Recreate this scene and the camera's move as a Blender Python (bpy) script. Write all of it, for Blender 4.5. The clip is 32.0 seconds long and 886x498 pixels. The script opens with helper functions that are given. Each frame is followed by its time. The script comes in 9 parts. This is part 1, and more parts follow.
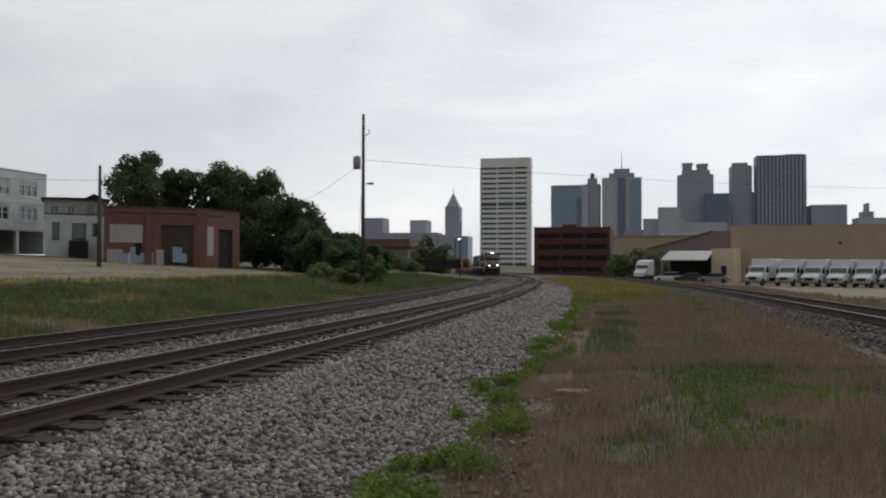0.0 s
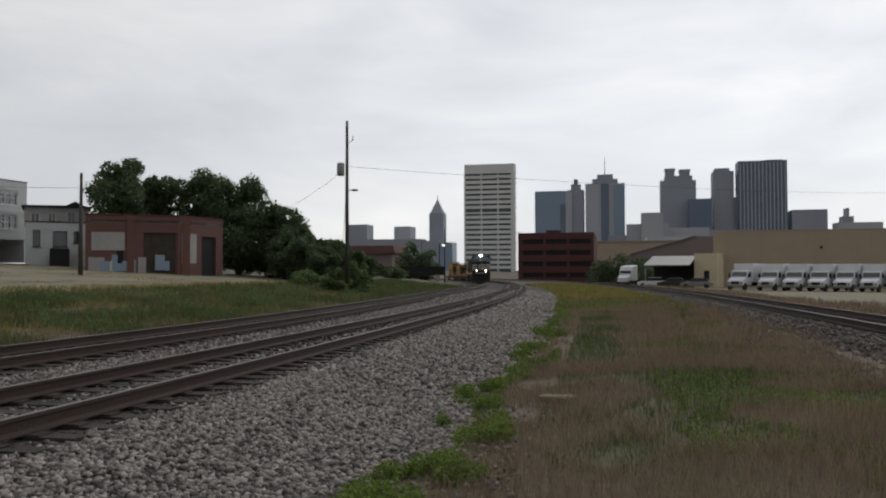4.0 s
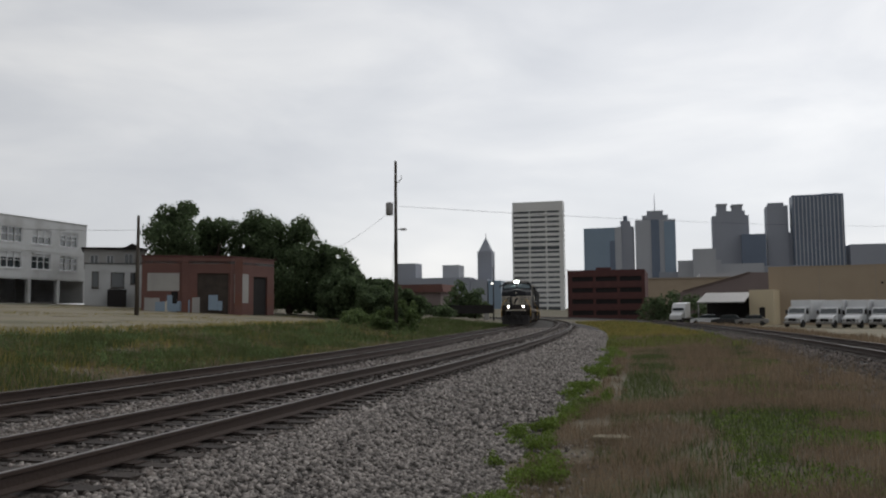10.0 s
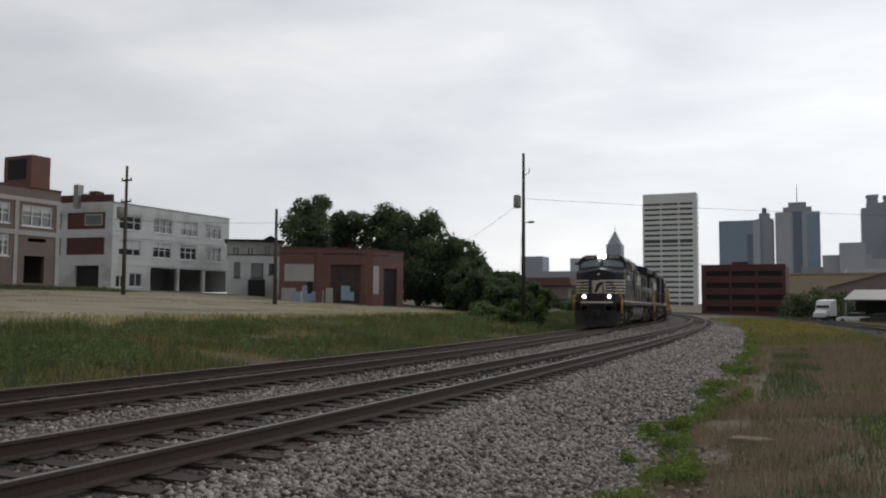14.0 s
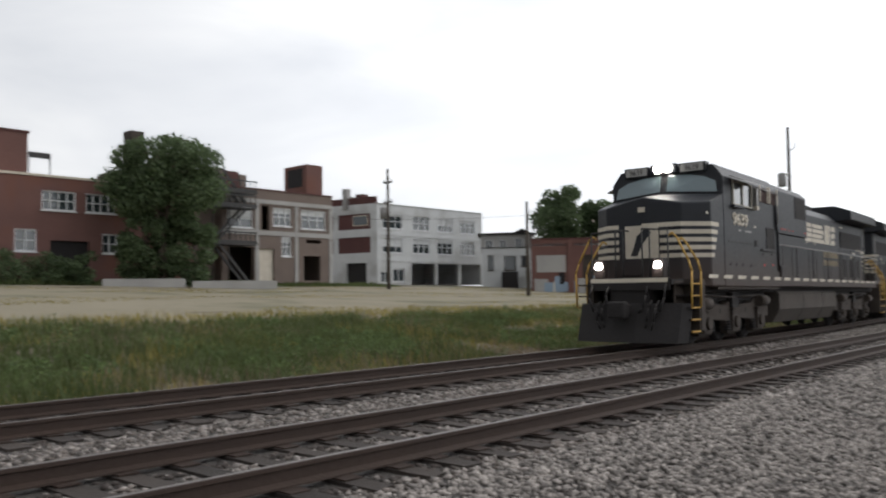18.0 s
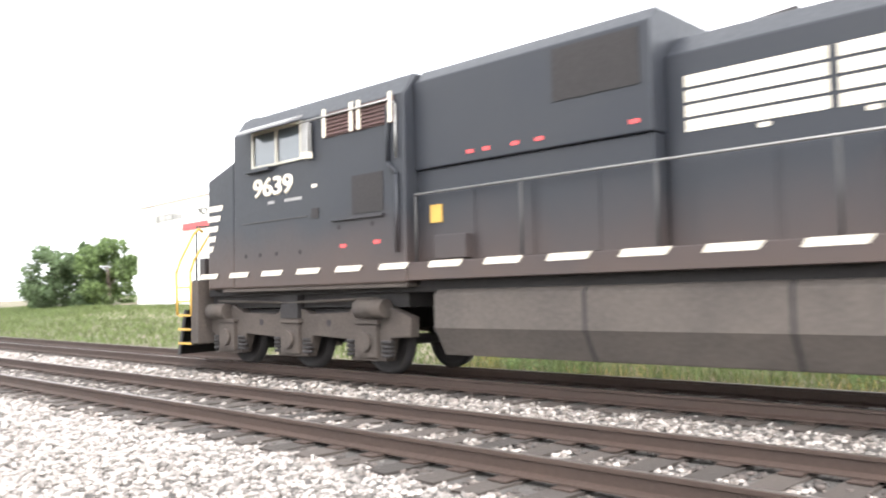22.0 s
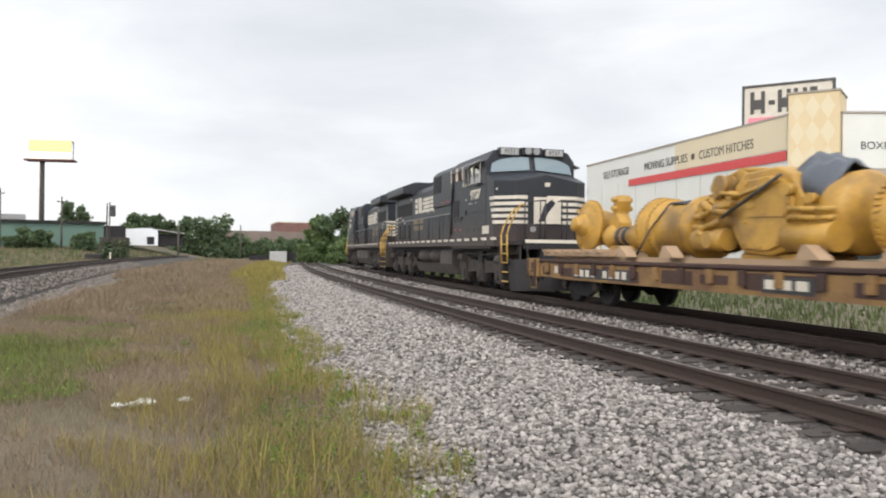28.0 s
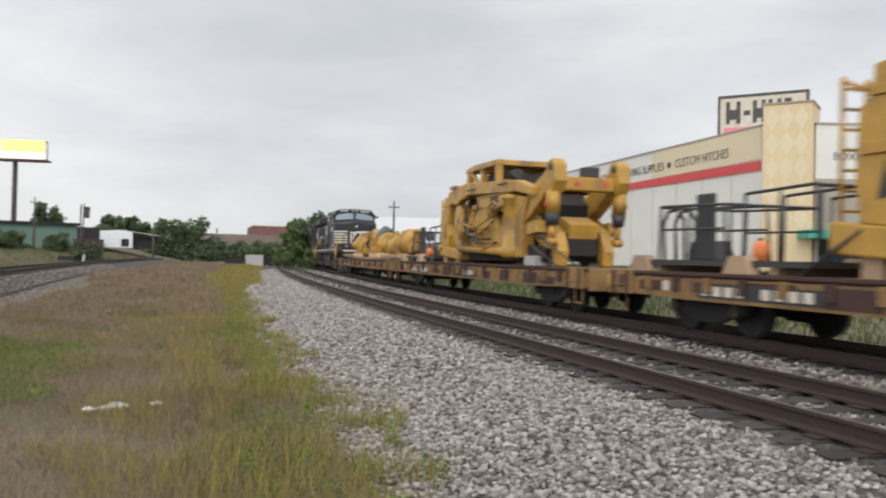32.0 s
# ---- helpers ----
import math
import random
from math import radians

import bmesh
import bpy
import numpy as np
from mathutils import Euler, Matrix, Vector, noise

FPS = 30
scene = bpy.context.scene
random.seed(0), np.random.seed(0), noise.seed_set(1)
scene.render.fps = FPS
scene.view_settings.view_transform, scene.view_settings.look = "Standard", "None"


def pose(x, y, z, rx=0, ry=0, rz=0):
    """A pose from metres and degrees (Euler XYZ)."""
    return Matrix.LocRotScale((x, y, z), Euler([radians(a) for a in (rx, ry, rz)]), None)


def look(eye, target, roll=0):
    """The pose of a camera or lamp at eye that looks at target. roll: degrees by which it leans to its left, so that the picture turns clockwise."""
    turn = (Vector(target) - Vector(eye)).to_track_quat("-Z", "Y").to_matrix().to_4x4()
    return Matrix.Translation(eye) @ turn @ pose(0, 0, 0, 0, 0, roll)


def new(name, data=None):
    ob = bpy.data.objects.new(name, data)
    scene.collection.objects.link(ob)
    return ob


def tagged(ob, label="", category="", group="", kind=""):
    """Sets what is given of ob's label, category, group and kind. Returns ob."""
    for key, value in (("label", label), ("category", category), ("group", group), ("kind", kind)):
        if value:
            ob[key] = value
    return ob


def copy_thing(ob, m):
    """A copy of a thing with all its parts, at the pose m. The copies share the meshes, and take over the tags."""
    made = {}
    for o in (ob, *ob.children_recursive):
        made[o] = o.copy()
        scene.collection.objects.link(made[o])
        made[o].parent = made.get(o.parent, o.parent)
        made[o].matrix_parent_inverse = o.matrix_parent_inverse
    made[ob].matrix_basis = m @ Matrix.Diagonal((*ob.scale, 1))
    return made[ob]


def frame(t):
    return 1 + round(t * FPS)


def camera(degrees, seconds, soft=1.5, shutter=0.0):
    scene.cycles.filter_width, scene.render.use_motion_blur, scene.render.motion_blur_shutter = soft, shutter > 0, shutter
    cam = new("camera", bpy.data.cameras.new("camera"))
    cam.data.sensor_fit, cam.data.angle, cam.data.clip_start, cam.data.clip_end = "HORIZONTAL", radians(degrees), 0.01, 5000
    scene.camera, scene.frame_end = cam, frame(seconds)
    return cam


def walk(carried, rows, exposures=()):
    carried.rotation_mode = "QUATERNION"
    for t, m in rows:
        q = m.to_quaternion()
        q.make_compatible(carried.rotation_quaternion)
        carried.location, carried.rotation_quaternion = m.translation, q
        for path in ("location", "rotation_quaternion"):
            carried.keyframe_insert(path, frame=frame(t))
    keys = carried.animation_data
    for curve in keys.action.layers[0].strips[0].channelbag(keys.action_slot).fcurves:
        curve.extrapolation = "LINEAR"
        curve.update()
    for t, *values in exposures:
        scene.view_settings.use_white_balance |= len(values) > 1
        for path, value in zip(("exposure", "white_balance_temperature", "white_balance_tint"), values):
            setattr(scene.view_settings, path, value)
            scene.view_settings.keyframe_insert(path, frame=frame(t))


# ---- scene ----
# Camera held by hand beside the line, turning with the train.
EYE = 1.243
cam = camera(56.92, 32.0, soft=2.0, shutter=0.4)
PATH = [
    (0, -0.070, 0.292, 1.10, -0.14, 13.40),
    (0.5, -0.062, 0.294, 0.87, 0.25, 11.92),
    (1, -0.059, 0.294, 0.82, 0.30, 11.26),
    (1.5, -0.062, 0.293, 0.98, 0.06, 11.95),
    (2, -0.061, 0.294, 1.00, 0.13, 11.79),
    (2.5, -0.060, 0.294, 1.57, -0.07, 11.50),
    (3, -0.060, 0.294, 1.60, 0.03, 11.51),
    (3.5, -0.063, 0.293, 1.45, -0.03, 12.07),
    (5.5, -0.065, 0.293, 1.95, 0.31, 12.57),
    (6, -0.067, 0.292, 1.80, -0.44, 12.94),
    (6.5, -0.076, 0.290, 2.76, 0.35, 14.67),
    (7, -0.073, 0.291, 2.62, 0.16, 14.16),
    (7.5, -0.074, 0.291, 2.79, 0.06, 14.24),
    (8, -0.076, 0.290, 2.61, -0.00, 14.73),
    (8.5, -0.079, 0.289, 3.29, -0.08, 15.31),
    (9, -0.083, 0.288, 3.71, 0.16, 16.14),
    (9.5, -0.085, 0.288, 3.66, 0.48, 16.43),
    (10, -0.081, 0.289, 4.25, 0.48, 15.72),
    (10.5, -0.094, 0.285, 5.58, 1.01, 18.31),
    (11, -0.107, 0.280, 4.50, -0.17, 20.88),
    (11.5, -0.108, 0.280, 4.60, 0.58, 21.12),
    (12, -0.116, 0.276, 3.94, 0.51, 22.83),
    (12.5, -0.118, 0.276, 2.89, 0.83, 23.17),
    (13, -0.126, 0.272, 3.42, -0.33, 24.78),
    (13.5, -0.124, 0.273, 3.67, 0.16, 24.50),
    (14, -0.125, 0.273, 3.75, -0.37, 24.56),
    (14.5, -0.121, 0.275, 3.74, -0.82, 23.70),
    (16.5, -0.120, 0.275, 3.65, -0.82, 23.64),
    (17, -0.145, 0.262, 2.24, -0.66, 28.99),
    (17.5, -0.166, 0.250, 1.95, -1.02, 33.60),
    (18, -0.201, 0.223, 3.15, 0.79, 42.05),
    (18.5, -0.215, 0.209, 3.51, -0.22, 45.80),
    (19, -0.225, 0.199, 4.24, -0.14, 48.54),
    (19.5, -0.257, 0.155, 4.67, 0.79, 58.99),
    (20, -0.285, 0.093, 4.63, 1.16, 71.97),
    (20.5, -0.300, -0.001, 5.08, 2.35, 90.11),
    (21, -0.285, -0.094, 4.36, 1.91, 108.31),
    (21.5, -0.248, -0.168, 4.00, 1.71, 124.12),
    (22, -0.218, -0.206, 3.46, 1.39, 133.36),
    (22.5, -0.201, -0.223, 3.28, 0.87, 138.05),
    (23, -0.178, -0.241, 3.22, -0.21, 143.52),
    (23.5, -0.152, -0.259, 3.47, -1.08, 149.53),
    (24, -0.149, -0.260, 3.50, -1.17, 150.20),
    (24.5, -0.154, -0.258, 3.61, -1.59, 149.17),
    (26.5, -0.129, -0.271, 2.13, -1.69, 154.59),
    (27, -0.114, -0.278, 1.61, -1.05, 157.76),
    (27.5, -0.095, -0.285, 0.98, -0.68, 161.63),
    (28, -0.085, -0.288, 0.52, -0.60, 163.62),
    (28.5, -0.078, -0.290, 0.28, -0.58, 165.01),
    (29, -0.075, -0.290, 0.28, -0.59, 165.45),
    (29.5, -0.075, -0.291, 0.50, -0.53, 165.57),
    (30, -0.073, -0.291, 0.31, -0.63, 165.86),
    (30.5, -0.074, -0.291, 0.12, -0.58, 165.81),
    (31, -0.070, -0.292, -0.24, -0.48, 166.46),
    (31.5, -0.073, -0.291, 0.15, -0.64, 165.88),
    (32, -0.093, -0.285, 0.92, -1.18, 162.04),
]
EXPOSURE = [(0, -1.35), (6, -1.4), (9, -1.2), (10, -1.4), (11, -1.52), (12, -1.58), (13, -1.25), (14.5, -1.25), (16.5, -1.15), (17.5, -0.9), (18, -0.68), (18.5, -0.8), (19, -0.55), (19.5, 0.1), (20.5, 1.3), (21, 1.7),
            (22, 1.8), (23, 1.7), (24.5, 1.55), (26.5, 1.2), (27.0, 0.9), (27.5, 0.5), (28, 0.22), (29, 0.03), (32, -0.1)]
walk(cam, [(t, pose(x, y, EYE, 90 + p, r, a)) for t, x, y, p, r, a in PATH], EXPOSURE)

# Overcast daylight: a bright cloud sheet over a hazy sky, and a weak, very soft sun.
world = bpy.data.worlds.new("overcast_sky")
scene.world = world
world.use_nodes = True
wt = world.node_tree
wn, wl = wt.nodes, wt.links
bg = wn["Background"]
sky = wn.new("ShaderNodeTexSky")
sky.sky_type, sky.sun_disc = "NISHITA", False
sky.sun_elevation, sky.sun_rotation = radians(42), radians(22)
coord = wn.new("ShaderNodeTexCoord")
stretch = wn.new("ShaderNodeMapping")
stretch.inputs["Scale"].default_value = (1.0, 1.0, 3.2)
clouds = wn.new("ShaderNodeTexNoise")
clouds.inputs["Scale"].default_value = 2.6
clouds.inputs["Detail"].default_value = 6.0
clouds.inputs["Roughness"].default_value = 0.52
clouds.inputs["Distortion"].default_value = 0.35
tone = wn.new("ShaderNodeValToRGB")
tone.color_ramp.elements[0].position, tone.color_ramp.elements[0].color = 0.30, (1.00, 1.03, 1.09, 1)
tone.color_ramp.elements[1].position, tone.color_ramp.elements[1].color = 0.72, (1.42, 1.42, 1.42, 1)
mid = tone.color_ramp.elements.new(0.5)
mid.color = (1.17, 1.19, 1.23, 1)
dim = wn.new("ShaderNodeVectorMath")
dim.operation = "SCALE"
dim.inputs["Scale"].default_value = 0.09
blend = wn.new("ShaderNodeMix")
blend.data_type = "RGBA"
blend.inputs["Factor"].default_value = 0.88
wl.new(coord.outputs["Generated"], stretch.inputs["Vector"])
wl.new(stretch.outputs["Vector"], clouds.inputs["Vector"])
wl.new(clouds.outputs["Fac"], tone.inputs["Fac"])
wl.new(sky.outputs["Color"], dim.inputs[0])
wl.new(dim.outputs["Vector"], blend.inputs["A"])
wl.new(tone.outputs["Color"], blend.inputs["B"])
wl.new(blend.outputs["Result"], bg.inputs["Color"])
# the cloud sheet glows on the side where the sun stands behind it
toward = wn.new("ShaderNodeVectorMath")
toward.operation = "DOT_PRODUCT"
toward.inputs[1].default_value = (0.28, 0.72, 0.0)
lift = wn.new("ShaderNodeMath")
lift.operation, lift.inputs[1].default_value = "ADD", 0.25
glow = wn.new("ShaderNodeMath")
glow.operation, glow.inputs[0].default_value = "POWER", 2.0
wl.new(coord.outputs["Generated"], toward.inputs[0])
wl.new(toward.outputs["Value"], lift.inputs[0])
wl.new(lift.outputs["Value"], glow.inputs[1])
wl.new(glow.outputs["Value"], bg.inputs["Strength"])

sun = new("sun", bpy.data.lights.new("sun", "SUN"))
sun.data.energy, sun.data.angle, sun.data.color = 1.0, radians(25), (1.0, 0.95, 0.88)
sun.matrix_world = look((20, 50, 48), (0, 0, 0))

# ---- materials ----


def surface(name, base, second=None, rough=0.7, metal=0.0, scale=3.0, fine=40.0, amount=0.5, bump=0.2, third=None, per_piece=0.0,
            island=False, spec=0.5, depth=0.02, dust=None, thin=0.0):
    """A procedural surface: two colours mixed by a coarse and a fine noise, stains in a third, fine relief."""
    m = bpy.data.materials.new(name)
    m.use_nodes = True
    nt = m.node_tree
    n, l = nt.nodes, nt.links
    b = n["Principled BSDF"]
    b.inputs["Metallic"].default_value = metal
    b.inputs["Specular IOR Level"].default_value = spec
    second = second or tuple(c * 0.7 for c in base)
    tc = n.new("ShaderNodeTexCoord")
    big = n.new("ShaderNodeTexNoise")
    big.inputs["Scale"].default_value, big.inputs["Detail"].default_value = scale, 5
    small = n.new("ShaderNodeTexNoise")
    small.inputs["Scale"].default_value, small.inputs["Detail"].default_value = fine, 3
    for t in (big, small):
        l.new(tc.outputs["Object"], t.inputs["Vector"])
    ramp = n.new("ShaderNodeMapRange")
    ramp.inputs["From Min"].default_value, ramp.inputs["From Max"].default_value = 0.35, 0.65
    l.new(big.outputs["Fac"], ramp.inputs["Value"])
    add = n.new("ShaderNodeMath")
    add.operation = "MULTIPLY_ADD"
    add.inputs[1].default_value, add.inputs[2].default_value = 0.6, 0.0
    l.new(ramp.outputs["Result"], add.inputs[0])
    ramp2 = n.new("ShaderNodeMapRange")
    ramp2.inputs["From Min"].default_value, ramp2.inputs["From Max"].default_value, ramp2.inputs["To Max"].default_value = 0.3, 0.7, 0.4
    l.new(small.outputs["Fac"], ramp2.inputs["Value"])
    l.new(ramp2.outputs["Result"], add.inputs[2])
    scaled = n.new("ShaderNodeMath")
    scaled.operation = "MULTIPLY"
    scaled.inputs[1].default_value = amount
    l.new(add.outputs["Value"], scaled.inputs[0])
    mix = n.new("ShaderNodeMix")
    mix.data_type = "RGBA"
    mix.inputs["A"].default_value, mix.inputs["B"].default_value = (*base, 1), (*second, 1)
    l.new(scaled.outputs["Value"], mix.inputs["Factor"])
    colour = mix.outputs["Result"]
    if third:
        st = n.new("ShaderNodeTexNoise")
        st.inputs["Scale"].default_value, st.inputs["Detail"].default_value = scale * 0.45 + 0.1, 7
        l.new(tc.outputs["Object"], st.inputs["Vector"])
        sr = n.new("ShaderNodeMapRange")
        sr.inputs["From Min"].default_value, sr.inputs["From Max"].default_value, sr.inputs["To Max"].default_value = 0.52, 0.66, 0.85
        l.new(st.outputs["Fac"], sr.inputs["Value"])
        m3 = n.new("ShaderNodeMix")
        m3.data_type = "RGBA"
        m3.inputs["B"].default_value = (*third, 1)
        l.new(sr.outputs["Result"], m3.inputs["Factor"])
        l.new(colour, m3.inputs["A"])
        colour = m3.outputs["Result"]
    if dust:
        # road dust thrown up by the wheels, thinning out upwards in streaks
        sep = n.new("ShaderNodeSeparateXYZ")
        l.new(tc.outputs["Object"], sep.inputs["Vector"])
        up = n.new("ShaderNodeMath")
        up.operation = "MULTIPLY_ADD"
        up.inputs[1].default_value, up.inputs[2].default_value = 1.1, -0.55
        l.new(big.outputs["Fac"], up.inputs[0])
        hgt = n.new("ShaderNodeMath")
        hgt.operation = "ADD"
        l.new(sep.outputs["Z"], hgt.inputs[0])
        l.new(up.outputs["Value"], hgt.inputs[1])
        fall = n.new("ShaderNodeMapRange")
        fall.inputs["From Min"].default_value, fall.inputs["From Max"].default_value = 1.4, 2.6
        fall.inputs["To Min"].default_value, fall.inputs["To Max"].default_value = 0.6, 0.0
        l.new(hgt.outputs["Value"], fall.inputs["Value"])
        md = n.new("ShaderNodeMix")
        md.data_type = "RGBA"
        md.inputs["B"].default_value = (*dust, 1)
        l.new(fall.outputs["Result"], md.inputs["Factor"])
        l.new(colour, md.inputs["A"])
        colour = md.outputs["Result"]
    if per_piece:
        info = n.new("ShaderNodeNewGeometry" if island else "ShaderNodeObjectInfo")
        rnd = info.outputs["Random Per Island" if island else "Random"]
        pr = n.new("ShaderNodeMapRange")
        pr.inputs["To Min"].default_value, pr.inputs["To Max"].default_value = 1 - per_piece, 1 + per_piece
        l.new(rnd, pr.inputs["Value"])
        sc = n.new("ShaderNodeVectorMath")
        sc.operation = "SCALE"
        l.new(colour, sc.inputs[0])
        l.new(pr.outputs["Result"], sc.inputs["Scale"])
        colour = sc.outputs["Vector"]
    l.new(colour, b.inputs["Base Color"])
    rr = n.new("ShaderNodeMapRange")
    rr.inputs["To Min"].default_value, rr.inputs["To Max"].default_value = max(rough - 0.12, 0.02), min(rough + 0.12, 1)
    l.new(small.outputs["Fac"], rr.inputs["Value"])
    l.new(rr.outputs["Result"], b.inputs["Roughness"])
    if bump:
        bp = n.new("ShaderNodeBump")
        bp.inputs["Strength"].default_value, bp.inputs["Distance"].default_value = bump, depth
        l.new(small.outputs["Fac"], bp.inputs["Height"])
        l.new(bp.outputs["Normal"], b.inputs["Normal"])
    if thin:
        # leaves and blades let some light through
        tr = n.new("ShaderNodeBsdfTranslucent")
        l.new(colour, tr.inputs["Color"])
        ms = n.new("ShaderNodeMixShader")
        ms.inputs["Fac"].default_value = thin
        l.new(b.outputs["BSDF"], ms.inputs[1])
        l.new(tr.outputs["BSDF"], ms.inputs[2])
        l.new(ms.outputs["Shader"], n["Material Output"].inputs["Surface"])
    return m


def glowing(name, colour, strength):
    m = bpy.data.materials.new(name)
    m.use_nodes = True
    b = m.node_tree.nodes["Principled BSDF"]
    b.inputs["Base Color"].default_value = (*colour, 1)
    b.inputs["Emission Color"].default_value = (*colour, 1)
    b.inputs["Emission Strength"].default_value = strength
    return m


def glass_like(name, tint, rough=0.06):
    m = bpy.data.materials.new(name)
    m.use_nodes = True
    b = m.node_tree.nodes["Principled BSDF"]
    b.inputs["Base Color"].default_value = (*tint, 1)
    b.inputs["Roughness"].default_value = rough
    b.inputs["Specular IOR Level"].default_value = 0.9
    b.inputs["Coat Weight"].default_value = 0.6
    return m


# Bed coloured dark to give the shade between the loose stones.
BALLAST = surface("ballast_bed", (0.085, 0.075, 0.068), (0.04, 0.036, 0.033), 0.95, scale=2.0, fine=22, amount=0.9, bump=1.0, depth=0.06)
STONE = surface("ballast_stone", (0.33, 0.298, 0.272), (0.135, 0.12, 0.11), 0.9, scale=6, fine=60, amount=0.7, bump=0.3, per_piece=0.62, island=True)
RUST_RAIL = surface("rail_rust", (0.043, 0.0245, 0.017), (0.024, 0.0145, 0.011), 0.75, scale=2, fine=30, bump=0.25)
RAIL_TOP = surface("rail_worn_steel", (0.17, 0.15, 0.14), (0.1, 0.085, 0.075), 0.42, metal=0.7, scale=1.0, fine=20, bump=0.05)
TIE = surface("creosoted_tie", (0.046, 0.036, 0.03), (0.024, 0.019, 0.017), 0.9, scale=4, fine=50, bump=0.5, per_piece=0.35)
EARTH = surface("grassy_earth", (0.13, 0.113, 0.072), (0.16, 0.128, 0.09), 0.95, scale=0.25, fine=6, amount=0.9, bump=0.8, depth=0.08, third=(0.06, 0.085, 0.03))
LOT = surface("old_concrete_lot", (0.27, 0.235, 0.165), (0.20, 0.175, 0.115), 0.95, scale=0.22, fine=7, amount=0.9, bump=0.3, third=(0.13, 0.125, 0.07))
BLADE = surface("green_grass", (0.115, 0.145, 0.05), (0.07, 0.095, 0.032), 0.8, scale=0.6, fine=6, amount=0.8, bump=0, per_piece=0.4, island=True, thin=0.4)
BLADE_DRY = surface("dry_weeds", (0.3, 0.225, 0.15), (0.18, 0.135, 0.09), 0.9, scale=0.6, fine=6, amount=0.8, bump=0, per_piece=0.35, island=True, thin=0.4)
BLADE_GOLD = surface("yellowing_grass", (0.335, 0.275, 0.08), (0.22, 0.185, 0.058), 0.85, scale=0.6, fine=6, amount=0.8, bump=0, per_piece=0.35, island=True, thin=0.4)
BLADE_LIME = surface("lime_grass", (0.185, 0.21, 0.055), (0.125, 0.145, 0.04), 0.8, scale=0.6, fine=6, amount=0.8, bump=0, per_piece=0.4, island=True, thin=0.4)
STONE_BROWN = surface("dirty_stone", (0.2, 0.17, 0.15), (0.1, 0.085, 0.075), 0.9, scale=6, fine=60, amount=0.7, bump=0.3, per_piece=0.5, island=True)
# Oil and the shadow beside the rails, both in one stone colour.
STONE_OILY_SHADED = surface("oil_darkened_stone", (0.075, 0.06, 0.052), (0.038, 0.031, 0.028), 0.85, scale=6, fine=60, amount=0.7, bump=0.3, per_piece=0.5, island=True)
GRAVEL_STONE = surface("blue_grey_stone", (0.30, 0.32, 0.33), (0.18, 0.19, 0.20), 0.9, scale=6, fine=60, amount=0.7, bump=0.2, per_piece=0.4, island=True)
LEAF = surface("tree_leaves", (0.135, 0.185, 0.09), (0.085, 0.125, 0.06), 0.75, scale=0.5, fine=8, amount=0.9, bump=0, per_piece=0.45, island=True, thin=0.5)
LEAF_LIGHT = surface("young_leaves", (0.165, 0.225, 0.085), (0.105, 0.155, 0.058), 0.75, scale=0.5, fine=8, amount=0.9, bump=0, per_piece=0.45, island=True, thin=0.5)
WEED_LIME = surface("lime_weed_leaves", (0.2, 0.28, 0.055), (0.12, 0.18, 0.038), 0.75, scale=0.8, fine=8, amount=0.9, bump=0, per_piece=0.4, island=True, thin=0.4)
BARK = surface("bark", (0.10, 0.08, 0.06), (0.06, 0.045, 0.035), 0.95, scale=3, fine=25, bump=0.6)
POLE_WOOD = surface("weathered_pole", (0.09, 0.075, 0.062), (0.05, 0.042, 0.036), 0.9, scale=2, fine=30, bump=0.3)
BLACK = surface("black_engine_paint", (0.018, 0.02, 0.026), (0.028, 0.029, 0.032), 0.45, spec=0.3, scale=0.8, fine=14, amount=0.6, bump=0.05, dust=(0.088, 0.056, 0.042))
CAB_PANE = glass_like("grey_cab_glass", (0.05, 0.062, 0.07), 0.1)
EMBLEM_GOLD = surface("dull_gold_lettering", (0.3, 0.235, 0.14), (0.21, 0.165, 0.1), 0.6, scale=2, fine=30, amount=0.6, bump=0.05)
GRIME = surface("dusty_underframe", (0.066, 0.051, 0.042), (0.034, 0.027, 0.023), 0.88, scale=1.5, fine=22, amount=0.9, bump=0.25)
TANK_DUST = surface("dusty_tank_paint", (0.095, 0.078, 0.066), (0.05, 0.042, 0.037), 0.85, scale=1.0, fine=18, amount=0.9, bump=0.12)
# Soot on running gear; also the shade painted into gaps and openings.
GRIME_AND_SHADE = surface("sooty_underframe", (0.021, 0.018, 0.018), (0.012, 0.0105, 0.0105), 0.85, scale=1.5, fine=22, bump=0.25)
WHITE_PAINT = surface("dirty_white_paint", (0.66, 0.60, 0.50), (0.46, 0.40, 0.32), 0.6, scale=2, fine=30, amount=0.6, bump=0.05)
GOLD_PAINT = surface("yellow_handrail_paint", (0.50, 0.30, 0.06), (0.34, 0.20, 0.045), 0.55, scale=3, fine=30, bump=0.05)
WINDOW = glass_like("dark_window_glass", (0.035, 0.045, 0.05))
WINDSHIELD = glass_like("blue_grey_glass", (0.12, 0.17, 0.19), 0.04)
LAMP_ON = glowing("lit_headlamp", (1.0, 0.95, 0.86), 70.0)
STEEL = surface("dull_steel", (0.32, 0.31, 0.30), (0.2, 0.19, 0.18), 0.45, metal=0.7, scale=4, fine=40, bump=0.08)
LOUVRE_RED = surface("rusty_louvres", (0.10, 0.055, 0.05), (0.05, 0.032, 0.03), 0.8, scale=3, fine=30, bump=0.1)
FLAT_YELLOW = surface("faded_yellow_flatcar", (0.3, 0.175, 0.055), (0.14, 0.072, 0.034), 0.75, scale=1.2, fine=16, amount=0.9, bump=0.15, third=(0.10, 0.05, 0.032))
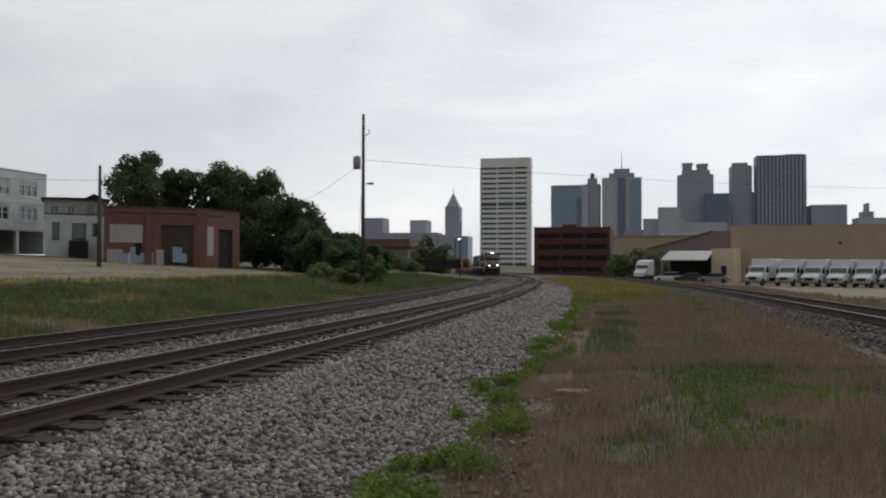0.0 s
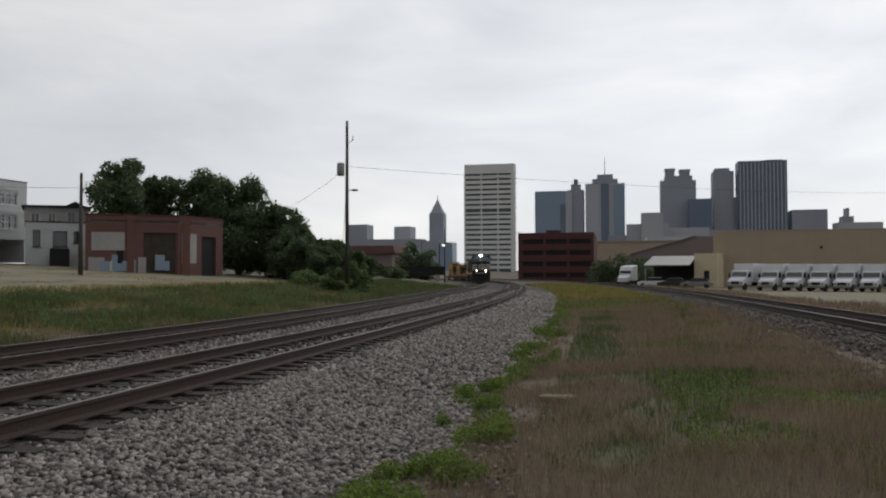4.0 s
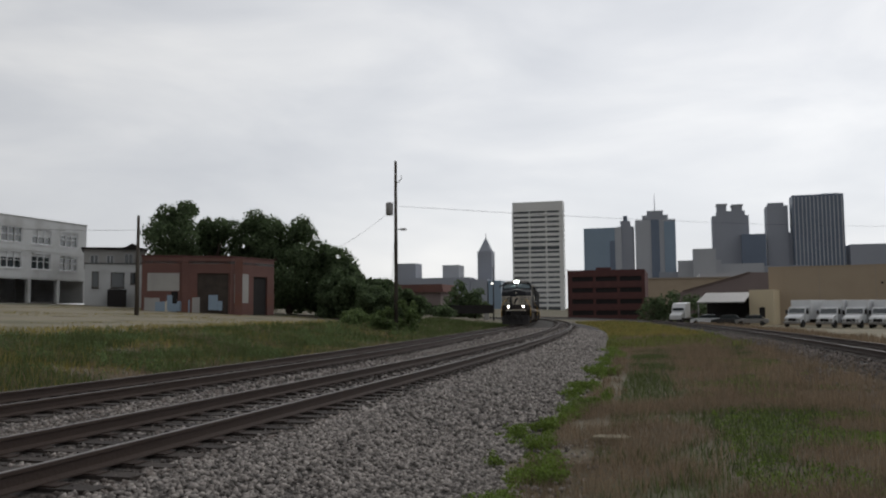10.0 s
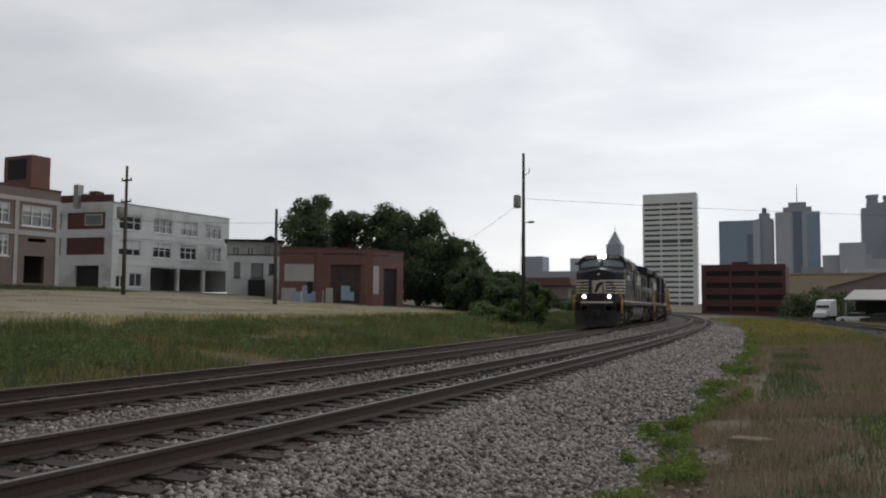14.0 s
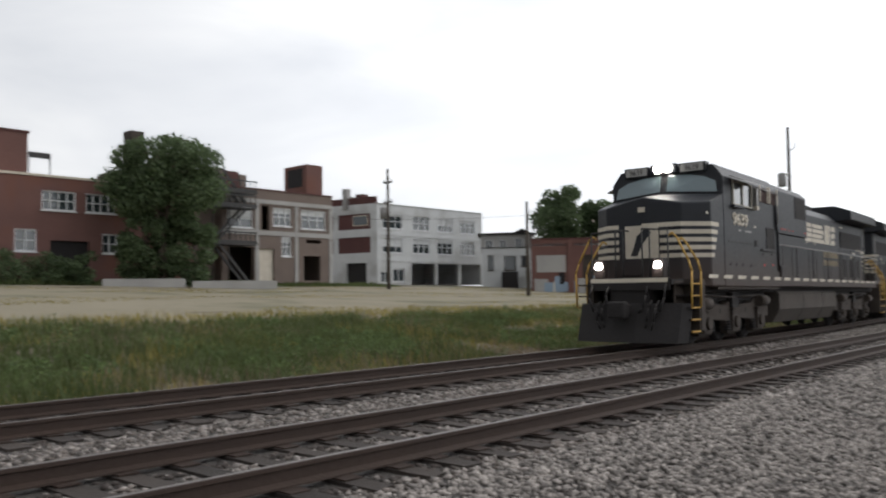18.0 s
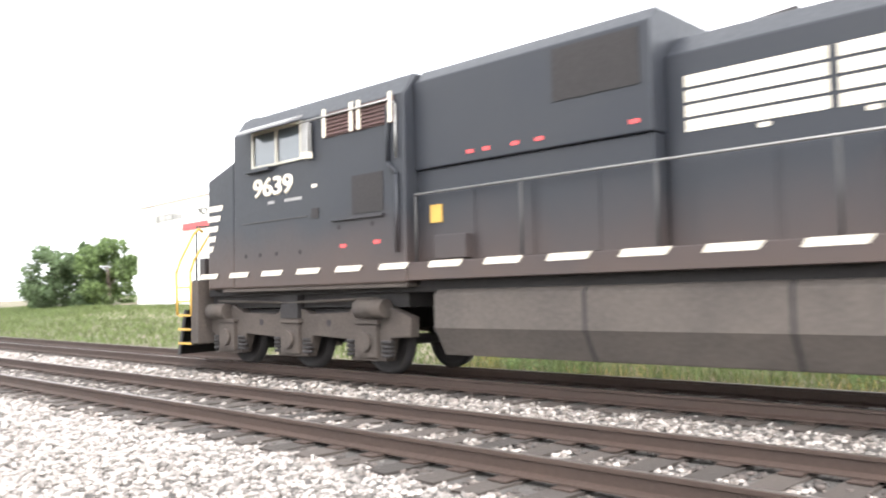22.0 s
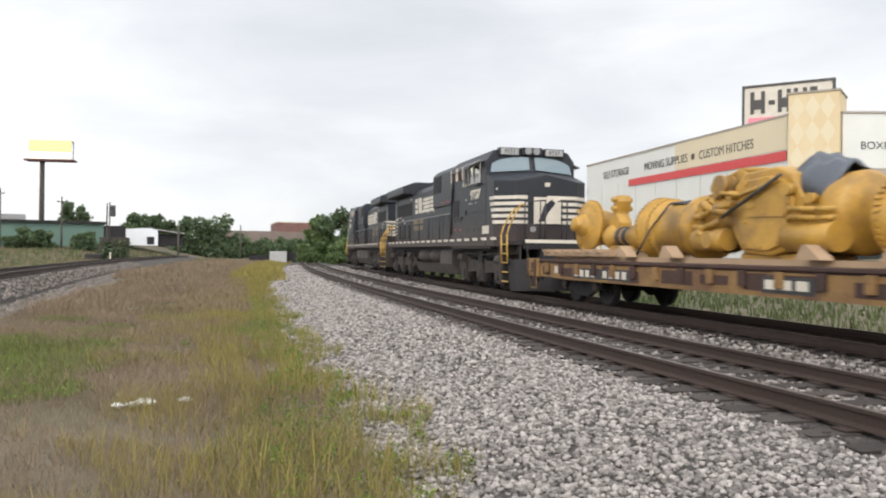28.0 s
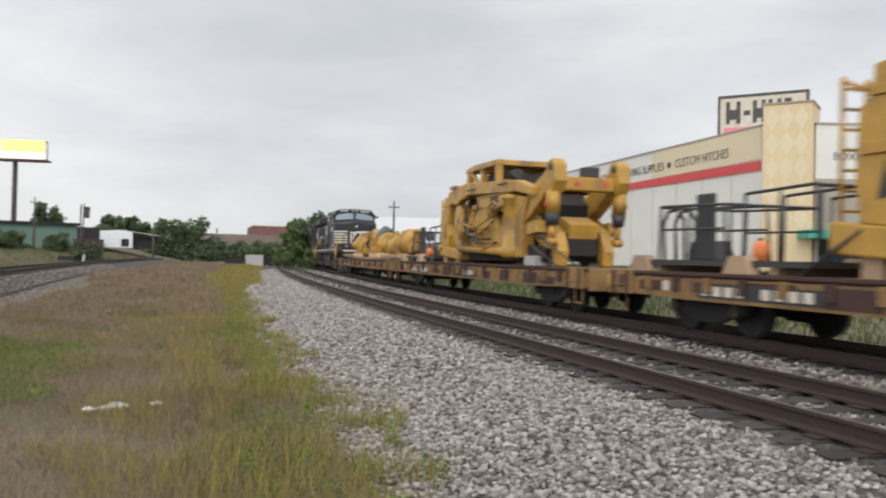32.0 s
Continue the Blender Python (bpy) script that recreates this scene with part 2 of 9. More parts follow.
FLAT_RUST = surface("rusted_steel", (0.075, 0.037, 0.027), (0.04, 0.023, 0.019), 0.9, scale=1.5, fine=20, amount=0.9, bump=0.3)
DECK_WOOD = surface("worn_deck_planks", (0.20, 0.13, 0.085), (0.11, 0.075, 0.052), 0.9, scale=1.5, fine=24, amount=0.8, bump=0.4, per_piece=0.3)
NEW_WOOD = surface("raw_timber", (0.4, 0.275, 0.17), (0.27, 0.18, 0.11), 0.8, scale=2, fine=26, bump=0.2, per_piece=0.15)
CAT_YELLOW = surface("machine_yellow", (0.5, 0.28, 0.044), (0.31, 0.168, 0.029), 0.45, scale=2.2, fine=16, amount=0.95, bump=0.1, third=(0.21, 0.12, 0.04))
BLACK_IRON = surface("black_iron", (0.03, 0.03, 0.032), (0.05, 0.045, 0.04), 0.6, scale=3, fine=25, bump=0.1)
TARP_GREY = surface("dark_plastic_sheet", (0.09, 0.10, 0.12), (0.05, 0.055, 0.065), 0.45, scale=4, fine=20, bump=0.3)
ORANGE = surface("orange_paint", (0.75, 0.22, 0.06), (0.55, 0.17, 0.06), 0.6, scale=3, fine=30, bump=0.05)
BRICK_RED = surface("red_brick", (0.175, 0.088, 0.074), (0.125, 0.064, 0.056), 0.9, scale=0.6, fine=9, amount=0.8, bump=0.25, third=(0.17, 0.075, 0.055))
BRICK_DARK = surface("dark_brick", (0.115, 0.046, 0.042), (0.075, 0.034, 0.033), 0.9, scale=0.6, fine=9, amount=0.8, bump=0.25)
BRICK_BROWN = surface("brown_brick", (0.19, 0.147, 0.125), (0.14, 0.108, 0.092), 0.9, scale=0.6, fine=9, amount=0.8, bump=0.25)
STUCCO_WHITE = surface("chalky_white_wall", (0.62, 0.63, 0.63), (0.48, 0.49, 0.49), 0.9, scale=0.5, fine=8, amount=0.7, bump=0.15, third=(0.42, 0.42, 0.41))
CONCRETE = surface("grey_concrete", (0.42, 0.41, 0.39), (0.30, 0.29, 0.28), 0.9, scale=0.6, fine=12, amount=0.8, bump=0.2)
CREAM = surface("cream_wall", (0.66, 0.53, 0.33), (0.60, 0.46, 0.27), 0.8, scale=0.6, fine=10, amount=0.8, bump=0.08)
CREAM_PALE = surface("pale_cream_wall", (0.68, 0.58, 0.40), (0.62, 0.53, 0.37), 0.8, scale=0.4, fine=8, amount=0.8, bump=0.08)
PALE_WALL = surface("pale_corrugated_wall", (0.68, 0.67, 0.62), (0.58, 0.57, 0.53), 0.7, scale=0.5, fine=12, amount=0.6, bump=0.1)
TAUPE = surface("taupe_wall", (0.36, 0.31, 0.26), (0.30, 0.26, 0.22), 0.8, scale=0.6, fine=10, bump=0.1)
TEAL = surface("teal_fascia", (0.05, 0.34, 0.26), (0.04, 0.27, 0.21), 0.5, scale=1, fine=14, bump=0.05)
SIGN_RED = surface("red_band", (0.60, 0.07, 0.07), (0.48, 0.06, 0.06), 0.6, scale=1, fine=14, bump=0.03)
SIGN_PINK = surface("faded_pink_band", (0.72, 0.24, 0.28), (0.62, 0.2, 0.24), 0.6, scale=1, fine=14, bump=0.03)
LETTER = surface("dark_lettering", (0.06, 0.055, 0.05), (0.10, 0.09, 0.08), 0.7, scale=2, fine=20, bump=0.02)
ROOF_GREY = surface("grey_roofing", (0.20, 0.20, 0.20), (0.14, 0.14, 0.14), 0.9, scale=0.5, fine=8, bump=0.2)
TAN_WALL = surface("tan_precast_wall", (0.42, 0.34, 0.25), (0.36, 0.285, 0.21), 0.85, scale=0.3, fine=5, amount=0.7, bump=0.08)
GREEN_METAL = surface("faded_green_metal", (0.11, 0.18, 0.145), (0.085, 0.14, 0.112), 0.7, scale=0.4, fine=6, bump=0.08)
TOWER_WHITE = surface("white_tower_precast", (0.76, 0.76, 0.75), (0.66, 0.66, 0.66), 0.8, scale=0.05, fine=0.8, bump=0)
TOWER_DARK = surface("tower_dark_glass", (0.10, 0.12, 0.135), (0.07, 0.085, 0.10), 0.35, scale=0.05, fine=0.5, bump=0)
# Distance haze is mixed into these five base colours.
HAZED_BLUE = surface("blue_glass_tower", (0.26, 0.34, 0.43), (0.21, 0.29, 0.37), 0.4, scale=0.03, fine=0.4, bump=0)
HAZED_GREY = surface("grey_stone_tower", (0.34, 0.36, 0.41), (0.29, 0.31, 0.36), 0.7, scale=0.03, fine=0.4, bump=0)
HAZED_SLATE = surface("dark_tower", (0.16, 0.2, 0.27), (0.125, 0.16, 0.22), 0.5, scale=0.03, fine=0.4, bump=0)
HAZED_PALE = surface("pale_tower", (0.46, 0.475, 0.51), (0.4, 0.415, 0.45), 0.8, scale=0.03, fine=0.4, bump=0)
HAZED_BROWN = surface("brown_block", (0.24, 0.19, 0.185), (0.20, 0.16, 0.155), 0.8, scale=0.03, fine=0.4, bump=0)
TRUCK_WHITE = surface("white_truck_paint", (0.72, 0.73, 0.74), (0.6, 0.61, 0.62), 0.4, scale=1, fine=12, amount=0.4, bump=0.02)
TYRE = surface("tyre_rubber", (0.025, 0.025, 0.026), (0.04, 0.038, 0.036), 0.9, scale=4, fine=40, bump=0.2)
GRAVEL_PILE = surface("blue_grey_gravel", (0.27, 0.28, 0.285), (0.18, 0.185, 0.19), 0.95, scale=2, fine=18, amount=0.9, bump=1.0, depth=0.06)
LITTER = surface("white_plastic_litter", (0.8, 0.8, 0.78), (0.66, 0.66, 0.64), 0.6, scale=6, fine=40, bump=0.2)

# ---- mesh helpers ----


class Geo:
    """Vertices and faces of one mesh, gathered by simple shapes."""

    def __init__(self):
        self.v, self.f, self.mi, self.smooth = [], [], [], []

    def add(self, verts, faces, m=None, mat=0, smooth=False):
        k = len(self.v)
        self.v += [tuple(m @ Vector(p)) for p in verts] if m is not None else [tuple(p) for p in verts]
        self.f += [tuple(i + k for i in f) for f in faces]
        self.mi += [mat] * len(faces)
        self.smooth += [smooth] * len(faces)
        return self

    def box(self, x0, x1, y0, y1, z0, z1, m=None, mat=0):
        v = [(x, y, z) for z in (z0, z1) for y in (y0, y1) for x in (x0, x1)]
        return self.add(v, [(0, 2, 3, 1), (4, 5, 7, 6), (0, 1, 5, 4), (2, 6, 7, 3), (0, 4, 6, 2), (1, 3, 7, 5)], m, mat)

    def prism(self, outline, a, b, axis="x", m=None, mat=0):
        """An outline of (u, w) drawn out from a to b along an axis: x gives (y, z), y gives (x, z), z gives (x, y)."""
        put = {"x": lambda s, u, w: (s, u, w), "y": lambda s, u, w: (u, s, w), "z": lambda s, u, w: (u, w, s)}[axis]
        n = len(outline)
        v = [put(a, *p) for p in outline] + [put(b, *p) for p in outline]
        f = [(i, (i + 1) % n, n + (i + 1) % n, n + i) for i in range(n)]
        f += [tuple(range(n))[::-1], tuple(range(n, 2 * n))]
        return self.add(v, f, m, mat)

    def tube(self, p0, p1, r0, r1=None, n=8, m=None, mat=0, smooth=True):
        p0, p1 = Vector(p0), Vector(p1)
        r1 = r0 if r1 is None else r1
        q = (p1 - p0).to_track_quat("Z", "Y")
        v = []
        for p, r in ((p0, r0), (p1, r1)):
            for i in range(n):
                a = 2 * math.pi * i / n
                v.append(p + q @ Vector((r * math.cos(a), r * math.sin(a), 0)))
        f = [(i, (i + 1) % n, n + (i + 1) % n, n + i) for i in range(n)]
        k = len(self.f)
        self.add(v, f + [tuple(range(n))[::-1], tuple(range(n, 2 * n))], m, mat, smooth)
        self.smooth[-1] = self.smooth[-2] = False
        return self

    def pipe(self, pts, r, n=6, m=None, mat=0):
        for a, b in zip(pts, pts[1:]):
            self.tube(a, b, r, r, n, m, mat)
        return self

    def lathe(self, outline, n=24, m=None, mat=0, axis="y"):
        """An outline of (radius, along) turned round an axis through the origin."""
        v, f = [], []
        for r, s in outline:
            for i in range(n):
                a = 2 * math.pi * i / n
                c, d = r * math.cos(a), r * math.sin(a)
                v.append({"y": (c, s, d), "x": (s, c, d), "z": (c, d, s)}[axis])
        for j in range(len(outline) - 1):
            for i in range(n):
                f.append((j * n + i, j * n + (i + 1) % n, (j + 1) * n + (i + 1) % n, (j + 1) * n + i))
        self.add(v, f, m, mat, True)
        return self.add([v[i] for i in range(n)], [tuple(range(n))], m, mat).add([v[len(v) - n + i] for i in range(n)], [tuple(range(n))], m, mat)

    def mesh(self, name):
        me = bpy.data.meshes.new(name)
        me.from_pydata(self.v, [], self.f)
        me.polygons.foreach_set("material_index", self.mi)
        me.polygons.foreach_set("use_smooth", self.smooth)
        bm = bmesh.new()
        bm.from_mesh(me)
        bmesh.ops.recalc_face_normals(bm, faces=bm.faces)
        bm.to_mesh(me)
        bm.free()
        return me


def part(name, geo, material, parent=None, label="", bevel=0.0, m=None, more=()):
    """Links a Geo as one mesh object, under a thing or under a part."""
    me = geo.mesh(name)
    for k in (material, *more):
        me.materials.append(k)
    ob = new(name, me)
    if parent is not None:
        ob.parent = parent
    if m is not None:
        ob.matrix_basis = m
    if label:
        ob["label"] = label
    if bevel:
        mod = ob.modifiers.new("edges", "BEVEL")
        mod.width, mod.segments, mod.limit_method, mod.angle_limit = bevel, 2, "ANGLE", radians(40)
    return ob


def thing(name, m, label, category, group="", kind=""):
    ob = new(name)
    ob.empty_display_size = 0.2
    ob.matrix_basis = m
    return tagged(ob, label, category, group, kind)


def share(ob, m, parent=None, name=None):
    """Another object on the same mesh."""
    o = new(name or ob.name.split(".")[0], ob.data)
    o.parent = parent
    o.matrix_basis = m
    return o


def letters(text, height, name, material, parent, m, depth=0.006, label="", wide=0.0, bold=0.0):
    cu = bpy.data.curves.new("letters", "FONT")
    cu.body, cu.size, cu.extrude = text, height / 0.72, depth
    cu.align_x, cu.bevel_depth, cu.bevel_resolution = "CENTER", bold, 0
    tmp = new("letters", cu)
    me = bpy.data.meshes.new_from_object(tmp.evaluated_get(bpy.context.evaluated_depsgraph_get()))
    bpy.data.objects.remove(tmp)
    bpy.data.curves.remove(cu)
    if wide:
        xs = [v.co.x for v in me.vertices]
        me.transform(Matrix.Diagonal((wide / (max(xs) - min(xs)), 1, 1, 1)))
    me.materials.clear()
    me.materials.append(material)
    ob = new(name, me)
    ob.parent = parent
    ob.matrix_basis = m
    if label:
        ob["label"] = label
    return ob

# ---- the lie of the land: two main tracks on a long left-hand curve, a third on the other side ----
RADIUS, GRADE = 743.0, -0.0054
NEAR, FAR, SIDE = -6.04, -9.99, 6.75
GAUGE = 0.7525


def along(off, s):
    """The place and heading at s metres along a line that runs at a steady distance from the curve."""
    a = s / RADIUS
    return -RADIUS + (RADIUS + off) * math.cos(a), (RADIUS + off) * math.sin(a), a


def side_off(s):
    return SIDE + (0.062 * (math.sqrt(s * s + 64) - 8) if s < 0 else 0.0)


def ease(v, a, b):
    u = np.clip((np.asarray(v, float) - a) / (b - a), 0, 1)
    return u * u * (3 - 2 * u)


def far_off(s):
    """Offset of the far track, bent wider ahead to fit the camera's view."""
    return FAR - 1.0 * ease(s, 18, 62) * (1 - ease(s, 105, 165))


def side_rise(s):
    return 0.18 * min(1.0, max(0.0, -s / 14.0))


def grade(y):
    return GRADE * max(-300.0, min(300.0, y))


PROFILE = [(-4000, 6.0), (-400, 3.6), (-100, 3.2), (-60, 2.6), (-40, 1.5), (-24, 0.45), (-19, -0.05), (-14, -0.5), (-12.4, -0.62), (-11.9, -0.45), (-4.3, -0.45),
           (-3.3, -0.55), (-2.6, -0.62), (-0.5, -0.5), (3.0, -0.42), (4.6, -0.34), (5.2, -0.36), (8.6, -0.36), (9.4, -0.5), (25, -0.75), (60, -1.0), (4000, -2.0)]
PX = np.array([p[0] for p in PROFILE])
PZ = np.array([p[1] for p in PROFILE])


def lie(x, y):
    """Height of the ground."""
    yc = np.clip(y, -260, 260)
    xr = np.asarray(x) + yc * yc / (2 * RADIUS)
    z = np.interp(xr, PX, PZ) + GRADE * np.clip(y, -300, 300)
    return z + np.clip((xr - 17) / 12, 0, 1) * np.clip((-60 - np.asarray(y)) / 100, 0, 1) * 2.6


def lump(x, y, size, height):
    return height * noise.noise((x / size, y / size, 0.3))


def sheet(name, xs, ys, rise, material, label, curved=False, rough=0.0, kind="structure"):
    """A ground sheet over a grid, in curve coordinates if asked."""
    V = []
    for s in ys:
        for u in xs:
            x, y = along(u, s)[:2] if curved else (u, s)
            V.append((x, y, float(lie(x, y)) + rise + (lump(x, y, 1.7, rough) if rough else 0)))
    w = len(xs)
    F = [(j * w + i, j * w + i + 1, (j + 1) * w + i + 1, (j + 1) * w + i) for j in range(len(ys) - 1) for i in range(w - 1)]
    me = bpy.data.meshes.new(name)
    me.from_pydata(V, [], F)
    me.polygons.foreach_set("use_smooth", [True] * len(F))
    me.materials.append(material)
    return tagged(new(name, me), label, name, kind=kind)


gx = sorted(set([-4000, -2000, -1000, -600, -400, -250, -160, -120, 120, 200, 400, 800, 2000, 4000] + list(np.arange(-100, 100.1, 4)) + list(np.arange(-26, 14, 0.8))))
gy = sorted(set([-4000, -2000, -1000, -600, -400, -300, 300, 400, 600, 1000, 2000, 4000] + list(np.arange(-250, 260, 10)) + list(np.arange(-50, 62, 2.0))))
sheet("ground", [float(v) for v in gx], [float(v) for v in gy], 0.0, EARTH, "rough grassy earth beside the railway", rough=0.03)
ss = [float(v) for v in list(np.arange(-132, 300, 6))]


def bed(name, offs, label):
    """Ballast bed: (offset, height) across, swept along the curve."""
    V, n = [], len(offs)
    for s in ss:
        for u, z in offs:
            if name == "ballast_bed_side":
                u, z = u + side_off(s) - SIDE, z + side_rise(s)
            x, y = along(u, s)[:2]
            V.append((x, y, z + grade(y) + lump(x, y, 0.9, 0.02)))
    F = [(j * n + i, j * n + i + 1, (j + 1) * n + i + 1, (j + 1) * n + i) for j in range(len(ss) - 1) for i in range(n - 1)]
    me = bpy.data.meshes.new(name)
    me.from_pydata(V, [], F)
    me.polygons.foreach_set("use_smooth", [True] * len(F))
    me.materials.append(BALLAST)
    return tagged(new(name, me), label, "ballast", kind="structure")


BED = [(-13.2, -0.75), (-12.2, -0.26), (-9.99, -0.215), (-8.5, -0.22), (-8.0, -0.235), (-7.5, -0.22), (-6.04, -0.215), (-4.6, -0.22), (-4.0, -0.27), (-2.9, -0.47), (-1.7, -0.63)]
bed("ballast_bed", BED, "grey crushed-stone ballast under two main tracks")
bed("ballast_bed_side", [(4.3, -0.62), (5.3, -0.13), (6.75, -0.12), (8.2, -0.13), (9.4, -0.75)], "grey crushed-stone ballast under the side track")

# Lot of broken concrete on the rise beyond the tracks.
sheet("vacant_lot", [float(v) for v in np.linspace(-56, -23, 24)], [float(v) for v in np.arange(-60, 76, 4)], 0.02, LOT, "vacant lot of pale broken concrete and dry earth", rough=0.05)
sheet("truck_yard", [float(v) for v in np.linspace(9.5, 70, 20)], [float(v) for v in np.arange(60, 150, 6)], 0.03, LOT, "paved yard where trucks are parked")

# ---- tracks ----
RAIL_PROFILE = [(-0.07, -0.17), (0.07, -0.17), (0.07, -0.155), (0.012, -0.13), (0.012, -0.045), (0.036, -0.035), (0.036, -0.004), (0.026, 0.0),
                (-0.026, 0.0), (-0.036, -0.004), (-0.036, -0.035), (-0.012, -0.045), (-0.012, -0.13), (-0.07, -0.155)]


def rail(off_of, shift, lift, parent):
    V, F, mi = [], [], []
    n = len(RAIL_PROFILE)
    steps = [float(v) for v in np.arange(-130, 301, 3.0)]
    for s in steps:
        for u, z in RAIL_PROFILE:
            x, y, _ = along(off_of(s) + shift + u, s)
            V.append((x, y, z + lift + grade(y) + (side_rise(s) if off_of is side_off else 0.0)))
    for j in range(len(steps) - 1):
        for i in range(n):
            F.append((j * n + i, j * n + (i + 1) % n, (j + 1) * n + (i + 1) % n, (j + 1) * n + i))
            mi.append(1 if i in (7,) else 0)
    me = bpy.data.meshes.new("rail")
    me.from_pydata(V, [], F)
    me.materials.append(RUST_RAIL)
    me.materials.append(RAIL_TOP)
    me.polygons.foreach_set("material_index", mi)
    ob = new("rail", me)
    ob.parent = parent
    return ob


def tie_geo(seed):
    g = Geo()
    r = random.Random(seed)
    g.box(-1.3, 1.3, -0.115, 0.115, -0.13, 0.0)
    g.v = [(x + r.uniform(-0.03, 0.03), y + r.uniform(-0.012, 0.012), z + r.uniform(-0.008, 0.008)) for x, y, z in g.v]
    for sx in (-GAUGE, GAUGE):
        g.box(sx - 0.18, sx + 0.18, -0.09, 0.09, 0.006, 0.018, mat=1)
    return g


TIE_AT = {}


def track(name, off_of, lift, label, near):
    t = tagged(new(name), label, "railway track", kind="structure")
    for side in (-GAUGE, GAUGE):
        rail(off_of, side, lift, t)
    r = random.Random(len(name))
    kinds = []
    for k in range(3):
        me = tie_geo(k).mesh("tie")
        me.materials.append(TIE)
        me.materials.append(RUST_RAIL)
        kinds.append(me)
    far = Geo()
    TIE_AT[name] = []
    s = -126.0
    while s < 120:
        u = off_of(s) + r.uniform(-0.05, 0.05)
        x, y, a = along(u, s)
        TIE_AT[name].append(s)
        m = Matrix.Translation((x, y, lift - 0.19 + grade(y) + (side_rise(s) if off_of is side_off else 0.0))) @ Matrix.Rotation(a + r.uniform(-0.02, 0.02), 4, "Z")
        if near[0] < s < near[1]:
            o = new("tie", kinds[r.randrange(3)])
            o.parent, o.matrix_basis = t, m
        else:
            far.box(-1.3, 1.3, -0.115, 0.115, -0.13, 0.0, m)
        s += 0.53 + r.uniform(-0.03, 0.03)
    part("ties", far, TIE, t)
    t.children[-1]["kind"] = "stuff"
    return t


# ---- buildings ----
def facade(parent, m, L, H, holes, material, thick=0.35, name="wall", label=""):
    """A wall L long and H high with openings (u0, u1, w0, w1) right through it; local y points into the building."""
    us = sorted({0.0, L, *[v for h in holes for v in h[:2]]})
    ws = sorted({0.0, H, *[v for h in holes for v in h[2:4]]})
    nu, nw = len(us) - 1, len(ws) - 1

    def solid(i, j):
        if not (0 <= i < nu and 0 <= j < nw):
            return False
        cu, cw = (us[i] + us[i + 1]) / 2, (ws[j] + ws[j + 1]) / 2
        return not any(h[0] < cu < h[1] and h[2] < cw < h[3] for h in holes)

    g, at = Geo(), {}

    def p(i, d, j):
        if (i, d, j) not in at:
            at[i, d, j] = len(g.v)
            g.v.append((us[i], d * thick, ws[j]))
        return at[i, d, j]

    for i in range(nu):
        for j in range(nw):
            if solid(i, j):
                for d in (0, 1):
                    g.f.append((p(i, d, j), p(i + 1, d, j), p(i + 1, d, j + 1), p(i, d, j + 1)))
                for di, dj, a, b in ((-1, 0, (i, j), (i, j + 1)), (1, 0, (i + 1, j), (i + 1, j + 1)), (0, -1, (i, j), (i + 1, j)), (0, 1, (i, j + 1), (i + 1, j + 1))):
                    if not solid(i + di, j + dj):
                        g.f.append((p(a[0], 0, a[1]), p(b[0], 0, b[1]), p(b[0], 1, b[1]), p(a[0], 1, a[1])))
    g.mi, g.smooth = [0] * len(g.f), [False] * len(g.f)
    return part(name, g, material, parent, label, m=m)


def window(parent, m, hole, frame_mat=None, bars=(1, 1), pane_mat=None, deep=0.12, blind=0.0):
    """A window in an opening: frame with bars, sill, pane; blind: part of its height covered by a pale blind."""
    u0, u1, w0, w1 = hole
    frame_mat = frame_mat or TRUCK_WHITE
    g = Geo()
    b = 0.09
    for x0, x1, z0, z1 in ((u0, u1, w0, w0 + b), (u0, u1, w1 - b, w1), (u0, u0 + b, w0 + b, w1 - b), (u1 - b, u1, w0 + b, w1 - b)):
        g.box(x0, x1, deep - 0.06, deep + 0.04, z0, z1)
    win = part("window", g, frame_mat, parent, m=m)
    for k in range(1, bars[0] + 1):
        x = u0 + (u1 - u0) * k / (bars[0] + 1)
        part("mullion", Geo().box(x - 0.04, x + 0.04, deep - 0.05, deep + 0.03, w0 + b, w1 - b), frame_mat, win)
    for k in range(1, bars[1] + 1):
        z = w0 + (w1 - w0) * k / (bars[1] + 1)
        part("transom", Geo().box(u0 + b, u1 - b, deep - 0.045, deep + 0.025, z - 0.03, z + 0.03), frame_mat, win)
    part("pane", Geo().box(u0 + 0.01, u1 - 0.01, deep + 0.05, deep + 0.07, w0 + 0.01, w1 - 0.01), pane_mat or WINDOW, win)
    part("sill", Geo().box(u0 - 0.08, u1 + 0.08, -0.07, deep - 0.06, w0 - 0.08, w0 - 0.004), frame_mat, win)
    if blind:
        part("blind", Geo().box(u0 + b, u1 - b, deep + 0.035, deep + 0.046, w1 - b - (w1 - w0) * blind, w1 - b), STUCCO_WHITE, win)
    return win


def wall_m(x0, y0, x1, y1, z):
    """Placing for a facade seen from outside, running from (x0, y0) on the left to (x1, y1) on the right."""
    return Matrix.Translation((x0, y0, z)) @ Matrix.Rotation(math.atan2(y1 - y0, x1 - x0), 4, "Z")


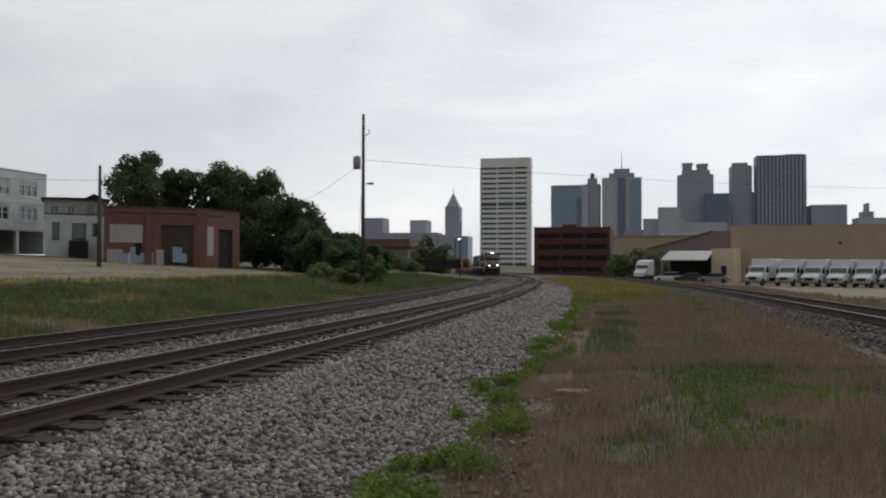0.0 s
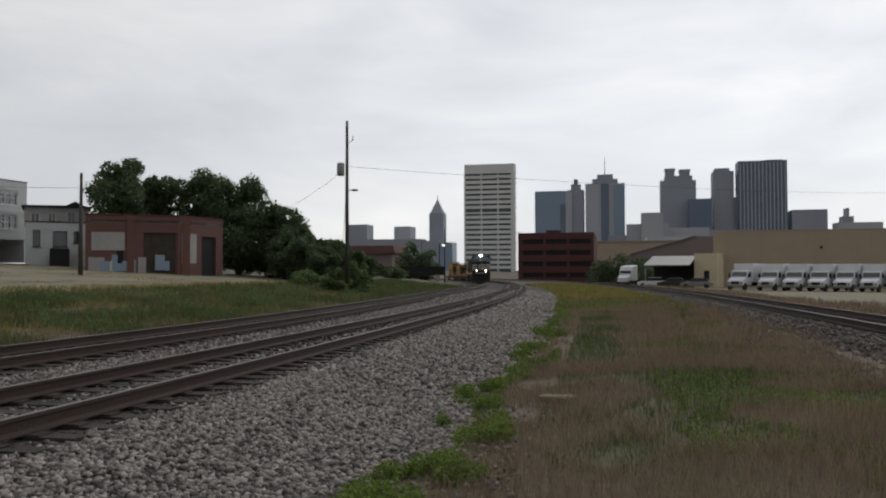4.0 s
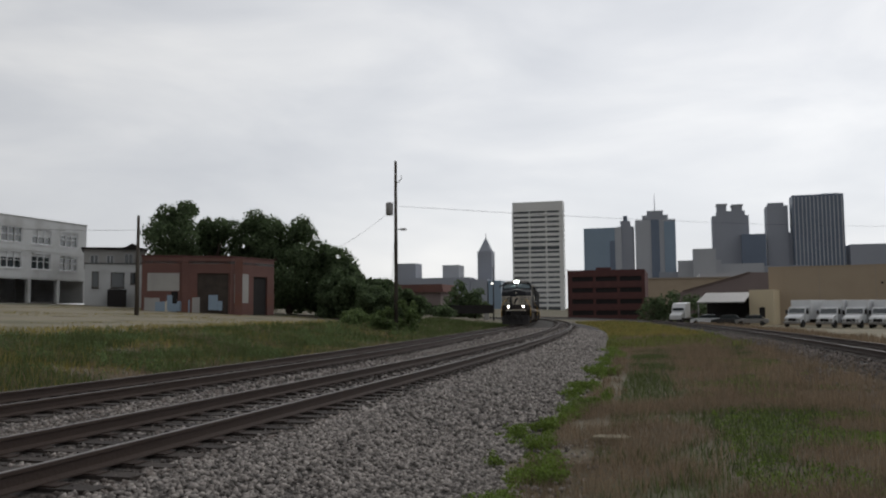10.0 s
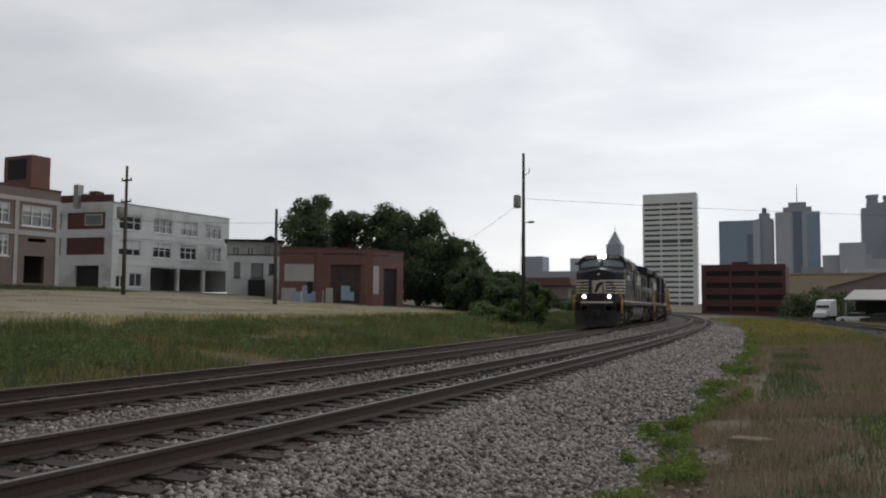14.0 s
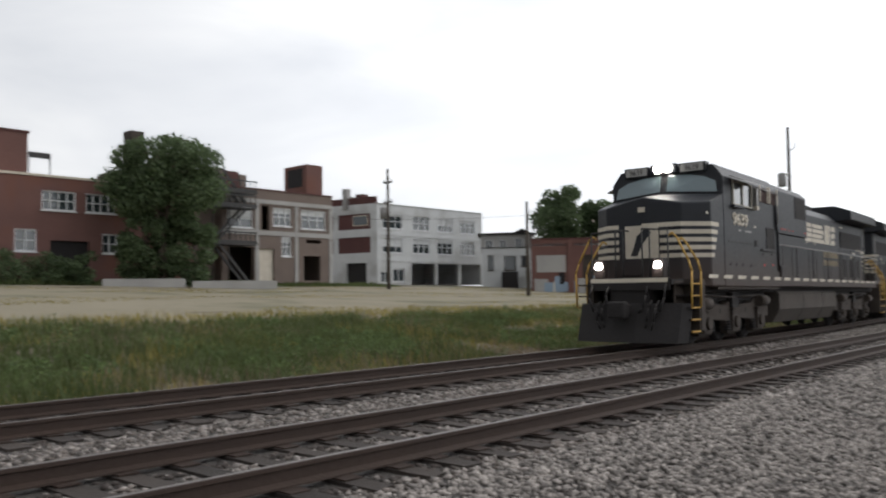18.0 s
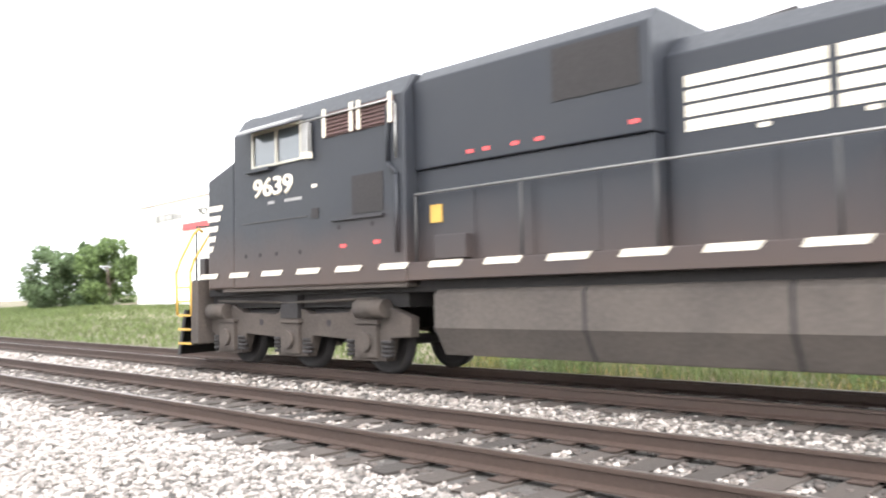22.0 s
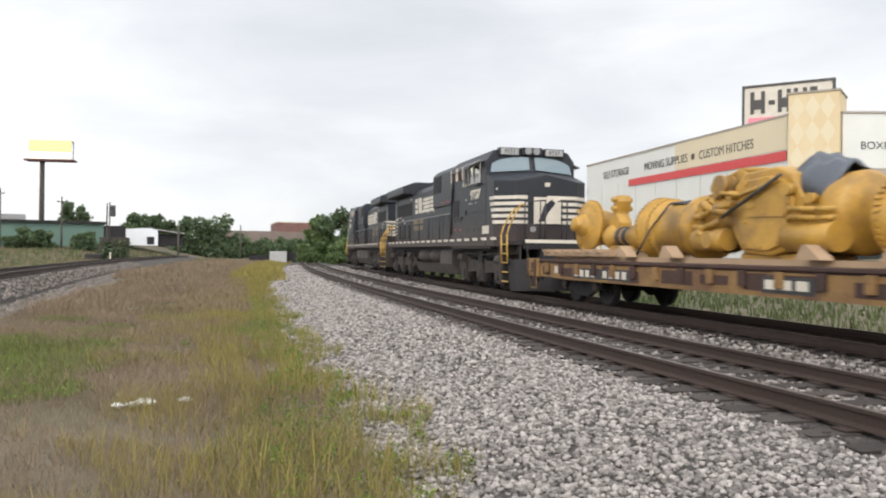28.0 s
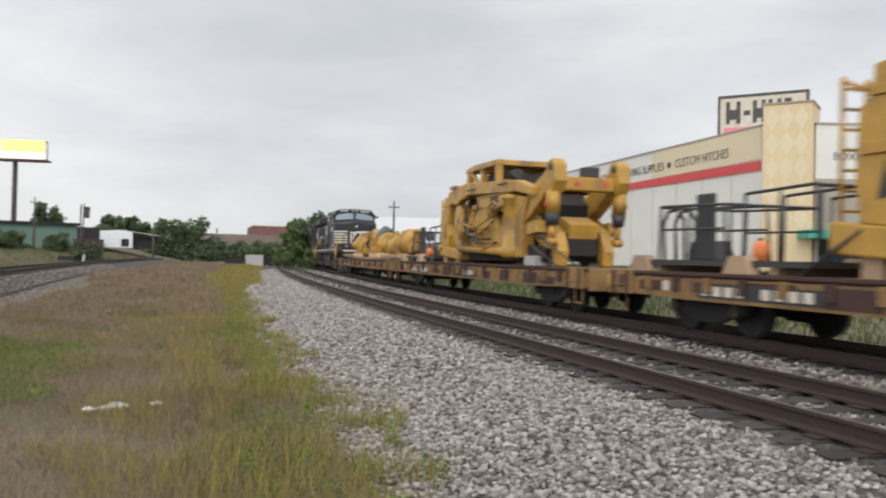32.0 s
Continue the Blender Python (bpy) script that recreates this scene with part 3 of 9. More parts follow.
def shell(parent, L, D, H, material, m, base=0.0, front=True, parapet=0.35, roof=None):
    """The blind walls and roof of a box building behind its facade."""
    t = 0.35
    part("side_wall", Geo().box(0, t, t if front else 0, D, base, H), material, parent, m=m)
    part("side_wall", Geo().box(L - t, L, t if front else 0, D, base, H), material, parent, m=m)
    part("back_wall", Geo().box(t, L - t, D - t, D, base, H), material, parent, m=m)
    part("roof", Geo().box(t + 0.002, L - t - 0.002, t + 0.002, D - t - 0.002, H - parapet - 0.3, H - parapet), roof or ROOF_GREY, parent, m=m)
    if front:
        part("floor_slab", Geo().box(t + 0.01, L - t - 0.01, t + 0.5, D - t - 0.01, base, base + 0.2), CONCRETE, parent, m=m)


def cap(parent, m, L, H, material=None, t=0.35, h=0.12):
    part("coping", Geo().box(-0.05, L + 0.05, -0.06, t + 0.04, H + 0.002, H + h), material or CONCRETE, parent, m=m)


def brick_house():
    """Two-storey red brick house front with a stair tower."""
    z = 2.35
    H = 7.2
    m = wall_m(-57, 19.2, -57, 34.5, z)
    b = thing("brick_building", Matrix(), "two-storey red brick building with paired white sash windows", "building")
    L = 15.3
    holes = [(3.7, 6.0, 4.95, 6.3), (6.7, 8.9, 4.95, 6.3), (2.0, 3.4, 2.1, 3.6), (7.9, 10.0, 2.1, 3.5), (4.3, 7.0, 0.0, 2.9)]
    facade(b, m, L, H, holes, BRICK_RED)
    for h in holes[:4]:
        window(b, m, h, bars=(1 if h[1] - h[0] < 1.6 else 3, 1), blind=0.0)
    part("door", Geo().box(4.31, 6.99, 0.3, 0.36, 0.0, 2.9), GRIME_AND_SHADE, b, m=m)
    cap(b, m, L, H, WHITE_PAINT, h=0.16)
    shell(b, L, 14, H, BRICK_RED, m)
    t = Geo().box(0.9, 2.9, 0.4, 4.0, H * 0.0, 10.1)
    part("stair_tower", t, BRICK_RED, b, "red brick stair tower", m=m @ Matrix.Translation((0, 0.002, 0)))
    part("tower_coping", Geo().box(0.82, 2.98, 0.32, 4.08, 10.102, 10.25), BRICK_DARK, b, m=m)
    part("penthouse", Geo().box(0.1, 0.898, 0.5, 4.0, 0, 8.2), BRICK_DARK, b, m=m)
    g = Geo()
    for x in (3.0, 4.4):
        for zz in (7.5, 8.9):
            g.box(x, x + 0.06, 0.5, 0.56, 7.3, 8.9)
    g.box(3.0, 4.46, 0.5, 0.56, 8.5, 8.9)
    part("roof_railing", g, BLACK_IRON, b, m=m)
    g = Geo().box(11.5, 12.6, 3, 4.2, H - 0.35, 11.9)
    part("chimney", g, GRIME, b, m=m)
    part("rear_block", Geo().box(13.0, 18.0, 5, 12, 0, 9.4), BRICK_BROWN, b, m=m)
    return b


def frame_house():
    """Two-storey concrete-framed brick building with bays and chimneys."""
    z = 2.4
    H = 7.9
    m = wall_m(-58, 37.5, -58, 49.2, z)
    L = 11.7
    b = thing("brick_loft_building", Matrix(), "worn two-storey brown brick building with a concrete frame", "building")
    holes = [(0.5, 3.0, 4.6, 6.6), (3.9, 4.7, 4.5, 6.6), (5.1, 7.0, 4.9, 6.5), (8.1, 10.9, 4.8, 6.5), (0.6, 3.1, 0.0, 3.0), (3.6, 5.2, 0.0, 2.9), (6.0, 7.0, 2.3, 4.0), (8.4, 10.3, 0.2, 2.4), (8.7, 10.4, 3.55, 3.85)]
    facade(b, m, L, H, holes, BRICK_BROWN)
    for k in (0, 2, 3, 6):
        window(b, m, holes[k], bars=(2 if k in (2, 3) else 1, 1), blind=0.6 if k == 0 else 0.25)
    part("door", Geo().box(3.61, 5.19, 0.2, 0.26, 0.0, 2.9), WHITE_PAINT, b, "white roller door", m=m)
    part("frame_post", Geo().box(3.25, 3.6, -0.06, 0.0 - 0.002, 0, 7.0), CONCRETE, b, m=m)
    part("frame_post", Geo().box(7.4, 7.75, -0.06, -0.002, 0, 7.0), CONCRETE, b, m=m)
    part("frame_post", Geo().box(11.3, 11.69, -0.06, -0.002, 0, 7.0), CONCRETE, b, m=m)
    part("frame_beam", Geo().box(0, 11.69, -0.07, -0.003, 4.05, 4.45), CONCRETE, b, m=m)
    part("frame_beam", Geo().box(0, 11.69, -0.07, -0.003, 6.75, 7.1), CONCRETE, b, m=m)
    cap(b, m, L, H, BRICK_DARK)
    shell(b, L, 12, H, BRICK_BROWN, m)
    part("stair_head", Geo().box(9.7, 11.55, 1.2, 4.5, H - 0.35, 10.9), BRICK_RED, b, "red brick stair head on the roof", m=m)
    part("stair_head_window", Geo().box(9.67, 9.698, 1.8, 4.0, 8.9, 10.6), GRIME_AND_SHADE, b, m=m)
    for k, (a, c, hh) in enumerate(((-1.8, -0.4, 9.2), (-0.2, 1.2, 9.6), (1.3, 2.6, 9.5), (2.7, 3.4, 9.3))):
        part("chimney", Geo().box(a, c, 1.5, 3.2, 6.0 if a < 0 else H - 0.35, hh), BRICK_BROWN if k % 2 else BRICK_DARK, b, m=m)
    # iron fire stair on the flank
    g = Geo()
    for k in range(2):
        g.box(-3.4, -0.1, -1.4, -0.1, 3.1 + 3.0 * k, 3.2 + 3.0 * k)
        for x in (-3.3, -1.7, -0.2):
            g.tube((x, -1.35, 0 if k == 0 else 3.2), (x, -1.35, 4.1 + 3.0 * k), 0.05)
        g.tube((-3.3, -1.35, 4.1 + 3 * k), (-0.2, -1.35, 4.1 + 3 * k), 0.04)
        for s in range(10):
            g.box(-6.0 + 0.28 * s, -5.7 + 0.28 * s, -1.4, -0.5, 0.3 + 0.3 * s + 3.0 * k, 0.36 + 0.3 * s + 3.0 * k)
        g.tube((-6.0, -1.4, 1.0 + 3.0 * k), (-3.3, -1.4, 4.0 + 3.0 * k), 0.04)
    g.box(-3.6, 0.2, -1.6, 0, 7.3, 7.42)
    for z0, ya, yb in ((0.2, 1.6, -1.4), (3.2, -1.6, 1.6), (6.2, 1.6, -1.0)):
        for yy in (-1.5, -0.6):
            g.prism([(ya, z0), (ya + 0.3 * (1 if yb > ya else -1), z0), (yb, z0 + 2.9), (yb - 0.3 * (1 if yb > ya else -1), z0 + 2.9)], yy, yy + 0.08, "y")
    for z0 in (3.1, 6.1, 7.3):
        g.box(-2.2, 2.3, -1.65, -1.6, z0, z0 + 0.28).box(-2.2, 2.3, -1.65, -1.6, z0 + 0.9, z0 + 1.0).box(-2.2, 2.3, -1.6, -0.1, z0 - 0.1, z0 - 0.02)
        for k in range(10):
            g.box(-2.2 + k * 0.48, -2.14 + k * 0.48, -1.65, -1.6, z0 + 0.28, z0 + 0.9)
    part("fire_stair", g, BLACK_IRON, b, "black iron outside stair with landings", m=m)
    part("stair_house", Geo().box(-3.2, -0.9, 3.0, 6.0, 7.0, 10.6), BRICK_DARK, b, "dark brick stair house on the roof", m=m)
    part("rear_wing", Geo().box(-5.5, -0.004, 1.0, 10, 0, 7.4), BRICK_BROWN, b, m=m)
    return b


def white_loft():
    """Three-storey white industrial building with strip windows over open garage bays."""
    z = 2.35
    H = 9.3
    m = wall_m(-68, 64.3, -68, 83.2, z)
    L = 18.9
    b = thing("white_loft_building", Matrix(), "three-storey white painted building over open garage bays", "building")
    holes = []
    for k, u in enumerate((0.9, 5.9, 10.2, 14.5)):
        holes += [(u, u + 2.9 + (0.3 if k == 0 else 0), 3.75, 5.5), (u, u + 2.9 + (0.3 if k == 0 else 0), 6.55, 8.25)]
    garage = [(5.6, 9.8, 0.0, 2.6), (10.2, 14.2, 0.0, 2.6), (14.6, 18.5, 0.0, 2.6)]
    low = [(0.6, 2.0, 0.3, 1.6), (2.5, 4.4, 0.4, 1.9)]
    facade(b, m, L, H, holes + garage + low, STUCCO_WHITE)
    for k, h in enumerate(holes):
        window(b, m, h, bars=(2, 1), blind=(0.55, 0.1, 0.3, 0.0, 0.15, 0.4, 0.1, 0.2)[k])
    for h in low:
        window(b, m, h, bars=(1, 0), pane_mat=WINDOW)
    part("string_course", Geo().box(0, L, -0.05, -0.002, 2.75, 3.05), STUCCO_WHITE, b, m=m)
    part("string_course", Geo().box(0, L, -0.05, -0.002, 5.75, 6.0), STUCCO_WHITE, b, m=m)
    part("garage_floor", Geo().box(0.4, L - 0.4, 0.36, 9.5, 0.0, 0.05), CONCRETE, b, m=m)
    cap(b, m, L, H, CONCRETE)
    # flank towards the camera: dark brick panels in a white frame
    m2 = wall_m(-78, 62.6, -68.02, 64.28, z)
    L2 = 10.1
    flank = [(0.6, 3.7, 3.75, 5.6), (4.4, 9.2, 3.75, 5.6), (0.6, 3.7, 6.5, 8.3), (4.4, 9.2, 6.5, 8.3), (5.6, 8.6, 0.2, 2.6)]
    facade(b, m2, L2, H + 0.1, flank, STUCCO_WHITE, name="flank_wall")
    for h in flank[:4]:
        part("brick_infill", Geo().box(h[0] + 0.002, h[1] - 0.002, 0.1, 0.3, h[2] + 0.002, h[3] - 0.002), BRICK_DARK, b, m=m2)
    for u0, u1, w0, w1 in ((1.9, 2.8, 4.3, 5.3), (1.9, 2.8, 7.0, 8.0), (6.6, 8.8, 6.9, 8.1)):
        part("small_window", Geo().box(u0, u1, 0.05, 0.098, w0, w1), WHITE_PAINT, b, m=m2)
        part("small_pane", Geo().box(u0 + 0.1, u1 - 0.1, 0.03, 0.048, w0 + 0.1, w1 - 0.1), WINDOW, b, m=m2)
    # Dark sheet closes the opening and paints the shade within.
    part("garage_opening", Geo().box(5.62, 8.58, 0.3, 0.34, 0.2, 2.6), GRIME_AND_SHADE, b, m=m2)
    part("parapet_panel", Geo().box(0, L2 - 0.1, 0.02, 0.3, H + 0.102, H + 0.9), BRICK_DARK, b, m=m2)
    part("roof", Geo().box(0.36, L - 0.01, 0.36, 10, H - 0.8, H - 0.4), ROOF_GREY, b, m=m)
    part("back_wall", Geo().box(0, L, 10, 10.3, 0, H), STUCCO_WHITE, b, m=m)
    part("end_wall", Geo().box(L - 0.3, L - 0.002, 0.36, 9.99, 0, H), STUCCO_WHITE, b, m=m)
    for x, y, w, hh in ((1.6, 4.0, 1.1, 1.6), (3.0, 4.4, 0.8, 1.2), (4.4, 4.0, 0.7, 2.0)):
        part("roof_vent", Geo().box(-x - w + 4, -x + 4, y, y + w, H - 0.4, H + hh), BRICK_DARK if w > 0.9 else STEEL, b, m=m)
    return b


def red_shop():
    """One-storey derelict brick workshop with roller doors and painted-over lower walls."""
    z = 0.85
    H = 5.5
    b = thing("brick_workshop", Matrix(), "derelict one-storey red brick workshop with graffiti on its lower wall", "building")
    x0, y0, x1, y1, x2, y2 = -47.0, 65.0, -40.4, 69.4, -39.3, 76.0
    m = wall_m(x0, y0, x1, y1, z)
    L = math.hypot(x1 - x0, y1 - y0)
    holes = [(4.9, 7.9, 0.0, 4.0), (2.6, 3.2, 0.3, 2.3)]
    facade(b, m, L, H, holes, BRICK_RED)
    part("roller_door", Geo().box(4.902, 7.898, 0.2, 0.26, 0, 3.998), GRIME, b, "grey roller door", m=m)
    part("door", Geo().box(2.602, 3.198, 0.1, 0.16, 0.3, 2.298), GRIME_AND_SHADE, b, m=m)
    part("infill_panel", Geo().box(0.5, 3.3, -0.03, -0.002, 2.35, 4.0), CONCRETE, b, "grey rendered panel", m=m)
    part("pilaster", Geo().box(3.5, 4.1, -0.14, -0.002, 0, H), BRICK_RED, b, m=m)
    part("pilaster", Geo().box(8.3, 9.0, -0.14, -0.002, 0, H), BRICK_RED, b, m=m)
    r = random.Random(4)
    for k in range(16):
        u = r.uniform(0.2, 8.4)
        w, hh = r.uniform(0.3, 0.9), r.uniform(0.4, 1.3)
        part("paint_patch", Geo().box(u, min(u + w, 8.25), -0.006 - 0.0005 * k, -0.003, 0.25 + r.uniform(0, 0.4), 0.7 + hh), r.choice([WHITE_PAINT, CONCRETE, HAZED_BLUE, STUCCO_WHITE]), b, m=m)
    m2 = wall_m(x1, y1, x2, y2, z)
    L2 = math.hypot(x2 - x1, y2 - y1)
    facade(b, m2, L2, H, [(3.4, 5.6, 0, 3.8)], BRICK_RED, name="flank_wall")
    part("roller_door", Geo().box(3.402, 5.598, 0.2, 0.26, 0, 3.798), GRIME_AND_SHADE, b, m=m2)
    part("infill_panel", Geo().box(0.5, 2.6, -0.03, -0.002, 1.2, 4.0), CONCRETE, b, m=m2)
    g = Geo().prism([(x0, y0), (x1, y1), (x2, y2), (x2 - 9, y2 + 3), (x0 - 4, y0 + 9)], z + H - 0.6, z + H - 0.35, "z")
    part("roof", g, ROOF_GREY, b)
    cap(b, m, L, H, BRICK_DARK, h=0.15)
    cap(b, m2, L2, H, BRICK_DARK, h=0.15)
    return b


def white_sheds():
    """Low pale buildings behind the pole."""
    z = 1.7
    m = wall_m(-61.0, 74.5, -56.5, 78.0, z)
    b = thing("pale_low_building", Matrix(), "low pale building with dark windows behind the lot", "building")
    L = 5.8
    facade(b, m, L, 4.8, [(0.7, 1.4, 2.2, 4.0), (2.6, 4.0, 2.2, 3.9), (4.6, 5.3, 2.6, 3.9)], STUCCO_WHITE)
    for h in [(0.7, 1.4, 2.2, 4.0), (2.6, 4.0, 2.2, 3.9), (4.6, 5.3, 2.6, 3.9)]:
        window(b, m, h, bars=(0, 0), frame_mat=GRIME)
    shell(b, L, 6, 4.8, STUCCO_WHITE, m)
    cap(b, m, L, 4.8, GRIME_AND_SHADE)
    up = m @ Matrix.Translation((-0.2, 3, 4.4))
    upper = [(0.6, 1.5, 0.5, 1.6), (2.3, 3.1, 0.5, 1.6), (4.2, 5.1, 0.6, 1.8)]
    facade(b, up, 6.4, 2.2, upper, CONCRETE, name="upper_wall")
    for h in upper:
        window(b, up, h, bars=(1, 0), frame_mat=STUCCO_WHITE)
    part("upper_roof", Geo().prism([(-0.3, 2.2), (6.7, 2.2), (6.7, 2.35), (5.9, 2.45), (5.0, 2.95), (4.1, 2.45), (-0.3, 2.4)], -0.3, 6, "y"), GRIME_AND_SHADE, b, "dark roof with a small gable", m=up)
    part("upper_side", Geo().box(6.05, 6.39, 0.36, 6, 0, 2.19), CONCRETE, b, m=up)
    part("dark_van", Geo().box(2.3, 4.2, -1.8, -0.6, 0, 2.0), GRIME_AND_SHADE, b, m=m)
    return b


def long_white_wall():
    z = 2.6
    m = wall_m(-57.5, -1.3, -57.5, 19.0, z)
    L, H = 20.3, 5.2
    b = thing("white_block_building", Matrix(), "long blank white-painted block building with patched openings", "building")
    holes = [(5.0, 5.9, 3.6, 4.5), (13.4, 14.6, 3.4, 4.2)]
    facade(b, m, L, H, holes, STUCCO_WHITE)
    for h in holes:
        part("boarded_opening", Geo().box(h[0] + 0.002, h[1] - 0.002, 0.08, 0.12, h[2] + 0.002, h[3] - 0.002), CONCRETE, b, m=m)
    r = random.Random(9)
    for k in range(14):
        u, w = r.uniform(0.5, 18), r.uniform(0.3, 1.6)
        zz = r.uniform(0.4, 4.2)
        part("patch", Geo().box(u, u + w, -0.012, -0.003, zz, zz + r.uniform(0.15, 0.5)), r.choice([CONCRETE, WHITE_PAINT, GRIME]), b, m=m)
    part("plinth", Geo().box(0, L, -0.1, -0.002, 0, 0.7), CONCRETE, b, m=m)
    shell(b, L, 10, H, STUCCO_WHITE, m)
    window(b, m, (16.6, 17.6, 3.2, 4.1), bars=(0, 0), deep=-0.03)
    part("shelf", Geo().box(18.0, 19.6, -0.7, -0.003, 0.95, 1.05), GRIME_AND_SHADE, b, "dark steel shelf on the wall", m=m)
    part("cabinet", Geo().box(18.5, 19.1, -0.5, -0.004, 0.3, 0.94), GRIME_AND_SHADE, b, m=m)
    part("cable", Geo().pipe([(12.0, -0.05, 4.0), (14.5, -0.05, 3.5), (16.2, -0.05, 3.55), (18.5, -0.05, 3.3)], 0.02), GRIME_AND_SHADE, b, m=m)
    part("downpipe", Geo().tube((20.0, -0.1, 0), (20.0, -0.1, 4.6), 0.07), STEEL, b, m=m)
    m = wall_m(-60, -13.5, -60, -8.2, 2.6)
    c = thing("white_house", Matrix(), "white gabled shed beyond the bushes", "house")
    part("wall", Geo().box(0, 5.3, 0, 6, 0, 5.8), STUCCO_WHITE, c, m=m)
    part("roof", Geo().prism([(-0.3, 5.8), (5.6, 5.4), (5.6, 5.65), (-0.3, 6.7)], -0.4, 6.4, "y"), ROOF_GREY, c, m=m)
    part("window", Geo().box(1.5, 3.8, -0.03, -0.002, 4.7, 5.1), WINDOW, c, m=m)


def storage_building():
    """Long storage and moving store with a corner pylon and a roof sign."""
    z = 0.4
    H = 9.0
    cx, cy = -31.8, -39.0
    fx, fy = -33.0, -66.8
    m = wall_m(fx, fy, cx, cy, z)
    L = math.hypot(cx - fx, cy - fy)
    b = thing("storage_store", Matrix(), "long cream and white storage store with red band and corner pylon", "building")
    g = Geo().box(0, L, 0, 0.35, 0, H)
    part("wall", g, PALE_WALL, b, m=m)
    g = Geo()
    for k in range(9):
        g.box(k * L / 9 + 0.02, k * L / 9 + 0.06, -0.012, -0.002, 0, 7.0)
    part("panel_joints", g, CONCRETE, b, m=m)
    part("upper_panel", Geo().box(L * 0.55, L - 0.2, -0.035, -0.014, 7.13, H), CREAM_PALE, b, "cream upper wall panels", m=m)
    part("red_stripe", Geo().prism([(8.2, 6.6), (L - 0.2, 6.48), (L - 0.2, 7.05), (8.2, 7.12)], -0.075, -0.037, "y"), SIGN_RED, b, "red painted stripe", m=m)
    cap(b, m, L, H, TAUPE, h=0.14)
    for txt, u, hh in (("SELF-STORAGE", 5.85, 4.7), ("MOVING SUPPLIES", 13.9, 6.2), ("CUSTOM HITCHES", 21.5, 6.0)):
        letters(txt, 0.6, "lettering", LETTER, b, m @ Matrix.Translation((u, -0.05, 7.58)) @ Matrix.Rotation(radians(90), 4, "X"), wide=hh)
    part("bullet", Geo().tube((17.7, -0.06, 7.85), (17.7, -0.03, 7.85), 0.22, n=10), LETTER, b, m=m)
    # front with the entrance
    ux, uy = -33.6, -37.0
    ex, ey = -50.5, -31.0
    m2 = wall_m(ux, uy, ex, ey, z)
    L2 = math.hypot(ex - ux, ey - uy)
    part("front_wall", Geo().box(0, L2, 0, 0.35, 0, H - 0.1), PALE_WALL, b, m=m2)
    part("lower_panel", Geo().box(0.02, L2, -0.04, -0.003, 2.9, 5.9), TAUPE, b, "taupe lower wall", m=m2)
    part("fascia", Geo().box(-1.0, L2, -1.6, -0.045, 2.55, 3.0), TEAL, b, "teal canopy fascia", m=m2)
    part("shopfront", Geo().box(0.2, L2, -0.06, -0.042, 0, 2.5), WINDOW, b, m=m2)
    cap(b, m2, L2, H - 0.1, TAUPE)
    letters("BOXES", 0.43, "lettering", LETTER, b, m2 @ Matrix.Translation((1.85, -0.02, 6.95)) @ Matrix.Rotation(radians(90), 4, "X"))
    letters("HITCHES", 0.43, "lettering", LETTER, b, m2 @ Matrix.Translation((5.3, -0.02, 6.95)) @ Matrix.Rotation(radians(90), 4, "X"))
    sg = part("wall_sign", Geo().box(3.75, 4.85, -0.08, -0.004, 6.75, 7.6), SIGN_RED, b, "small red and white wall sign", m=m2)
    part("sign_band", Geo().box(3.8, 4.8, -0.09, -0.082, 7.2, 7.54), WHITE_PAINT, sg)
    part("sign_bar", Geo().box(3.95, 4.65, -0.092, -0.084, 6.9, 7.03), WHITE_PAINT, sg)
    part("sign_bar", Geo().box(3.95, 4.65, -0.096, -0.0905, 7.28, 7.45), LETTER, sg)
    # pylon with a diamond pattern
    pm = wall_m(cx + 0.35, cy + 0.1, ux + 0.25, uy + 0.35, z)
    PL = 2.65
    p = part("pylon", Geo().box(0.15, PL + 0.1, -0.15, 2.6, 0, 10.1), CREAM, b, "tall cream pylon with diamond panels", m=pm)
    for j in range(5):
        for i in range(3):
            u, w = 0.62 + i * 0.78, 3.0 + j * 1.4
            part("diamond", Geo().prism([(u, w), (u + 0.38, w + 0.69), (u, w + 1.38), (u - 0.38, w + 0.69)], -0.162, -0.152, "y"), CREAM_PALE, p)
    part("pylon_cap", Geo().box(0.09, PL + 0.16, -0.21, 2.66, 10.102, 10.2), TAUPE, b, m=pm)
    part("roof", Geo().prism([(fx - 0.2, fy + 0.2), (cx - 0.2, cy - 0.1), (ux - 0.2, uy - 0.3), (ex, ey - 0.3), (ex - 5.8, fy + 0.2)], z + H - 0.7, z + H - 0.4, "z"), ROOF_GREY, b)
    part("back_wall", Geo().box(ex - 6.3, ex - 6, fy, ey, z, z + H - 0.4), PALE_WALL, b)
    # roof sign
    sm = wall_m(-34.6, -47.0, -37.9, -43.2, z) @ Matrix.Diagonal((0.88, 1, 0.985, 1))
    s = thing("roof_sign", Matrix(), "white roof sign with black letter shapes and a pink band", "sign")
    part("board", Geo().box(0, 6.3, 0, 0.3, 8.4, 12.5), WHITE_PAINT, s, m=sm)
    g = Geo()
    for a in ((-0.06, 0.12, 8.4, 12.6), (6.2, 6.38, 8.4, 12.6), (0.12, 6.2, 12.44, 12.6)):
        g.box(a[0], a[1], -0.05, 0.34, a[2], a[3])
    part("border", g, LETTER, s, m=sm)
    y0, y1, w0, w1 = -0.04, -0.003, 10.65, 12.15
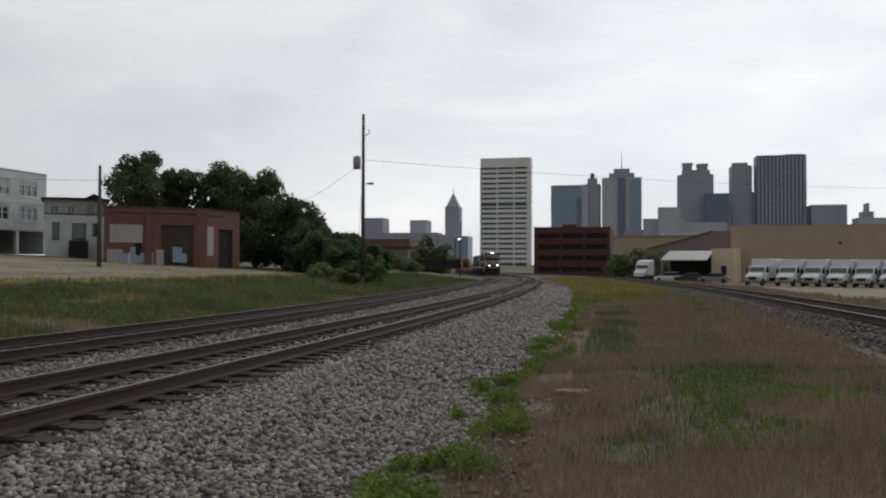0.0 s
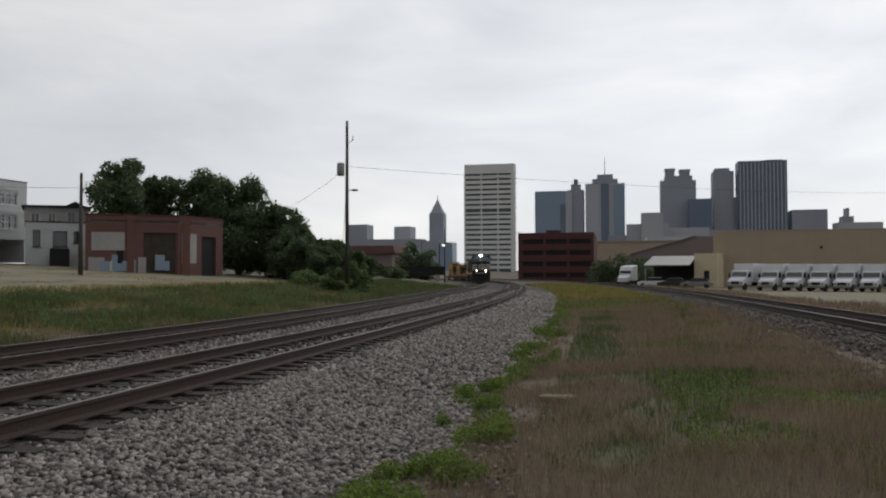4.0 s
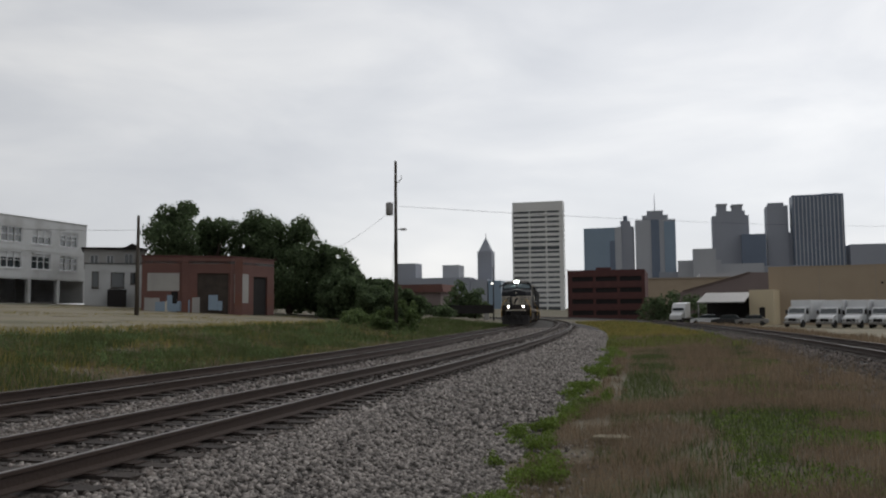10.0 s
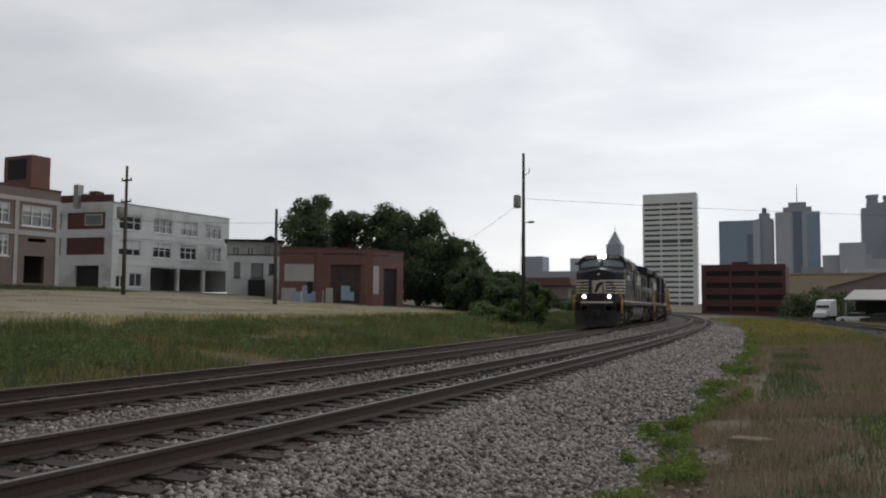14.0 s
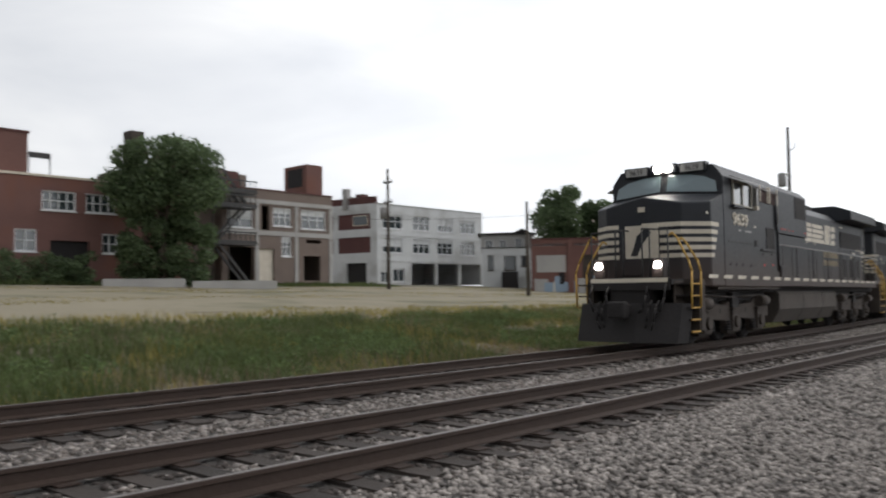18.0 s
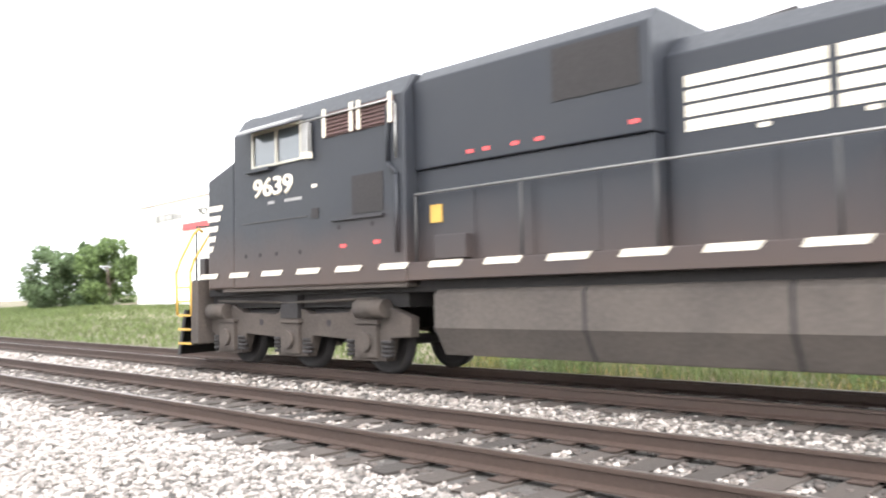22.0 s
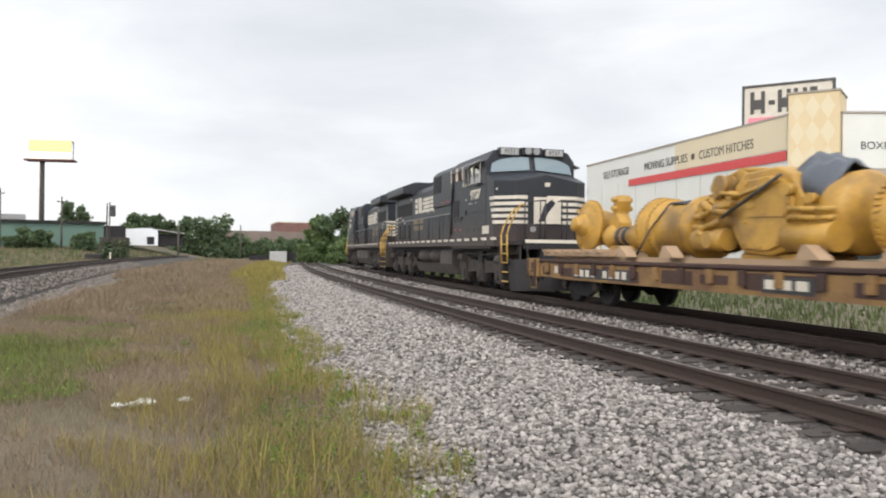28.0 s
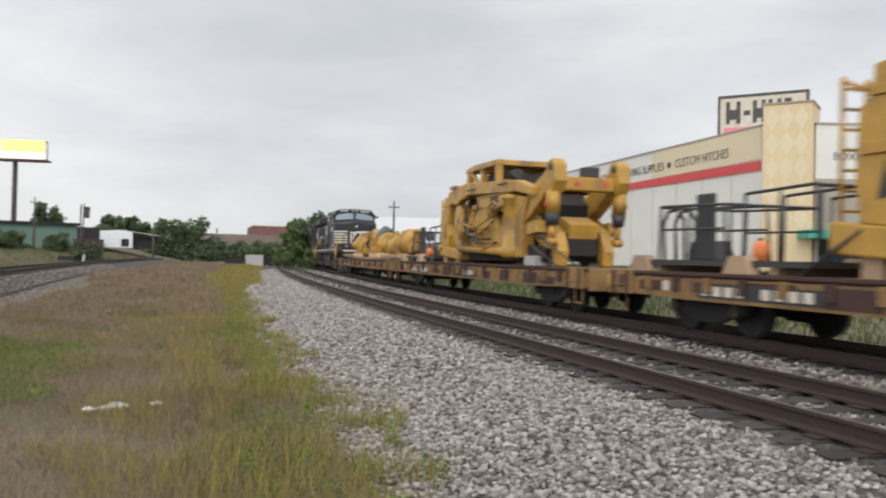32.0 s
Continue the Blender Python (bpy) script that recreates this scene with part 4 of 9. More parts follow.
    for u0, u1 in ((0.55, 1.6), (1.85, 2.3), (2.5, 3.4), (3.6, 4.5), (4.7, 5.2), (5.35, 5.6)):
        if u1 - u0 > 0.47:
            part("letter_shape", Geo().box(u0, u0 + 0.28, y0, y1, w0, w1).box(u1 - 0.28, u1, y0 + 0.001, y1, w0, w1).box(u0 + 0.1, u1 - 0.1, y0 + 0.002, y1, w0 + 0.3, w0 + 0.95), LETTER, s, "plain black sign block", m=sm)
        else:
            part("letter_shape", Geo().box(u0, u1, y0, y1, 11.2, 11.5), LETTER, s, "plain black sign block", m=sm)
    part("band", Geo().box(0.4, 6.0, y0, y1, 10.0, 10.4), SIGN_PINK, s, "pink band", m=sm)
    letters("Self Storage", 0.62, "lettering", LETTER, s, sm @ Matrix.Translation((2.9, -0.03, 9.1)) @ Matrix.Rotation(radians(90), 4, "X"))
    g = Geo()
    for u in (0.5, 3.1, 5.8):
        g.tube((u, 0.4, 8.0), (u, 0.4, 12.3), 0.08)
        g.tube((u, 0.4, 12.0), (u, 2.6, 8.2), 0.05)
    part("sign_struts", g, STEEL, s, m=sm)


def tower(name, x0, x1, d, top, material, label, depth=40, parts=(), base=-2.0):
    """A distant tower: body plus setbacks (u0, u1, z0, z1) as fractions of width and metres."""
    t = thing(name, Matrix(), label, "tower", "skyline towers")
    part("shaft", Geo().box(x0, x1, d, d + depth, base, top), material, t)
    w = x1 - x0
    for nm, u0, u1, z0, z1, mm, proud in parts:
        part(nm, Geo().box(x0 + w * u0, x0 + w * u1, d - proud, d + depth * 0.6, z0, z1), mm, t)
    return t


def white_tower():
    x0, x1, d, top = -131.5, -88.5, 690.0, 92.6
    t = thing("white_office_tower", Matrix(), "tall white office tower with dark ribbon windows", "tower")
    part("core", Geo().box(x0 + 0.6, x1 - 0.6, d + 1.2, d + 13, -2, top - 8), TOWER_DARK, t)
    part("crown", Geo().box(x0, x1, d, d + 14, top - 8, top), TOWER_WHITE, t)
    n = 19
    hgt = (top - 8 - 3) / n
    for k in range(n):
        z = top - 8 - (k + 1) * hgt
        part("spandrel", Geo().box(x0, x1, d, d + 14, z, z + hgt * (0.30 if k == 7 else 0.6)), TOWER_WHITE, t)
    for f in (0.0, 0.333, 0.667, 0.985):
        part("pier", Geo().box(x0 + (x1 - x0) * f - 0.3, x0 + (x1 - x0) * f + 0.9, d - 0.3, d + 1.1, -2, top - 8.002), TOWER_WHITE, t)
    part("edge_pier", Geo().box(x1 - 3.0, x1 + 0.2, d - 0.25, d + 1.1, -2, top - 8.003), TOWER_WHITE, t)
    return t


def ribs(t, x0, x1, d, z0, z1, n, material, w=0.35):
    for k in range(n):
        x = x0 + (x1 - x0) * (k + 0.5) / n
        part("rib", Geo().box(x - (x1 - x0) / n * w / 2, x + (x1 - x0) / n * w / 2, d - 1.2, d - 0.01, z0, z1), material, t)


def skyline():
    # Towers are coloured with the haze already in the material.
    D = 1492.0
    t = thing("spire_tower", Matrix(), "distant dark tower with a pointed spire", "tower", "skyline towers")
    part("shaft", Geo().box(-345, -318.5, 1463, 1490, -2, 108), HAZED_GREY, t)
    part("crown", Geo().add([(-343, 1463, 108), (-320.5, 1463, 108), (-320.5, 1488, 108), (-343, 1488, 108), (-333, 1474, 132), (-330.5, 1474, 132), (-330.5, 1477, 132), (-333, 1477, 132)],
                            [(0, 1, 5, 4), (1, 2, 6, 5), (2, 3, 7, 6), (3, 0, 4, 7), (4, 5, 6, 7)]), HAZED_GREY, t)
    part("spire", Geo().tube((-331.6, 1475, 131), (-331.6, 1475, 142), 1.0, 0.3, 6), HAZED_GREY, t)
    t = tower("blue_glass_tower", -153.5, -98, D, 146, HAZED_BLUE, "distant blue glass office block", parts=[("stair_core", 0.83, 1.0, 0, 122, HAZED_SLATE, 0.8), ("pale_wing", 1.0, 1.2, 0, 146, HAZED_PALE, 0.4)])
    t = tower("stepped_tower", -94, -66, D + 6, 148, HAZED_GREY, "distant stepped grey tower", parts=[("step", 0.2, 0.8, 148, 158, HAZED_GREY, 0), ("pinnacle", 0.38, 0.62, 158, 167, HAZED_SLATE, 0)])
    t = tower("masted_tower", -62.5, 7, D + 3, 158, HAZED_PALE, "distant pale tower with a dark glass slot and a mast",
              parts=[("glass_slot", 0.40, 0.60, 30, 158, HAZED_SLATE, 1.5), ("shoulder", 0.18, 0.82, 158, 166, HAZED_GREY, 0), ("head", 0.3, 0.7, 166, 174, HAZED_GREY, 0), ("side_wing", 0.72, 1.0, 20, 154, HAZED_BLUE, 2.0)])
    part("mast", Geo().tube((-28, 1500, 172), (-28, 1500, 206), 0.8, 0.3, 6), HAZED_GREY, t)
    t = tower("twin_crown_tower", 69, 129, D, 160, HAZED_GREY, "distant brown-grey tower with twin crowned turrets",
              parts=[("shoulder", 0.12, 0.9, 160, 168, HAZED_GREY, 0), ("turret", 0.14, 0.4, 168, 178, HAZED_GREY, 0), ("turret", 0.55, 0.83, 168, 176, HAZED_GREY, 0),
                     ("turret_crown", 0.12, 0.42, 178, 181, HAZED_PALE, 1), ("turret_crown", 0.53, 0.85, 176, 179, HAZED_PALE, 1)])
    t = tower("dark_glass_block", 115, 153, D - 20, 125, HAZED_SLATE, "distant dark blue glass block")
    t = tower("slim_brown_tower", 158, 192, D, 174, HAZED_GREY, "distant slim brown-grey tower", parts=[("top_step", 0.08, 0.8, 174, 179, HAZED_GREY, 0), ("low_wing", 1.0, 1.4, 0, 128, HAZED_GREY, -2)])
    t = tower("ribbed_dark_tower", 198, 277, D - 12, 189, HAZED_SLATE, "distant dark tower with pale vertical ribs")
    ribs(t, 198, 277, D - 12, 0, 186, 13, HAZED_PALE, 0.3)
    part("roof_plant", Geo().box(245, 272, D, D + 20, 189, 191.5), HAZED_GREY, t)
    tower("low_grey_block", 283, 338, D - 20, 103, HAZED_GREY, "distant low grey office block")
    tower("domed_block", 352, 420, D - 30, 80, HAZED_PALE, "distant pale block with a small dome", parts=[("dome_base", 0.1, 0.35, 80, 90, HAZED_GREY, 0), ("finial", 0.2, 0.25, 90, 104, HAZED_GREY, 0)])
    for nm, a, c, top, mm in (("hotel_block", -503, -461, 90, HAZED_GREY), ("pale_hall", -409, -378, 85, HAZED_PALE), ("glass_block", -316, -293, 55, HAZED_BLUE), ("low_hall", -470, -350, 62, HAZED_GREY), ("low_block", -349, -318, 58, HAZED_GREY)):
        tower(nm, a, c, D - 40 if top > 84 else D - 70, top * (0.98 if top > 84 else 0.95), mm, "haze-toned mid-rise block far off")
    for a, c, top, mm in ((8, 70, 72, HAZED_PALE), (30, 62, 88, HAZED_PALE), (-20, 40, 56, HAZED_GREY), (60, 130, 66, HAZED_PALE), (130, 190, 62, HAZED_GREY), (80, 160, 52, HAZED_BROWN)):
        tower("mid_rise_block", a, c, D - 140 - top, top, mm, "haze-toned mid-rise block below the towers")


def brick_block():
    """Four-storey dark brick block with long rows of windows, beside the curve."""
    x0, x1, d = -28.0, -7.4, 228.5
    b = thing("brick_warehouse", Matrix(), "four-storey dark brick block with recessed window bands", "building")
    z0, H = -2.2, 14.0
    m = wall_m(x0, d, x1, d, z0)
    L = x1 - x0
    holes = []
    for k in range(4):
        for i in range(3):
            holes.append((0.9 + i * 6.5, 6.7 + i * 6.5, 1.6 + k * 3.1, 2.9 + k * 3.1))
    facade(b, m, L, H, holes, BRICK_DARK, thick=0.5)
    for h in holes:
        part("window", Geo().box(h[0], h[1], 0.35, 0.45, h[2], h[3]), GRIME_AND_SHADE, b, m=m)
    shell(b, L, 30, H, BRICK_DARK, m)
    part("side_face", Geo().box(-0.3, -0.004, 0.0, 30, 0, H + 0.3), BRICK_DARK, b, m=m @ Matrix.Rotation(radians(6), 4, "Z"))
    part("roof_plant", Geo().box(7, 11, 6, 10, H - 0.4, H + 1.0), BRICK_DARK, b, m=m)


def tan_warehouse():
    b = thing("tan_warehouse", Matrix(), "long blank tan warehouse behind parked trucks", "warehouse")
    x0, y0, x1, y1 = 14.0, 134.0, 75.0, 126.0
    m = wall_m(x0, y0, x1, y1, -1.5)
    L = math.hypot(x1 - x0, y1 - y0)
    part("wall", Geo().box(0, L, 0, 0.4, 0, 8.7), TAN_WALL, b, m=m)
    part("side_wall", Geo().box(0, 0.4, 0.402, 40, 0, 8.7), TAN_WALL, b, m=m)
    part("back_wall", Geo().box(0.4, L, 39.6, 40, 0, 8.7), TAN_WALL, b, m=m)
    part("roof", Geo().box(0.402, L, 0.402, 39.6, 8.0, 8.4), ROOF_GREY, b, m=m)
    for k in range(8):
        part("panel_joint", Geo().box(7.5 * k + 7, 7.5 * k + 7.08, -0.02, -0.002, 0, 8.7), TAUPE, b, m=m)
    part("coping", Geo().box(-0.05, L, -0.05, 0.45, 8.702, 8.85), TAN_WALL, b, m=m)
    part("wall_lamp", Geo().box(15.2, 15.5, -0.3, -0.003, 6.0, 6.3), GRIME_AND_SHADE, b, m=m)
    c = thing("canopy_building", Matrix(), "low pale building with a sloping metal canopy", "building")
    m = wall_m(8.6, 130, 14.0, 128.5, -1.4)
    part("wall", Geo().box(2.2, 5.6, 0, 8, 0, 5.2), CREAM_PALE, c, m=m)
    part("canopy", Geo().prism([(-3.5, 3.3), (2.4, 4.75), (2.4, 4.9), (-3.5, 3.45)], -4.6, 2.19, "x"), STEEL, c, "sloping sheet-metal canopy", m=m)
    part("post", Geo().tube((-4.4, -3.3, 0), (-4.4, -3.3, 3.3), 0.08), STEEL, c, m=m)
    # Dark sheet paints the shade under the canopy.
    part("dark_bay", Geo().box(-4.5, 2.19, 2.4, 2.5, 0, 4.7), GRIME_AND_SHADE, c, m=m)
    part("door", Geo().box(3.6, 4.4, -0.03, -0.003, 0.1, 2.6), GRIME_AND_SHADE, c, m=m)
    d = thing("tan_hall", Matrix(), "broad tan hall in the middle distance", "building")
    part("wall", Geo().box(-14, 52, 330, 380, -3, 13.0), TAN_WALL, d)
    part("roof_step", Geo().box(10, 40, 335, 375, 13.002, 14.6), HAZED_PALE, d)
    part("roof_edge", Geo().box(-14.3, 52.3, 329.6, 380, 13.0 - 0.5, 13.0 - 0.002), TAUPE, d)
    d = thing("brick_hall", Matrix(), "low red brick hall behind the warehouse", "building")
    part("wall", Geo().prism([(0, -2), (30, -2), (30, 9.2), (17, 9.2), (13, 8.0), (2, 5.0), (0, 4.4)], 200, 230, "y"), HAZED_BROWN, d)
    part("gable_edge", Geo().prism([(2, 5.0), (13, 8.0), (17, 9.2), (17, 9.45), (13, 8.25), (2, 5.25)], 199.6, 199.99, "y"), BRICK_BROWN, d)

# ---- the train ----
RUN = [(0, 172.6), (3, 147.2), (8, 104.8), (13, 62.8), (16, 37.9), (18, 21.2), (19, 12.95), (20, 4.62), (21, -3.9), (22, -12.85), (22.5, -17.25), (23, -21.65),
       (24, -30.5), (24.5, -34.9), (28, -66.0), (30, -83.5), (32, -101.0)]
RT = np.array([r[0] for r in RUN])
RS = np.array([r[1] for r in RUN])


def progress(t):
    """Where the number on the leading cab is along the line (smooth through the table)."""
    i = int(np.clip(np.searchsorted(RT, t) - 1, 0, len(RT) - 2))
    d = np.gradient(RS, RT)
    h = RT[i + 1] - RT[i]
    u = (t - RT[i]) / h
    return float((2 * u**3 - 3 * u**2 + 1) * RS[i] + (u**3 - 2 * u**2 + u) * h * d[i] + (-2 * u**3 + 3 * u**2) * RS[i + 1] + (u**3 - u**2) * h * d[i + 1])


def on_rail(s):
    x, y, _ = along(float(far_off(s)), s)
    return Vector((x, y, GRADE * y))


def car_pose(s, turned=False, pivots=(2.7, 16.7)):
    """A car whose front end is at s, standing with the middles of its two trucks over the curve."""
    k = -1 if turned else 1
    a, b = on_rail(s + k * pivots[0]), on_rail(s + k * pivots[1])
    back = (b - a).normalized()
    side = back.cross(Vector((0, 0, 1))).normalized()
    m = Matrix((side, back, side.cross(back))).transposed().to_4x4()
    m.translation = a - back * pivots[0]
    return m


CARS = []  # (thing, distance behind the leading number, turned, wheels)



TO_RIGHT = Matrix.Rotation(radians(90), 4, "Z") @ Matrix.Rotation(radians(90), 4, "X")
TO_LEFT = Matrix.Rotation(radians(-90), 4, "Z") @ Matrix.Rotation(radians(90), 4, "X")


def both(g, fn):
    """The same shape on both sides."""
    for sx in (1, -1):
        fn(g, sx)
    return g


def xbox(g, sx, x0, x1, y0, y1, z0, z1, mat=0):
    a, b = sorted((sx * x0, sx * x1))
    return g.box(a, b, y0, y1, z0, z1, mat=mat)


def wheelset(parent, y, r, gauge=0.75):
    """Axle with two wheels, turning on its own axis."""
    g = Geo()
    for sx in (-1, 1):
        g.lathe([(0.09, sx * (gauge - 0.05)), (r - 0.12, sx * (gauge - 0.04)), (r - 0.1, sx * (gauge - 0.05)), (r + 0.025, sx * (gauge - 0.05)), (r, sx * (gauge - 0.02)),
                 (r - 0.006, sx * (gauge + 0.08)), (r - 0.09, sx * (gauge + 0.08)), (r - 0.13, sx * (gauge + 0.03)), (0.16, sx * (gauge + 0.05)), (0.13, sx * (gauge + 0.12)), (0.02, sx * (gauge + 0.12))], 28, axis="x")
    g.tube((-gauge, 0, 0), (gauge, 0, 0), 0.09, n=12)
    for k in range(3):
        a = 2 * math.pi * k / 3
        for sx in (-1, 1):
            g.box(-0.02, 0.02, -0.05, 0.05, -0.05, 0.05, Matrix.Translation((sx * (gauge + 0.06), 0.26 * math.cos(a), 0.26 * math.sin(a))))
    return part("wheelset", g, GRIME_AND_SHADE, parent, "steel wheels on an axle", m=Matrix.Translation((0, y, r)))


WHEELS = []  # (object, radius, y, turned)


def side_frame(y0, sx):
    """Cast frame of a three-axle truck: pedestals over the axles with windows between them."""
    top = [(-0.70, 0.80), (-0.55, 1.05), (-0.35, 1.14), (0.15, 1.14), (0.45, 1.0), (1.5, 0.97), (1.7, 1.06), (2.3, 1.06), (2.5, 0.97), (3.5, 1.0), (3.8, 1.14), (4.4, 1.14), (4.6, 1.05), (5.0, 0.92), (5.0, 0.62)]
    low = [(4.55, 0.60), (4.45, 0.24), (3.62, 0.22), (3.5, 0.56), (2.6, 0.60), (2.45, 0.24), (1.6, 0.22), (1.46, 0.56), (0.56, 0.60), (0.42, 0.24), (-0.42, 0.22), (-0.52, 0.56), (-0.68, 0.62)]
    a, b = sorted((sx * 1.02, sx * 1.22))
    return Geo().prism([(y0 + p[0], p[1]) for p in top + low], a, b, "x")


def truck(parent, y0, flip):
    """Three-axle locomotive truck; y0 is the axle nearest the end of the engine."""
    k = -1 if flip else 1
    ys = [y0 + k * 2.025 * i for i in range(3)]
    e = part("truck", Geo().box(-1.0, 1.0, min(ys) + 0.3, max(ys) - 0.3, 0.7, 1.05).box(-1.3, 1.3, ys[1] - 0.25, ys[1] + 0.25, 0.9, 1.3), GRIME_AND_SHADE, parent, "dusty three-axle truck")
    for sx in (-1, 1):
        g = side_frame(ys[0], sx)
        if flip:
            g.v = [(x, 2 * ys[0] - y, z) for x, y, z in g.v]
        part("side_frame", g, GRIME, e, bevel=0.02)
        for y in ys:
            g = Geo()
            xbox(g, sx, 1.222, 1.30, y - 0.26, y + 0.26, 0.30, 0.80)
            g.tube((sx * 1.30, y, 0.53), (sx * 1.37, y, 0.53), 0.16, 0.15, 14)
            xbox(g, sx, 1.2, 1.33, y - 0.3, y + 0.3, 0.82, 0.88)
            part("axle_box", g, GRIME, e)
            for d in (-0.42, 0.42):
                g = Geo()
                for q in range(4):
                    g.tube((sx * 1.2, y + d, 0.30 + q * 0.07), (sx * 1.2, y + d, 0.35 + q * 0.07), 0.10, 0.10, 10)
                part("spring", g, GRIME_AND_SHADE, e)
        part("brake_cylinder", Geo().tube((sx * 1.3, ys[0] - k * 0.55, 1.02), (sx * 1.3, ys[0] + k * 0.05, 1.02), 0.15, n=12), GRIME, e)
        part("brake_cylinder", Geo().tube((sx * 1.3, ys[2] - k * 0.15, 1.06), (sx * 1.3, ys[2] + k * 0.5, 1.06), 0.15, n=12), GRIME, e)
        part("pipe", Geo().pipe([(sx * 1.28, ys[0] - k * 0.3, 1.22), (sx * 1.28, ys[1], 1.17), (sx * 1.28, ys[2] + k * 0.3, 1.22)], 0.025), GRIME, e)
        # Holes in the frame are dark discs, the shade inside painted on.
        for y in ((ys[0] + ys[1]) / 2 + 0.05, (ys[1] + ys[2]) / 2):
            part("bolster_hole", Geo().tube((sx * 1.215, y, 0.82), (sx * 1.226, y, 0.82), 0.06, n=10), GRIME_AND_SHADE, e)
    for y in ys:
        WHEELS.append((wheelset(parent, y, 0.53), 0.53, y))
    return e


def stair(parent, y0, y1, sx):
    """Corner steps with yellow-edged treads and bent yellow handrails."""
    g = Geo()
    xbox(g, sx, 1.10, 1.48, y1 + 0.004, y1 + 0.07, 0.36, 1.58)
    xbox(g, sx, 1.05, 1.10, y0, y1, 0.36, 1.58)
    st = part("step_well", g, GRIME, parent)
    for k, z in enumerate((0.40, 0.68, 0.96, 1.24, 1.52)):
        t = part("tread", xbox(Geo(), sx, 1.102, 1.46, y0 + 0.01, y1, z - 0.03, z), GRIME_AND_SHADE, st)
        part("tread_edge", xbox(Geo(), sx, 1.462, 1.50, y0 + 0.01, y1, z - 0.035, z + 0.004), GOLD_PAINT, t, "yellow step edge")


def rail_bent(y, lean, sx, top=2.72):
    return Geo().pipe([(sx * 1.50, y, 0.95), (sx * 1.52, y, 1.8), (sx * 1.44, y + lean * 0.02, 2.05), (sx * 1.16, y + lean * 0.04, top - 0.12), (sx * 1.05, y + lean * 0.05, top), (sx * 0.95, y + lean * 0.05, top - 0.06)], 0.026, 8)


